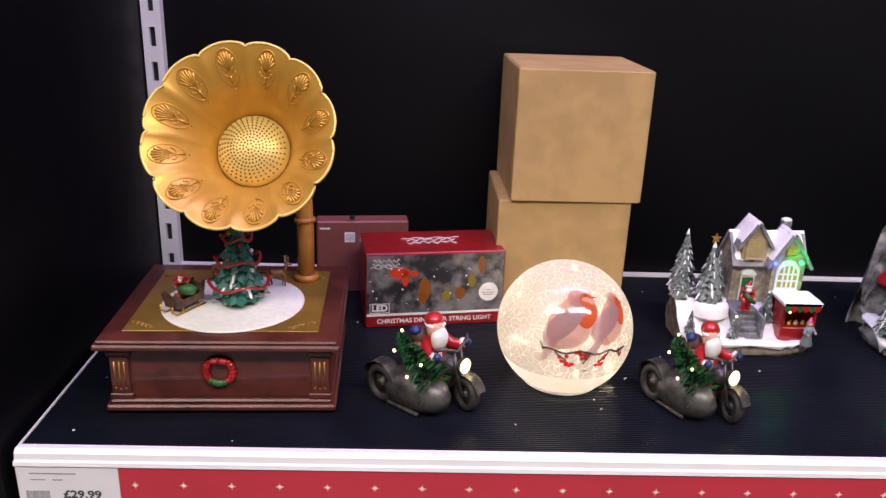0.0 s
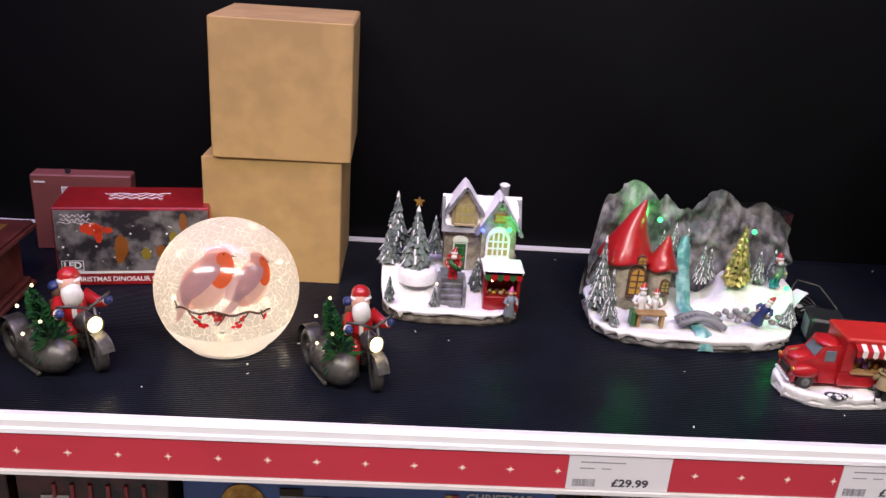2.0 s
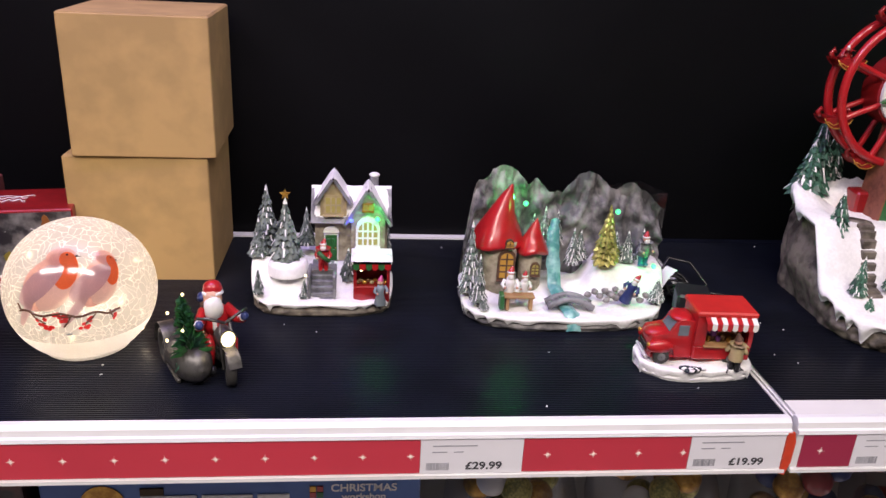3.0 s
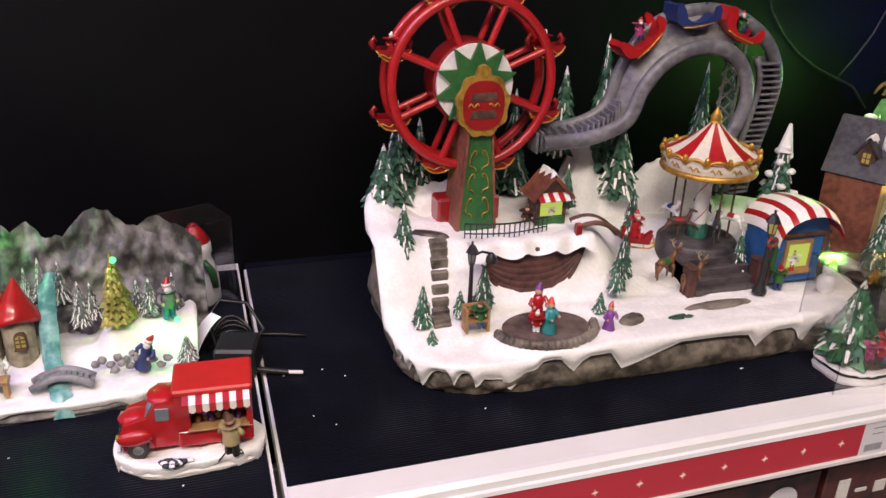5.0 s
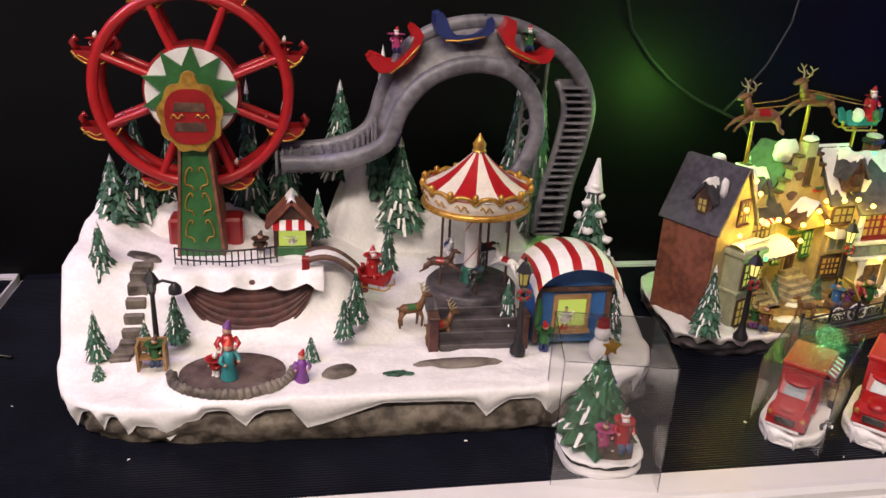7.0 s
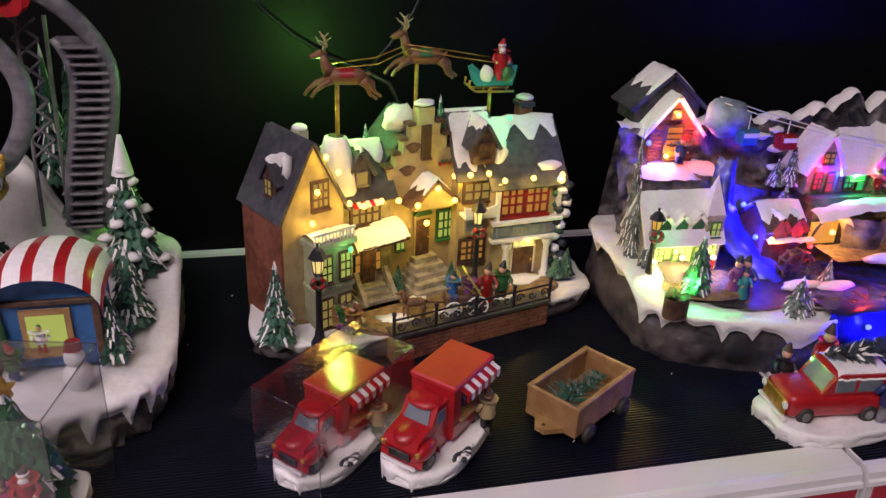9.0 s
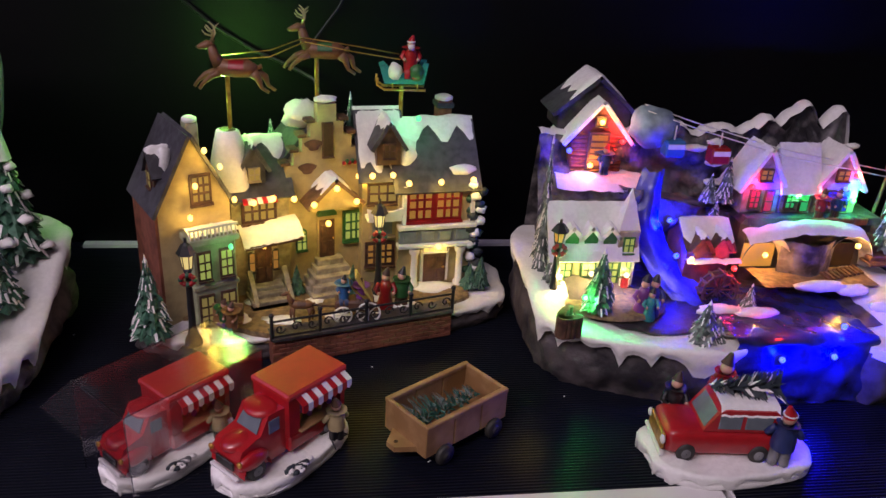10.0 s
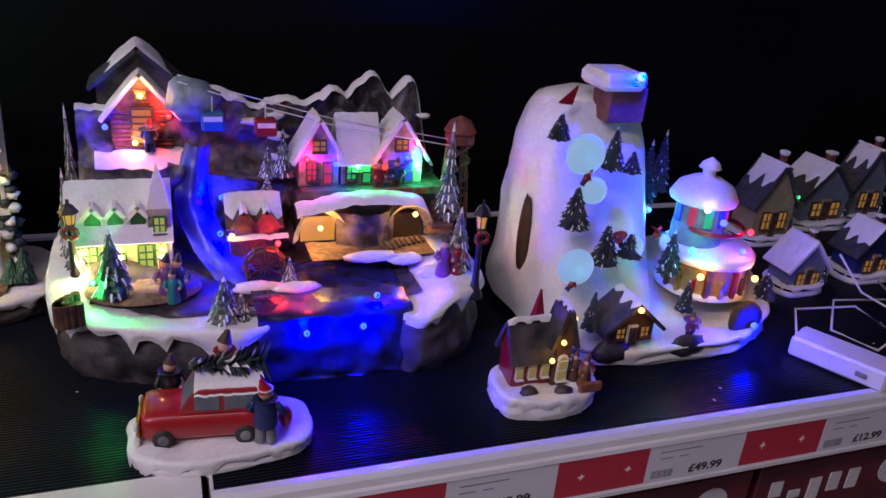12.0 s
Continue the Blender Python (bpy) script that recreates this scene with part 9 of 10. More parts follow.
def cart():
    th = thing("wooden_cart", (2.448, 0.112, Z), 34, "pale wooden toy cart carrying a small frosted tree", "ornament")
    T = th.matrix_basis.copy()
    for k, (a, b) in enumerate(((-0.0275, -0.0235), (0.0235, 0.0275))):
        for j in range(3):
            m = M(WOOD, T)
            m.box(-0.047 + 0.0314 * j, -0.0162 + 0.0314 * j, a, b, 0.012, 0.042, 0.0008)
            part("side_board", m, th)
        m = M(WOOD, T)
        m.box(-0.0475, 0.0475, a - 0.0008, b + 0.0008, 0.039, 0.0435, 0.0008)
        part("top_rail", m, th)
    for a in (-0.0475, 0.0435):
        m = M(WOOD, T)
        m.box(a, a + 0.004, -0.0275, 0.0275, 0.012, 0.0432, 0.0008)
        part("end_board", m, th)
    m = M(WOOD, T)
    m.box(-0.047, 0.047, -0.025, 0.025, 0.012, 0.0155)
    part("cart_floor", m, th)
    m = M(WOOD, T)
    m.plate([(-0.0475, -0.016), (-0.0475, 0.016), (-0.063, 0.005), (-0.063, -0.005)], 0.013, 0.018)
    part("hitch", m, th)
    m = M(DARKHOLE, T)
    m.cyl((-0.057, 0, 0.018), (-0.057, 0, 0.0184), 0.0018, n=10)
    part("hitch_hole", m, th)
    for x in (-0.028, 0.03):
        for y in (-0.03, 0.03):
            m = M(RUBBER, T @ Matrix.Translation((x, y, 0.0095)) @ pose(0, 0, 0, 90))
            m.lathe([(0.0005, -0.003), (0.008, -0.003), (0.0095, -0.0015), (0.0095, 0.0015), (0.008, 0.003), (0.0005, 0.003)], n=20)
            m.use(STEEL)
            m.lathe([(0.0005, 0.0038), (0.0035, 0.0034), (0.004, 0.003)], n=12)
            part("wheel", m, th)
    m = M(TEALFIR, T)
    rnd = random.Random(2)
    for i in range(170):
        f = rnd.random() ** 0.8
        b = Vector((-0.042 + 0.075 * f, rnd.uniform(-0.006, 0.006), 0.026 + 0.004 * f))
        a = rnd.random() * 6.28
        L = 0.02 * (1 - f) + 0.007
        d = Vector((-0.3, math.cos(a), abs(math.sin(a)) * 0.9 + 0.1)).normalized()
        m.use((TEALFIR, FROSTFIR, TEALFIR)[i % 3])
        e = b + d * L
        s = d.orthogonal().normalized() * 0.0012
        s2 = d.cross(s)
        m.add([b + s, b - s, b + s2 * 1.0, e], [(0, 1, 3), (1, 2, 3), (2, 0, 3)])
    part("frosted_tree", m, th, "small frosted teal bottle-brush tree")


cart()


# ---- bay three ----
def alpine_village():
    th = thing("light_up_alpine_village", (2.765, 0.26, Z), 0, "tall alpine village ornament with cable cars and coloured lights", "ornament", "light-up village ornaments")

    def hf(x, y):
        return Z + 0.062 + 0.02 * sm(2.7, 2.6, x) * sm(0.2, 0.26, y) + 0.02 * sm(2.87, 2.92, x)

    def rim(t):
        x, y = sup(0.2, 0.132, 3.6)(t)
        k = y < 0
        y -= 0.13 * x
        if k:
            y += 0.035 * math.exp(-((x - 0.05) / 0.065) ** 6)
        return x, y
    terrain(th, 2.752, 0.262, rim, hf, DARKROCK, drip=0.034, drips=22, n=170, rings=30, seed=31, wob=0.012)
    # mountain back
    m = M(ALPROCK)

    def top(x):
        h = 0.2 - 0.045 * sm(2.69, 2.665, x)
        for px, ph, pw in ((2.715, 0.22, 0.03), (2.785, 0.212, 0.026), (2.838, 0.222, 0.024), (2.88, 0.238, 0.024), (2.925, 0.232, 0.022)):
            h = max(h, 0.2 + (ph - 0.2) * math.exp(-((x - px) / pw) ** 2))
        h -= 0.07 * sm(2.93, 2.955, x)
        return h + 0.004 * nz(x * 120, 1.5)
    m.grid(lambda u, v: (2.575 + 0.385 * u, 0.318 + 0.045 * v + 0.02 * nz(u * 13, v * 5, 2) + 0.008 * nz(u * 40, v * 16), Z + 0.05 + (top(2.575 + 0.385 * u) - 0.05) * v), 84, 36)
    m.grid(lambda u, v: (2.96 - 0.385 * u, 0.363 + 0.03 * math.sin(math.pi * v / 2), Z + top(2.96 - 0.385 * u) * (1 - v)), 84, 10)
    part("mountainside", m, th, "dark craggy mountainside")
    m = M(SNOW)
    m.grid(lambda u, v: (2.575 + 0.385 * u, 0.358 + 0.02 * v + 0.006 * nz(u * 13, 5), Z + top(2.575 + 0.385 * u) + 0.002 + 0.003 * math.sin(math.pi * v) - (0.001 + 0.012 * max(0, nz(u * 22, 8))) * (1 - v) ** 2), 84, 7)
    part("summit_snow", m, th, "bluish snow along the summit")
    for k in range(9):
        rnd = random.Random(k)
        x, z = rnd.uniform(2.72, 2.95), rnd.uniform(0.15, 0.2)
        m = M(SNOW)
        m.ell((x, 0.318 + 0.045 * (z - 0.05) / 0.19 - 0.004, Z + z), (rnd.uniform(0.008, 0.02), 0.006, rnd.uniform(0.003, 0.006)), 10, 6, 0.5)
        part("snow_patch", m, th)
    m = M(ALPROCK)
    m.grid(lambda u, v: (2.576 + 0.112 * u, 0.305 - 0.012 * v + 0.012 * nz(u * 7, v * 6) + 0.03 * abs(2 * u - 1) ** 6, Z + 0.055 + 0.106 * v), 30, 30)
    m.grid(lambda u, v: (2.66 + 0.13 * u, 0.292 + 0.014 * nz(u * 7, v * 4, 3) + 0.02 * v, Z + 0.055 + 0.1 * v * (1 - 0.25 * u)), 30, 20)
    m.grid(lambda u, v: (2.66 + 0.13 * u, 0.312 + 0.03 * v, Z + 0.155 - 0.025 * u + 0.004 * nz(u * 9, v * 4)), 20, 5)
    part("cliff", m, th, "craggy dark cliff below the cabin")
    def yv(u, v):
        y0 = 0.17 + 0.008 * math.sin(u * 17) + 0.03 * max(0, 1 - u * 7)
        return y0 + (0.295 - y0) * v
    m = M(DARKROCK)
    m.grid(lambda u, v: (2.585 + 0.305 * u, yv(u, v), hf(2.585 + 0.305 * u, yv(u, v)) + 0.0032 + 0.003 * nz(u * 21, v * 10)), 60, 28)
    part("bare_ground", m, th, "dark bare ground between the houses")
    # top cabin
    placed(Matrix.Translation((0.006, 0.036, -0.02)))
    m = M(SNOW)
    m.grid(lambda u, v: (2.585 + 0.1 * u, 0.288 + 0.07 * v, Z + 0.178 + 0.006 * math.sin(math.pi * v) + 0.003 * nz(u * 8, v * 8) - 0.01 * (1 - sm(0, 0.2, v))), 18, 10)
    part("cabin_ledge", m, th)
    cb = house(th, "log_cabin", 2.602, 2.662, 0.318, 0.36, Z + 0.18, Z + 0.222, Z + 0.258, "y", BRICK, SNOW, 1.0, 0.008, "log cabin on the mountain")
    for k in range(9):
        m = M(BRICK)
        m.cyl((2.603, 0.3165, Z + 0.184 + 0.0048 * k), (2.661, 0.3165, Z + 0.184 + 0.0048 * k), 0.0024, n=7)
        part("log", m, cb)
    up = house(th, "chalet_roof", 2.59, 2.672, 0.335, 0.38, Z + 0.225, Z + 0.245, Z + 0.28, "y", DARKROCK, SLATE, 0.55, 0.006, "upper chalet roof")
    window(cb, 2.632, 0.313, Z + 0.208, 0.018, 0.034, W_AMB, BROWN, nx=1, ny=5, name="cabin_door")
    window(cb, 2.632, 0.314, Z + 0.24, 0.01, 0.008, W_AMB, BROWN)
    figure(th, 2.638, 0.302, Z + 0.184, 0.034, JEANS, NAVYP, REDP, label="villager figurine in blue")
    placed()
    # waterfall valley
    # blue light sits in the paint here, besides the blue lamps nearby
    m = M(RIVERLIT)
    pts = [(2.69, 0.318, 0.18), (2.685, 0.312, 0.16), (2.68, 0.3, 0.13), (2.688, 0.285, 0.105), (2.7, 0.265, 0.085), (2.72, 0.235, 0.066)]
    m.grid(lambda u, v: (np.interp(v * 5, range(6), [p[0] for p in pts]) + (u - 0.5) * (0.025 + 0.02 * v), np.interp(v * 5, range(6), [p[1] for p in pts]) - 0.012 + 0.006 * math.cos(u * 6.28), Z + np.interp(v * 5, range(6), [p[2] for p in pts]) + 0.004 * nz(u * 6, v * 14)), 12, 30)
    part("waterfall", m, th, "waterfall with blue light put into its paint")
    m = M(RIVERDIM)
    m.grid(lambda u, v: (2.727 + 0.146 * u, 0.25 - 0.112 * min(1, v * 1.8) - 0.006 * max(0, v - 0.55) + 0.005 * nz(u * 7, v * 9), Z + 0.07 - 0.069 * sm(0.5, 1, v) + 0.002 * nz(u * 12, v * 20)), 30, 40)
    part("river", m, th, "river with dim blue light in its paint, running over the edge")
    # lower left house
    h = house(th, "village_hall", 2.572, 2.655, 0.252, 0.3, Z + 0.068, Z + 0.112, Z + 0.152, "x", SAGE, SNOW, 1.0, 0.006, "village hall with a snowy green-lit roof")
    for k in range(3):
        d = house(th, "roof_dormer", 2.583 + 0.02 * k, 2.597 + 0.02 * k, 0.252, 0.272, Z + 0.115, Z + 0.126, Z + 0.134, "y", GREENP, SNOW, 1.0, 0.002)
        window(h, 2.585 + 0.025 * k, 0.251, Z + 0.088, 0.012, 0.022, W_BRIGHT if k < 2 else W_LIME, GREENP, nx=2, ny=3)
    m = M(STONE)
    m.box(2.638, 2.66, 0.25, 0.275, Z + 0.068, Z + 0.135, 0.001)
    st = part("church_tower", m, th, "slim tower with a white spire")
    m = M(SNOW)
    m.cyl((2.649, 0.2625, Z + 0.133), (2.649, 0.2625, Z + 0.178), 0.0165, 0.0, 4, False)
    part("spire", m, st)
    window(st, 2.649, 0.2495, Z + 0.12, 0.009, 0.014, W_LIME, GREENP)
    window(st, 2.649, 0.2495, Z + 0.094, 0.009, 0.014, W_LIME, GREENP)
    door(st, 2.65, 0.249, Z + 0.066, 0.008, 0.02, DEEPRED, WHITEP)
    m = M(PLAZA)
    m.lathe([(0.0005, 0.0), (0.95, 0.0), (1, -0.004)], n=30, m=Matrix.Translation((2.632, 0.218, Z + 0.072)) @ Matrix.Diagonal((0.052, 0.034, 1, 1)))
    part("courtyard", m, th, "yellow-lit stone courtyard")
    for k in range(11):
        m = M(BROWN)
        a = 2.4 + 0.16 * k
        m.cyl((2.612 + 0.05 * math.cos(a), 0.205 + 0.035 * math.sin(a + 1.1), Z + 0.06), (2.612 + 0.05 * math.cos(a), 0.205 + 0.035 * math.sin(a + 1.1), Z + 0.082), 0.0042, n=7)
        part("fence_stake", m, th)
    for x, c, hh in ((2.652, PURPLEP, 0.044), (2.662, NAVYP, 0.044), (2.657, TEALP, 0.034)):
        figure(th, x, 0.2 - (0.008 if c is TEALP else 0), Z + 0.066, hh, c, c, BLACKP, skirt=True, label="carol singer figurine")
    # mill
    ml = house(th, "water_mill", 2.714, 2.762, 0.25, 0.3, Z + 0.06, Z + 0.114, Z + 0.134, "x", BRICK, BROWN, 0.75, 0.004, "red water mill under snow")
    for k in (0, 1):
        d = house(th, "mill_dormer", 2.72 + 0.022 * k, 2.734 + 0.022 * k, 0.243, 0.265, Z + 0.108, Z + 0.118, Z + 0.128, "y", BROWN, BROWN, 0.4, 0.003)
    m = M(BROWN, Matrix.Translation((2.745, 0.228, Z + 0.078)) @ pose(0, 0, 0, 90))
    for s in (-0.005, 0.005):
        m.tube([(0.019 * math.cos(a), 0.019 * math.sin(a), s) for a in (2 * math.pi * i / 24 for i in range(24))], 0.0016, 5, True)
    mw = part("mill_wheel", m, th, "dark water wheel")
    for i in range(12):
        a = math.pi * i / 6
        m = M(BROWN, Matrix.Translation((2.745, 0.228, Z + 0.078)) @ pose(0, 0, 0, 90))
        m.box(0.019 * math.cos(a) - 0.003, 0.019 * math.cos(a) + 0.003, 0.019 * math.sin(a) - 0.001, 0.019 * math.sin(a) + 0.001, -0.007, 0.007, 0, math.degrees(a))
        m.cyl((0, 0, 0), (0.019 * math.cos(a), 0.019 * math.sin(a), 0), 0.0009, n=4)
        part("paddle", m, mw)
    m = M(SNOW)
    m.grid(lambda u, v: (2.71 + 0.06 * u, 0.236 + 0.012 * v, Z + 0.104 + 0.003 * math.sin(math.pi * v) + 0.003 * nz(u * 8, 3)), 14, 5)
    part("canopy_snow", m, ml)
    # railway bridge and tunnels
    for x in (2.805, 2.9):
        m = M(GREYROCK)
        m.grid(lambda u, v, x=x: (x + (0.021 + 0.008 * v) * math.cos(math.pi * u), 0.262 - 0.012 * v, Z + 0.09 + (0.03 + 0.009 * v) * math.sin(math.pi * u)), 18, 4)
        part("tunnel_arch", m, th, "stone tunnel arch")
    m = M(ALPROCK)
    m.grid(lambda u, v: (2.822 + 0.062 * u, 0.256 - 0.016 * math.sin(math.pi * u), Z + 0.078 + 0.044 * v + 0.003 * nz(u * 9, v * 9)), 16, 8)
    tn = part("viaduct_wall", m, th, "curved stone wall between the tunnels")
    # left panel glows in place of inner amber light, right one is painted dark
    for x in (2.805, 2.9):
        m = M(G_TUNNEL if x < 2.85 else DARKHOLE)
        m.box(x - 0.018, x + 0.018, 0.268, 0.27, Z + 0.085, Z + 0.112)
        part("tunnel_recess_panel", m, tn)
    m = M(PLAZA)
    m.grid(lambda u, v: (2.79 + 0.13 * u, 0.262 - 0.045 * v, Z + 0.086 + 0.002 * nz(u * 9, v * 9)), 16, 6)
    part("amber_track_bed", m, th)
    for k in range(9):
        m = M(BROWN)
        m.box(2.865 + 0.006 * k, 2.868 + 0.006 * k, 0.225 + 0.002 * k, 0.243 + 0.002 * k, Z + 0.088, Z + 0.0905)
        part("sleeper", m, th)
    m = M(SNOW)
    m.grid(lambda u, v: (2.78 + 0.155 * u, 0.268 - 0.022 * v, Z + 0.128 + 0.012 * math.sin(math.pi * u) * (1 if u < 2 else 0) - 0.008 * v ** 3 + 0.003 * nz(u * 12, v * 5) - 0.03 * sm(0.86, 1, u)), 34, 6)
    part("snow_shelf", m, th)
    m = M(SNOW)
    for x, y, zz, rx in ((2.85, 0.215, 0.088, 0.03), (2.885, 0.212, 0.084, 0.02), (2.77, 0.19, 0.072, 0.022), (2.735, 0.2, 0.07, 0.025), (2.905, 0.185, 0.08, 0.018)):
        m.ell((x, y, Z + zz), (rx, 0.008, 0.006), 14, 6, 0.3)
    part("snow_bank", m, th)
    # upper terrace with lit houses
    m = M(DARKROCK)
    m.box(2.785, 2.955, 0.275, 0.335, Z + 0.05, Z + 0.136, 0.006)
    part("terrace", m, th, "rock terrace")
    for x0, x1, wl, nm in ((2.79, 2.832, W_REDL, "red"), (2.835, 2.872, W_GREEN, "green"), (2.876, 2.925, W_BLUEL, "blue")):
        hh = house(th, "terrace_house", x0, x1, 0.298, 0.335, Z + 0.134, Z + 0.168, Z + 0.205, "y" if nm != "green" else "x", STONE, SNOW, 1.0, 0.005, "terrace house washed with " + nm + " light")
        xm = (x0 + x1) / 2
        window(hh, xm, 0.297, Z + 0.18 if nm != "green" else Z + 0.158, 0.012, 0.01, W_AMB if nm != "green" else W_GREEN, BROWN)
        window(hh, xm - 0.008, 0.297, Z + 0.152, 0.009, 0.018, wl, BROWN, nx=2, ny=3)
        window(hh, xm + 0.009, 0.297, Z + 0.15, 0.008, 0.022, wl, BROWN, nx=1, ny=2)
    for k in range(5):
        m = M(BROWN)
        m.box(2.935 - 0.004 * k, 2.955 - 0.002 * k, 0.27 - 0.008 * k, 0.29 - 0.008 * k, Z + 0.10, Z + 0.13 - 0.008 * k, 0.001)
        part("stair", m, th)
    for k in range(4):
        m = M(BRICK)
        m.box(2.86 + 0.017 * k, 2.875 + 0.017 * k, 0.27, 0.274, Z + 0.132, Z + 0.14, 0.001)
        part("low_wall", m, th)
    figure(th, 2.872, 0.28, Z + 0.136, 0.034, DEEPRED, BROWN, BROWN)
    figure(th, 2.892, 0.282, Z + 0.136, 0.034, NAVYP, BROWN, BROWN)
    # cable cars
    m = M(WHITEP)
    for dy, dz in ((0, 0), (0.012, 0.004)):
        m.tube([(2.674, 0.315 + dy, Z + 0.242 + dz), (2.73, 0.31 + dy, Z + 0.225 + dz), (2.83, 0.3 + dy, Z + 0.2 + dz), (2.955, 0.28 + dy, Z + 0.182 + dz)], 0.0007, 5)
    part("cableway_wire", m, th, "thin white cable")
    for x, z, c in ((2.705, 0.205, BLUEP), (2.757, 0.198, DEEPRED)):
        m = M(c)
        m.box(x - 0.011, x + 0.011, 0.3, 0.316, Z + z - 0.009, Z + z + 0.009, 0.002)
        m.use(WHITEP)
        m.box(x - 0.009, x + 0.009, 0.2985, 0.3, Z + z + 0.001, Z + z + 0.006)
        m.cyl((x, 0.308, Z + z + 0.009), (x, 0.308, Z + z + 0.024), 0.0009, n=5)
        part("cable_car", m, th, "small painted cable car")
    m = M(BROWN)
    for s in (-1, 1):
        for q in (0, 1):
            m.cyl((2.962 + s * 0.014, 0.28 + 0.02 * q, Z + 0.09), (2.962 + s * 0.008, 0.285 + 0.012 * q, Z + 0.185), 0.0022, n=6)
    for k in range(5):
        m.cyl((2.95, 0.279, Z + 0.095 + 0.018 * k), (2.974, 0.279, Z + 0.11 + 0.018 * k), 0.0014, n=5)
        m.cyl((2.974, 0.279, Z + 0.095 + 0.018 * k), (2.95, 0.279, Z + 0.11 + 0.018 * k), 0.0014, n=5)
    m.use(BRICK)
    m.box(2.95, 2.976, 0.275, 0.302, Z + 0.183, Z + 0.197, 0.002)
    m.lathe([(0.018, 0.197), (0.012, 0.208), (0.001, 0.214)], (2.963, 0.288, Z), 14)
    part("cable_tower", m, th, "brown lattice cable tower")
    m = M(CYANROCK)
    m.ell((2.688, 0.325, Z + 0.222), (0.026, 0.02, 0.022), 16, 10, 0.25)
    part("cyan_lit_boulder", m, th)
    # rail bridge over the river, low ledge on the right
    m = M(STEEL)
    m.tube([(2.722, 0.158, Z + 0.066), (2.8, 0.15, Z + 0.062), (2.885, 0.146, Z + 0.057)], 0.0022, 6)
    m.tube([(2.722, 0.17, Z + 0.068), (2.8, 0.163, Z + 0.065), (2.885, 0.158, Z + 0.06)], 0.0022, 6)
    part("rail_bridge", m, th, "thin rails lit red")
    for x, c, hh in ((2.915, PURPLEP, 0.042), (2.928, DEEPRED, 0.04), (2.934, TEALP, 0.028)):
        figure(th, x, 0.178, Z + 0.08, hh, c, c, BROWN, skirt=True, label="villager figurine")
    lamp_post(th, 2.572, 0.24, Z + 0.066, Z + 0.152, G_TUNNEL, True)
    lamp_post(th, 2.937, 0.145, Z + 0.07, Z + 0.172, G_TUNNEL, True)
    for x, y, z0, z1, r in ((2.606, 0.2, 0.07, 0.14, 0.018), (2.7, 0.158, 0.055, 0.105, 0.017), (2.715, 0.162, 0.055, 0.085, 0.012), (2.765, 0.2, 0.065, 0.1, 0.01), (2.932, 0.185, 0.08, 0.15, 0.016), (2.945, 0.26, 0.1, 0.215, 0.015), (2.775, 0.31, 0.14, 0.195, 0.012), (2.76, 0.315, 0.14, 0.175, 0.01), (2.572, 0.298, 0.07, 0.225, 0.011), (2.566, 0.275, 0.07, 0.17, 0.011), (2.755, 0.285, 0.125, 0.155, 0.009), (2.573, 0.25, 0.07, 0.13, 0.012), (2.94, 0.21, 0.07, 0.13, 0.012)):
        fir(th, x, y, Z + z0, Z + z1, r, FIR if x < 2.61 and y < 0.21 else FROSTFIR, SNOW, 1.2, 0.6, label="snow-tipped fir")
    for x, y, z, g, c, p in ((2.603, 0.336, 0.19, G_BLUE, BLUE, 0.04), (2.664, 0.342, 0.199, G_RED, RED, 0.06), (2.638, 0.342, 0.22, G_AMBER, AMBER, 0.04), (2.63, 0.34, 0.172, G_AMBER, (1, 0.3, 0.04), 0.04), (2.578, 0.238, 0.088, G_WARM, (1, 0.8, 0.2), 0.07), (2.612, 0.24, 0.09, G_WARM, (1, 0.8, 0.2), 0.05), (2.65, 0.24, 0.088, G_WARM, (1, 0.75, 0.25), 0.03), (2.59, 0.19, 0.09, G_GREEN, GREEN, 0.09),
                             (2.71, 0.29, 0.128, G_BLUE, BLUE, 0.1), (2.705, 0.25, 0.105, G_BLUE, BLUE, 0.1), (2.758, 0.225, 0.102, G_RED, RED, 0.07), (2.715, 0.235, 0.108, G_AMBER, AMBER, 0.008),
                             (2.798, 0.2925, 0.166, G_RED, (1, 0.03, 0.15), 0.05), (2.828, 0.2925, 0.16, G_BLUE, BLUE, 0.03), (2.852, 0.2925, 0.155, G_GREEN, GREEN, 0.1), (2.876, 0.2925, 0.162, G_RED, RED, 0.04), (2.908, 0.2925, 0.165, G_BLUE, BLUE, 0.03), (2.917, 0.2925, 0.18, G_RED, RED, 0.05), (2.921, 0.2925, 0.15, G_GREEN, GREEN, 0.1),
                             (2.905, 0.244, 0.118, G_AMBER, AMBER, 0.06), (2.805, 0.25, 0.105, G_AMBER, AMBER, 0.05), (2.84, 0.148, 0.077, G_BLUE, BLUE, 0.1), (2.77, 0.128, 0.054, G_BLUE, BLUE, 0.1), (2.823, 0.128, 0.056, G_BLUE, BLUE, 0.1)):
        bulb(th, x, y + 0.004, Z + z, 0.003, g)
        led(x, y - 0.0005, Z + z + 0.002, p * (7 if c is BLUE else 2.6), c, 0.002)
    led(2.69, 0.31, Z + 0.232, 0.07, CYAN)
    # unseen red lamp, added beside the rails to redden them
    led(2.775, 0.15, Z + 0.08, 0.05, RED)


CYANROCK = mk("pale_boulder", (0.35, 0.45, 0.5), 0.5, c2=(0.15, 0.2, 0.24), scale=60, bump=0.6)
alpine_village()


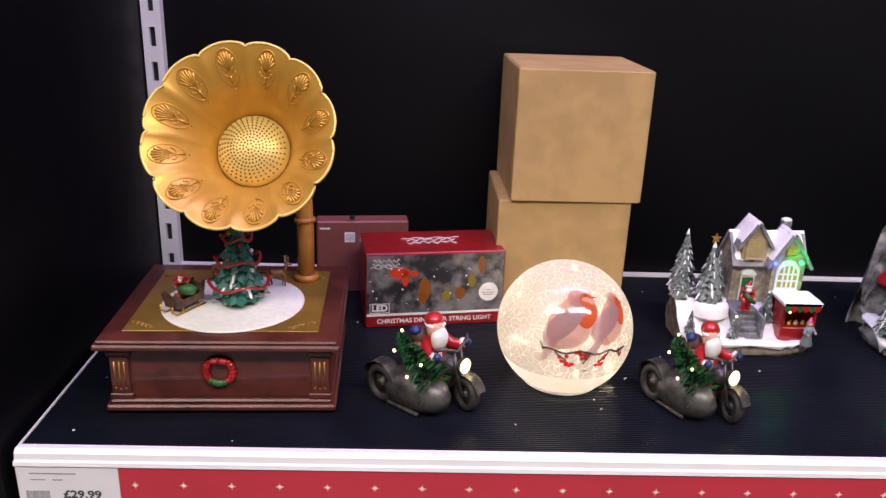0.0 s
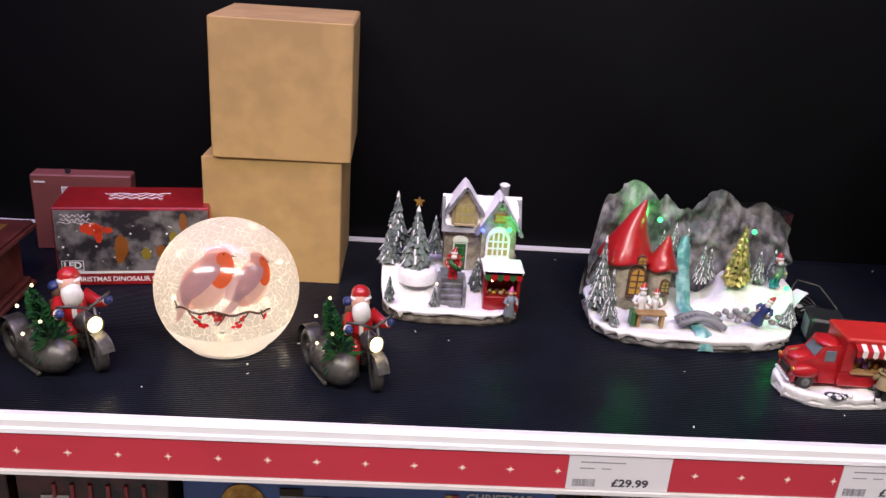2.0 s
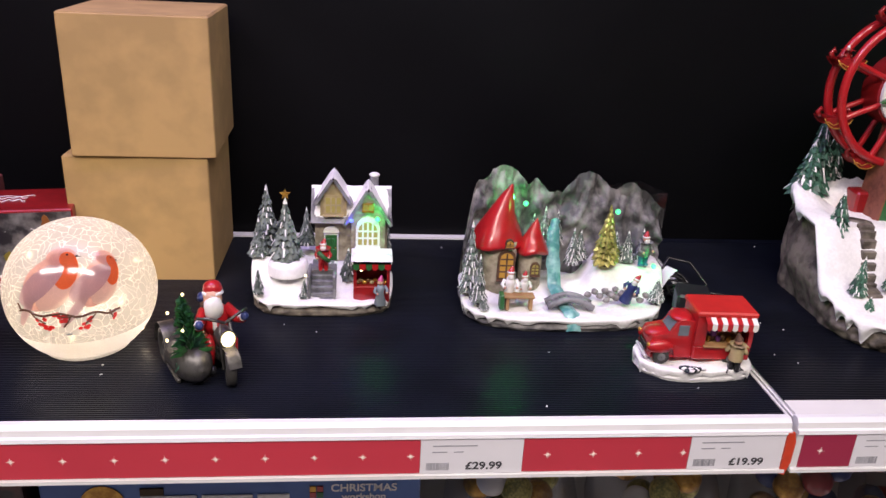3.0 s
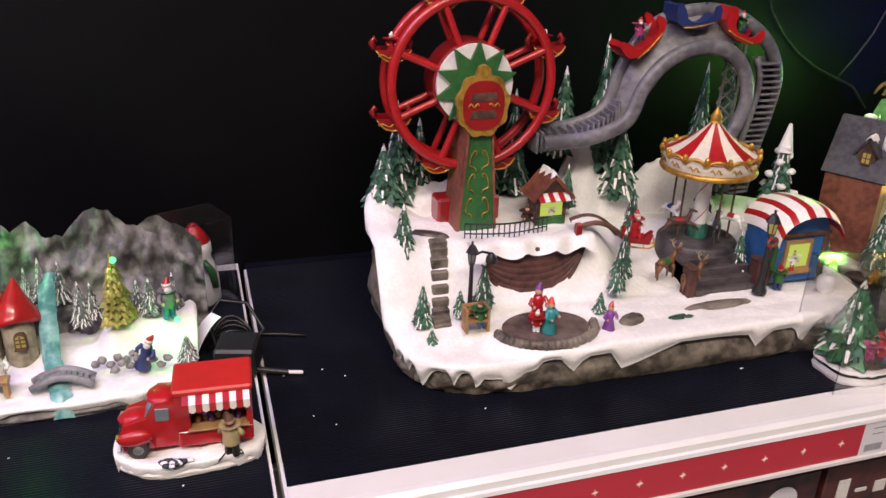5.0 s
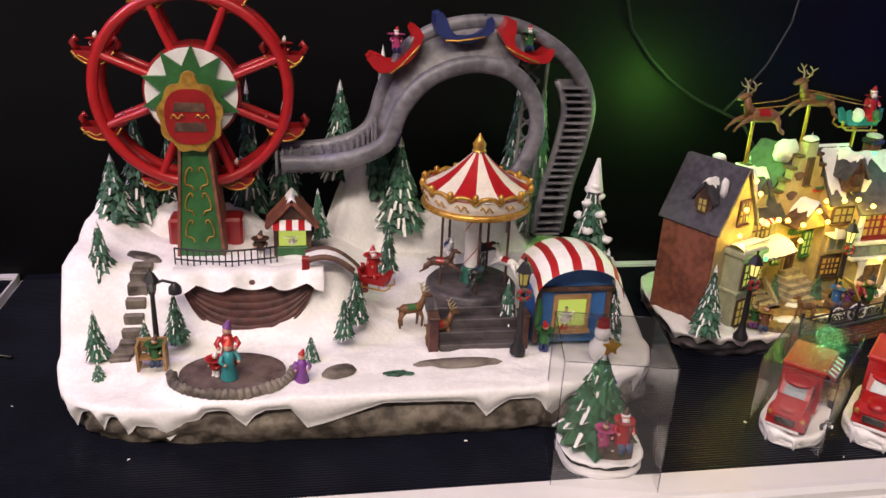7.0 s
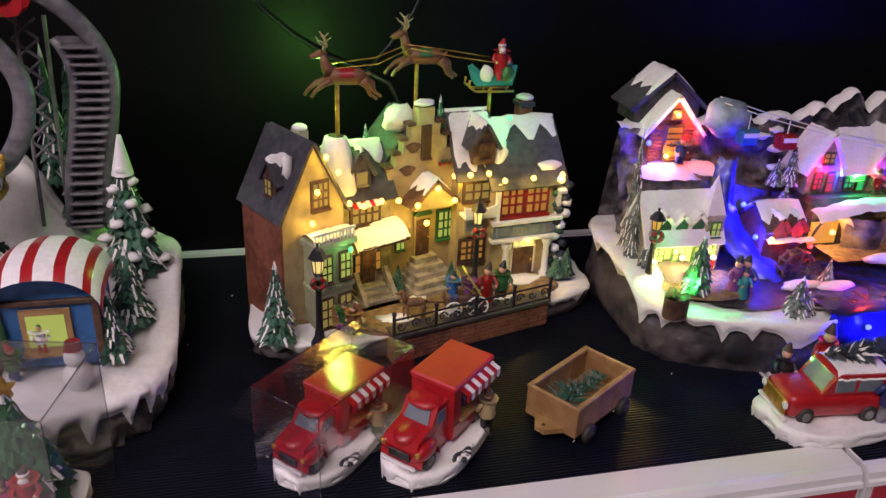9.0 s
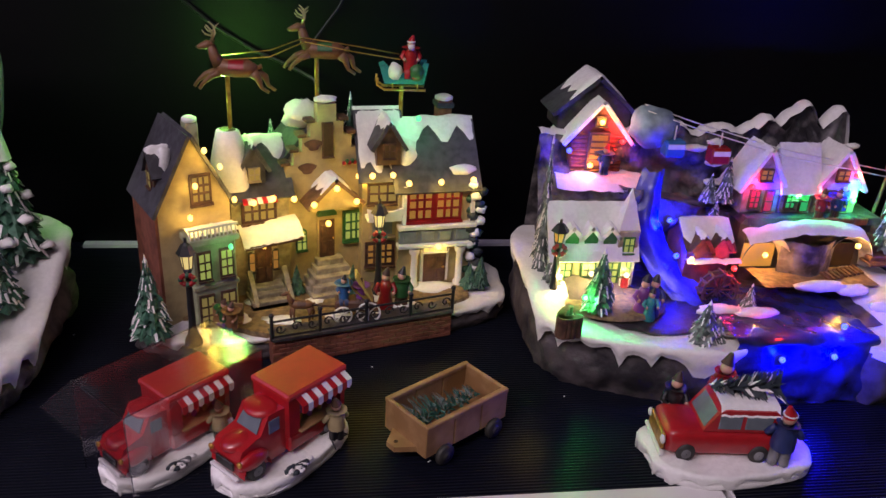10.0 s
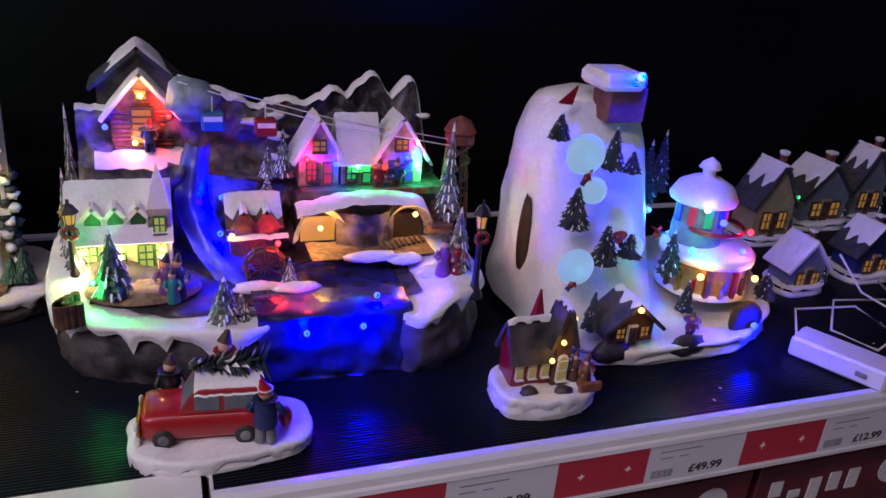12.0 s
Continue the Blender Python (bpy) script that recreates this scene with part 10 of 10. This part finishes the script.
def red_estate():
    th = thing("christmas_car", (2.687, 0.062, Z), 0, "red estate car ornament carrying a tree, on a snowy base", "ornament")
    terrain(th, 2.687, 0.062, sup(0.074, 0.041, 2.7), lambda x, y: Z + 0.015 + 0.002 * nz(x * 40, y * 40), SNOW, drip=0.02, drips=10, n=64, rings=10, seed=14, wob=0.02)
    T = Matrix.Translation((2.676, 0.066, Z)) @ pose(0, 0, 0, 0, 0, -6) @ Matrix.Diagonal((0.87, 0.95, 0.95, 1))
    m = M(REDP, T)

    def hull(u, v):
        a = 2 * math.pi * u
        e = math.sin(math.pi / 2 * min(1, v * 9, (1 - v) * 9)) ** 0.5
        w, h = (0.0245 * (0.72 + 0.28 * e), 0.0135 * (0.62 + 0.38 * e)) if 0 < v < 1 else (0.0004, 0.0004)
        c, d = math.cos(a), math.sin(a)
        return -0.058 + 0.114 * v, w * math.copysign(abs(c) ** 0.5, c), 0.0312 + h * math.copysign(abs(d) ** 0.5, d)
    m.grid(hull, 32, 30, True, True)
    m.prism([(-0.022, 0.044), (0.054, 0.044), (0.05, 0.063), (0.046, 0.066), (-0.004, 0.066), (-0.009, 0.063)], -0.021, 0.021)
    b = part("car_body", m, th, "glossy red painted body")
    m = M(GLASSG, T)
    m.slab((-0.0205, -0.018, 0.047), (-0.0205, 0.018, 0.047), (-0.0095, 0.016, 0.0625), (-0.0095, -0.016, 0.0625), 0.0008)
    for a, c in ((-0.008, 0.014), (0.018, 0.044)):
        m.box(a, c, -0.0218, -0.02, 0.047, 0.0605, 0.0004)
    part("car_window", m, b, "grey painted car windows")
    m = M(GOLD, T)
    m.box(-0.0595, -0.056, -0.02, 0.02, 0.022, 0.038, 0.001)
    m.use(SHELFW)
    m.box(-0.0615, -0.056, -0.0245, 0.0245, 0.0175, 0.0215, 0.001)
    for y in (-0.02, 0.02):
        m.ell((-0.059, y, 0.0335), (0.0025, 0.0042, 0.0042), 10, 7)
    part("chrome_front", m, b, "gilt grille and chrome bumper")
    for x in (-0.036, 0.036):
        for y in (-0.0235, 0.0235):
            m = M(RUBBER, T @ Matrix.Translation((x, y, 0.0225)) @ pose(0, 0, 0, 90))
            m.lathe([(0.0005, -0.003), (0.008, -0.003), (0.0095, -0.0015), (0.0095, 0.0015), (0.008, 0.003), (0.0005, 0.003)], n=18)
            m.use(GREYP)
            m.lathe([(0.0005, 0.0038), (0.0045, 0.0034), (0.005, 0.003)], n=12)
            part("wheel", m, th)
    m = M(SNOW, T)
    m.grid(lambda u, v: (-0.008 + 0.058 * u, -0.022 + 0.044 * v, 0.0665 + 0.004 * math.sin(math.pi * v) ** 0.5 - 0.006 * (1 if v in (0, 1) else 0) + 0.002 * nz(u * 9, v * 9)), 18, 10)
    part("roof_snow", m, th)
    m = M(DARKFIR, T)
    rnd = random.Random(9)
    for i in range(150):
        f = rnd.random()
        c = Vector((-0.012 + 0.064 * f, 0.0, 0.078))
        a = rnd.random() * 6.28
        d = Vector((0.5, math.cos(a), math.sin(a))).normalized()
        L = 0.008 + 0.014 * f
        m.use(DARKFIR if i % 6 else SNOW)
        s = d.orthogonal().normalized() * 0.0032
        s2 = d.cross(s)
        m.add([c + s, c - s, c + s2, c + d * L], [(0, 1, 3), (1, 2, 3), (2, 0, 3)])
    part("roof_tree", m, th, "dark green tree tied on the roof")
    figure(th, 2.72, 0.034, Z + 0.016, 0.058, NAVYP, GREYP, REDP, beard=True, rz=160, label="figurine in blue loading the tree")
    figure(th, 2.65, 0.098, Z + 0.016, 0.05, BLACKP, BROWN, BROWN, label="figurine behind the car")
    figure(th, 2.695, 0.1, Z + 0.02, 0.062, DEEPRED, BROWN, BROWN, label="figurine behind the car")
    m = M(REDP)
    m.ell((2.738, 0.05, Z + 0.026), (0.006, 0.006, 0.01), 10, 7)
    part("sack", m, th)


red_estate()


def ski_mountain():
    th = thing("light_up_ski_slope", (3.16, 0.22, Z), 0, "white ski mountain ornament with pale lit bumps and coloured lights", "ornament", "light-up village ornaments")
    m = M(SNOW)

    def hill(u, v):
        t = 2 * math.pi * u
        k = (1 - v)
        z = 0.235 * v ** 0.9
        rx = 0.076 * (1 - 0.1 * v - 0.3 * v ** 10)
        ry = 0.1 * (1 - 0.6 * v) + 0.02 * (1 - v) ** 3
        w = 1 + 0.06 * nz(math.cos(t) * 2, math.sin(t) * 2, v * 3) + 0.035 * nz(math.cos(t) * 6, math.sin(t) * 6, v * 9)
        c, s = math.cos(t), math.sin(t)
        q = 0.7
        return 3.09 + rx * math.copysign(abs(c) ** q, c) * w, 0.235 + 0.02 * v + ry * math.copysign(abs(s) ** q, s) * w, Z + 0.01 + z
    m.grid(hill, 64, 30, True, True)
    m.ell((3.09, 0.255, Z + 0.242), (0.054, 0.04, 0.012), 24, 8, 0.2)
    part("ski_slope", m, th, "smooth white ski slope")
    terrain(th, 3.165, 0.205, sup(0.148, 0.112, 3.2), lambda x, y: Z + 0.022 + 0.02 * sm(0.12, 0.2, y) + 0.01 * sm(3.2, 3.3, x), SNOW, drip=0.02, drips=9, n=110, rings=18, seed=41, wob=0.015)
    for x, y in ((3.075, 0.098), (3.165, 0.094)):
        m = M(DARKROCK)
        m.ell((x, y, Z + 0.018), (0.022, 0.008, 0.013), 12, 8, 0.3)
        part("bare_rock", m, th)
    # dark lump stands in for the shade of a recess
    m = M(DARKHOLE)
    m.ell((3.0195, 0.215, Z + 0.1), (0.006, 0.012, 0.045), 12, 10, 0.2)
    part("hollow_shade", m, th, "dark lump painted as the shade of a hollow in the slope")
    # summit hut
    m = M(BRICK)
    m.box(3.082, 3.125, 0.19, 0.225, Z + 0.232, Z + 0.268, 0.001)
    part("summit_station", m, th, "dark red summit station")
    m = M(SNOW)
    m.box(3.066, 3.116, 0.178, 0.232, Z + 0.266, Z + 0.284, 0.005)
    part("station_roof", m, th)
    m = M(DEEPRED)
    m.add([(3.03, 0.2, Z + 0.25), (3.05, 0.2, Z + 0.268), (3.046, 0.2, Z + 0.248), (3.03, 0.202, Z + 0.25), (3.05, 0.202, Z + 0.268), (3.046, 0.202, Z + 0.248)], [(0, 1, 2), (5, 4, 3), (0, 3, 4, 1), (1, 4, 5, 2), (2, 5, 3, 0)])
    part("pennant", m, th)
    for x, y, z, r in ((3.045, 0.158, 0.21, 0.021), (3.054, 0.148, 0.176, 0.014), (3.033, 0.122, 0.106, 0.019), (3.105, 0.14, 0.115, 0.013)):
        m = M(G_CYAN)
        m.ell((x, y, Z + z), (r, 0.012, r), 18, 12)
        part("lit_snow_bump", m, th, "pale blue glowing bump")
    led(3.045, 0.13, Z + 0.21, 0.012, CYAN)
    led(3.033, 0.1, Z + 0.106, 0.012, CYAN)
    for x, y, z0, z1, r in ((3.02, 0.17, 0.22, 0.25, 0.012), (3.078, 0.16, 0.19, 0.238, 0.013), (3.105, 0.165, 0.185, 0.212, 0.01), (3.036, 0.145, 0.135, 0.185, 0.016), (3.068, 0.13, 0.1, 0.15, 0.015), (3.1, 0.135, 0.105, 0.135, 0.013), (3.16, 0.145, 0.075, 0.13, 0.014), (3.162, 0.26, 0.16, 0.24, 0.013), (3.175, 0.235, 0.12, 0.2, 0.016), (3.195, 0.24, 0.13, 0.21, 0.014), (3.168, 0.115, 0.045, 0.085, 0.01), (3.305, 0.15, 0.03, 0.065, 0.015), (3.05, 0.105, 0.04, 0.09, 0.01)):
        fir(th, x, y, Z + z0, Z + z1, r, DARKFIR, SNOW, 1.3, 0.12, fine=True, label="dark bristle fir")
    for x, y, z, a in ((3.035, 0.14, 0.185, 30), (3.088, 0.132, 0.12, -30), (3.13, 0.14, 0.12, 20), (3.022, 0.115, 0.085, 40)):
        figure(th, x, y, Z + z, 0.018, DEEPRED, NAVYP, REDP, lean=a)
    ht = house(th, "ski_hut", 3.068, 3.118, 0.095, 0.125, Z + 0.03, Z + 0.05, Z + 0.072, "y", BROWN, DARKROCK, 0.15, 0.008, "brown ski hut with lit windows")
    for x in (3.079, 3.107):
        window(ht, x, 0.0945, Z + 0.042, 0.008, 0.01, W_AMB, BROWN)
    door(ht, 3.093, 0.0945, Z + 0.03, 0.009, 0.018, BROWN, WHITEP)
    bulb(th, 3.093, 0.086, Z + 0.071, 0.0032, G_AMBER)
    led(3.093, 0.08, Z + 0.074, 0.02, AMBER)
    # round terrace
    m = M(WOOD)
    m.lathe([(0.046, 0.055), (0.046, 0.09)], (3.222, 0.165, Z), 30)
    tr = part("carousel_drum", m, th, "amber-lit scenic drum")
    for k in range(10):
        a = math.pi * (1.02 + 0.105 * k)
        m = M((BROWN, GOLD, DEEPRED)[k % 3])
        m.box(3.222 + 0.047 * math.cos(a) - 0.003, 3.222 + 0.047 * math.cos(a) + 0.003, 0.165 + 0.047 * math.sin(a) - 0.003, 0.165 + 0.047 * math.sin(a) + 0.003, Z + 0.055, Z + 0.075 + 0.012 * (k % 2), 0.001)
        part("drum_scene_piece", m, tr)
    m = M(SNOW)
    m.lathe([(0.05, 0.052), (0.05, 0.056), (0.046, 0.058)], (3.222, 0.165, Z), 30)
    m.lathe([(0.046, 0.088), (0.052, 0.09), (0.052, 0.097), (0.046, 0.102), (0.001, 0.104)], (3.222, 0.165, Z), 30)
    part("drum_snow", m, tr)
    m = M(GREYBLUE)
    m.lathe([(0.028, 0.1), (0.028, 0.122), (0.027, 0.124), (0.027, 0.152)], (3.21, 0.175, Z), 20)
    pv = part("pavilion", m, th, "round pavilion washed with coloured light")
    m = M(SNOW)
    m.lathe([(0.028, 0.149), (0.036, 0.15), (0.037, 0.154), (0.03, 0.167), (0.016, 0.175), (0.007, 0.177), (0.007, 0.184), (0.012, 0.186), (0.009, 0.192), (0.0003, 0.198)], (3.21, 0.175, Z), 20)
    part("pavilion_roof", m, pv)
    for k in range(6):
        a = math.pi * (1.0 + 0.2 * k)
        m = M((W_BLUEL, W_REDL, W_GREEN)[k % 3])
        m.box(3.21 + 0.0275 * math.cos(a) - 0.004, 3.21 + 0.0275 * math.cos(a) + 0.004, 0.175 + 0.0275 * math.sin(a) - 0.002, 0.175 + 0.0275 * math.sin(a) + 0.002, Z + 0.127, Z + 0.147, 0, math.degrees(a) + 90)
        part("lit_opening", m, pv)
    m = M(DEEPRED)
    m.lathe([(0.034, 0.12), (0.036, 0.123), (0.034, 0.126)], (3.222, 0.165, Z), 24)
    part("balcony_ring", m, pv)
    # cave mouth as a dark lump, its inner shade put into the colour
    m = M(DARKHOLE)
    m.ell((3.244, 0.106, Z + 0.036), (0.021, 0.008, 0.021), 16, 10, 0.12)
    part("cave_mouth", m, th)
    for x, y, z, g, c, p in ((3.106, 0.178, 0.282, G_SUMMIT, BLUE, 0.36), (3.172, 0.128, 0.112, G_GREEN, (0.02, 1, 0.4), 0.035), (3.184, 0.12, 0.084, G_AMBER, (1, 0.36, 0.015), 0.022), (3.25, 0.113, 0.08, G_AMBER, (1, 0.36, 0.015), 0.022),
                             (3.19, 0.14, 0.152, G_WARM, WARM, 0.005), (3.247, 0.133, 0.126, G_RED, (1, 0.02, 0.12), 0.022), (3.235, 0.125, 0.108, G_BLUE, (0.12, 0.06, 1), 0.03), (3.246, 0.092, 0.034, G_BLUE, BLUE, 0.12), (3.16, 0.2, 0.13, G_BLUE, (0.02, 0.45, 1), 0.05), (3.21, 0.135, 0.138, G_BLUE, BLUE, 0.03)):
        bulb(th, x, y, Z + z, 0.0046 if g is G_SUMMIT else 0.0038, g)
        led(x, y - 0.007, Z + z + 0.003, p * (7 if c is BLUE else 3), c)
    figure(th, 3.168, 0.098, Z + 0.024, 0.03, PURPLEP, NAVYP, BROWN)


ski_mountain()


def church():
    th = thing("mini_church", (2.978, 0.062, Z), 0, "tiny dark red church ornament with carol singers on a snowy base", "ornament")
    terrain(th, 2.98, 0.063, sup(0.05, 0.036, 2.7), lambda x, y: Z + 0.022 + 0.003 * nz(x * 40, y * 40), SNOW, drip=0.022, drips=8, n=64, rings=10, seed=17, wob=0.02)
    h = house(th, "church_nave", 2.945, 2.99, 0.058, 0.086, Z + 0.02, Z + 0.052, Z + 0.078, "x", DEEPRED, DARKROCK, 0.1, 0.004, "dark red nave")
    for k in range(3):
        window(h, 2.952 + 0.013 * k, 0.0575, Z + 0.036, 0.006, 0.012, W_YEL, WHITEP, True, nx=1, ny=1)
    tw = house(th, "bell_tower", 2.984, 3.0, 0.052, 0.072, Z + 0.02, Z + 0.07, Z + 0.098, "y", BROWN, DARKROCK, 0.1, 0.003, "little bell tower")
    window(tw, 2.992, 0.0515, Z + 0.038, 0.008, 0.02, W_YEL, WHITEP, True, nx=1, ny=2)
    m = M(DEEPRED)
    m.cyl((2.975, 0.08, Z + 0.07), (2.975, 0.08, Z + 0.108), 0.009, 0.001, 4, False)
    part("spire", m, th)
    for x, y, c in ((3.008, 0.055, BROWN), (3.018, 0.05, DEEPRED), (3.013, 0.044, TANP)):
        figure(th, x, y, Z + 0.023, 0.03, c, BROWN, BROWN, skirt=True, label="carol singer figurine")
    m = M(BRICK)
    m.box(3.005, 3.028, 0.034, 0.039, Z + 0.02, Z + 0.03, 0.001)
    part("brick_wall", m, th)
    for x, y in ((2.957, 0.043), (2.99, 0.038)):
        m = M(DARKROCK)
        m.ell((x, y, Z + 0.0245), (0.009, 0.006, 0.004), 10, 6, 0.4)
        part("bare_rock", m, th)
    bulb(th, 2.987, 0.046, Z + 0.07, 0.0026, G_AMBER)
    bulb(th, 2.978, 0.046, Z + 0.052, 0.0026, G_AMBER)
    bulb(th, 2.999, 0.052, Z + 0.09, 0.002, G_AMBER)
    led(2.986, 0.038, Z + 0.06, 0.008, AMBER)
    fir(th, 3.003, 0.085, Z + 0.02, Z + 0.09, 0.012, DARKFIR, SNOW, 1.2, 0.2, fine=True)


church()

th = thing("battery_box", (3.33, 0.045, Z), -62, "white plastic battery box with a switch", "battery box")
m = M(PLASTICW, th.matrix_basis.copy())
m.box(-0.05, 0.05, -0.02, 0.02, 0.0005, 0.024, 0.003)
b = part("battery_case", m, th)
m = M(GREYP, th.matrix_basis.copy())
m.box(0.02, 0.032, -0.0215, -0.02, 0.009, 0.015, 0.0006)
part("switch", m, b)
th = thing("white_lead", (3.42, 0.12, Z), 0, "tangle of thin white lead on the mat", "cable")
m = M(PLASTICW)
m.tube([(3.31, 0.09, Z + 0.01), (3.36, 0.15, Z + 0.012), (3.43, 0.13, Z + 0.02), (3.45, 0.08, Z + 0.006), (3.4, 0.06, Z + 0.004), (3.38, 0.11, Z + 0.004), (3.44, 0.17, Z + 0.006), (3.52, 0.15, Z + 0.01), (3.56, 0.22, Z + 0.004)], 0.0016, 7)
m.tube([(3.45, 0.19, Z + 0.06), (3.47, 0.16, Z + 0.02), (3.5, 0.11, Z + 0.005), (3.47, 0.07, Z + 0.004)], 0.0016, 7)
part("lead", m, th)


def mini_house(x, y, w, h, wall, roof, rz, label, green=False):
    th = thing("mini_house", (x, y, Z), 0, label, "ornament", "small village houses")
    terrain(th, x, y, sup(w * 0.72, w * 0.55, 2.8), lambda a, b: Z + 0.014, SNOW, drip=0.01, drips=9, n=56, rings=8, seed=x * 3, wob=0.02)
    hh = house(th, "cottage", x - w / 2, x + w / 2, y - w * 0.35, y + w * 0.35, Z + 0.012, Z + h * 0.55, Z + h, "y", wall, roof, 0.6, 0.006)
    window(hh, x - w * 0.2, y - w * 0.35 - 0.001, Z + h * 0.32, w * 0.18, h * 0.2, W_AMB, BROWN, nx=2, ny=2)
    window(hh, x + w * 0.22, y - w * 0.35 - 0.001, Z + h * 0.32, w * 0.18, h * 0.2, W_AMB, BROWN, nx=2, ny=2)
    door(hh, x, y - w * 0.35 - 0.001, Z + 0.013, w * 0.16, h * 0.32, BROWN, CREAM)
    m = M(BRICK)
    m.box(x + w * 0.2, x + w * 0.34, y, y + w * 0.14, Z + h * 0.7, Z + h * 1.08, 0.001)
    m.use(SNOW)
    m.box(x + w * 0.18, x + w * 0.36, y - 0.002, y + w * 0.16, Z + h * 1.08, Z + h * 1.14, 0.002)
    part("chimney", m, th)
    fir(th, x + w * 0.55, y - w * 0.3, Z + 0.012, Z + 0.05, 0.009, DARKFIR, SNOW, 1.1, 0.5)
    if green:
        bulb(th, x + w * 0.5, y - w * 0.4, Z + h * 0.62, 0.0032, G_GREEN)
        led(x + w * 0.5, y - w * 0.45, Z + h * 0.62, 0.015, GREEN)


mini_house(3.487, 0.375, 0.066, 0.118, CREAM, SLATE, 0, "cream half-timbered mini house with a green light", True)
mini_house(3.42, 0.222, 0.054, 0.07, GREYBLUE, SNOW, 0, "small grey mini house with a snowy roof")
mini_house(3.548, 0.24, 0.06, 0.076, NAVYP, SLATE, 0, "dark blue mini house with a snowy roof")
mini_house(3.625, 0.425, 0.085, 0.1, GREYBLUE, SLATE, 0, "long grey-blue mini church house under snow")
mini_house(3.725, 0.43, 0.06, 0.118, GREYBLUE, SLATE, 0, "tall grey-blue mini house under snow")
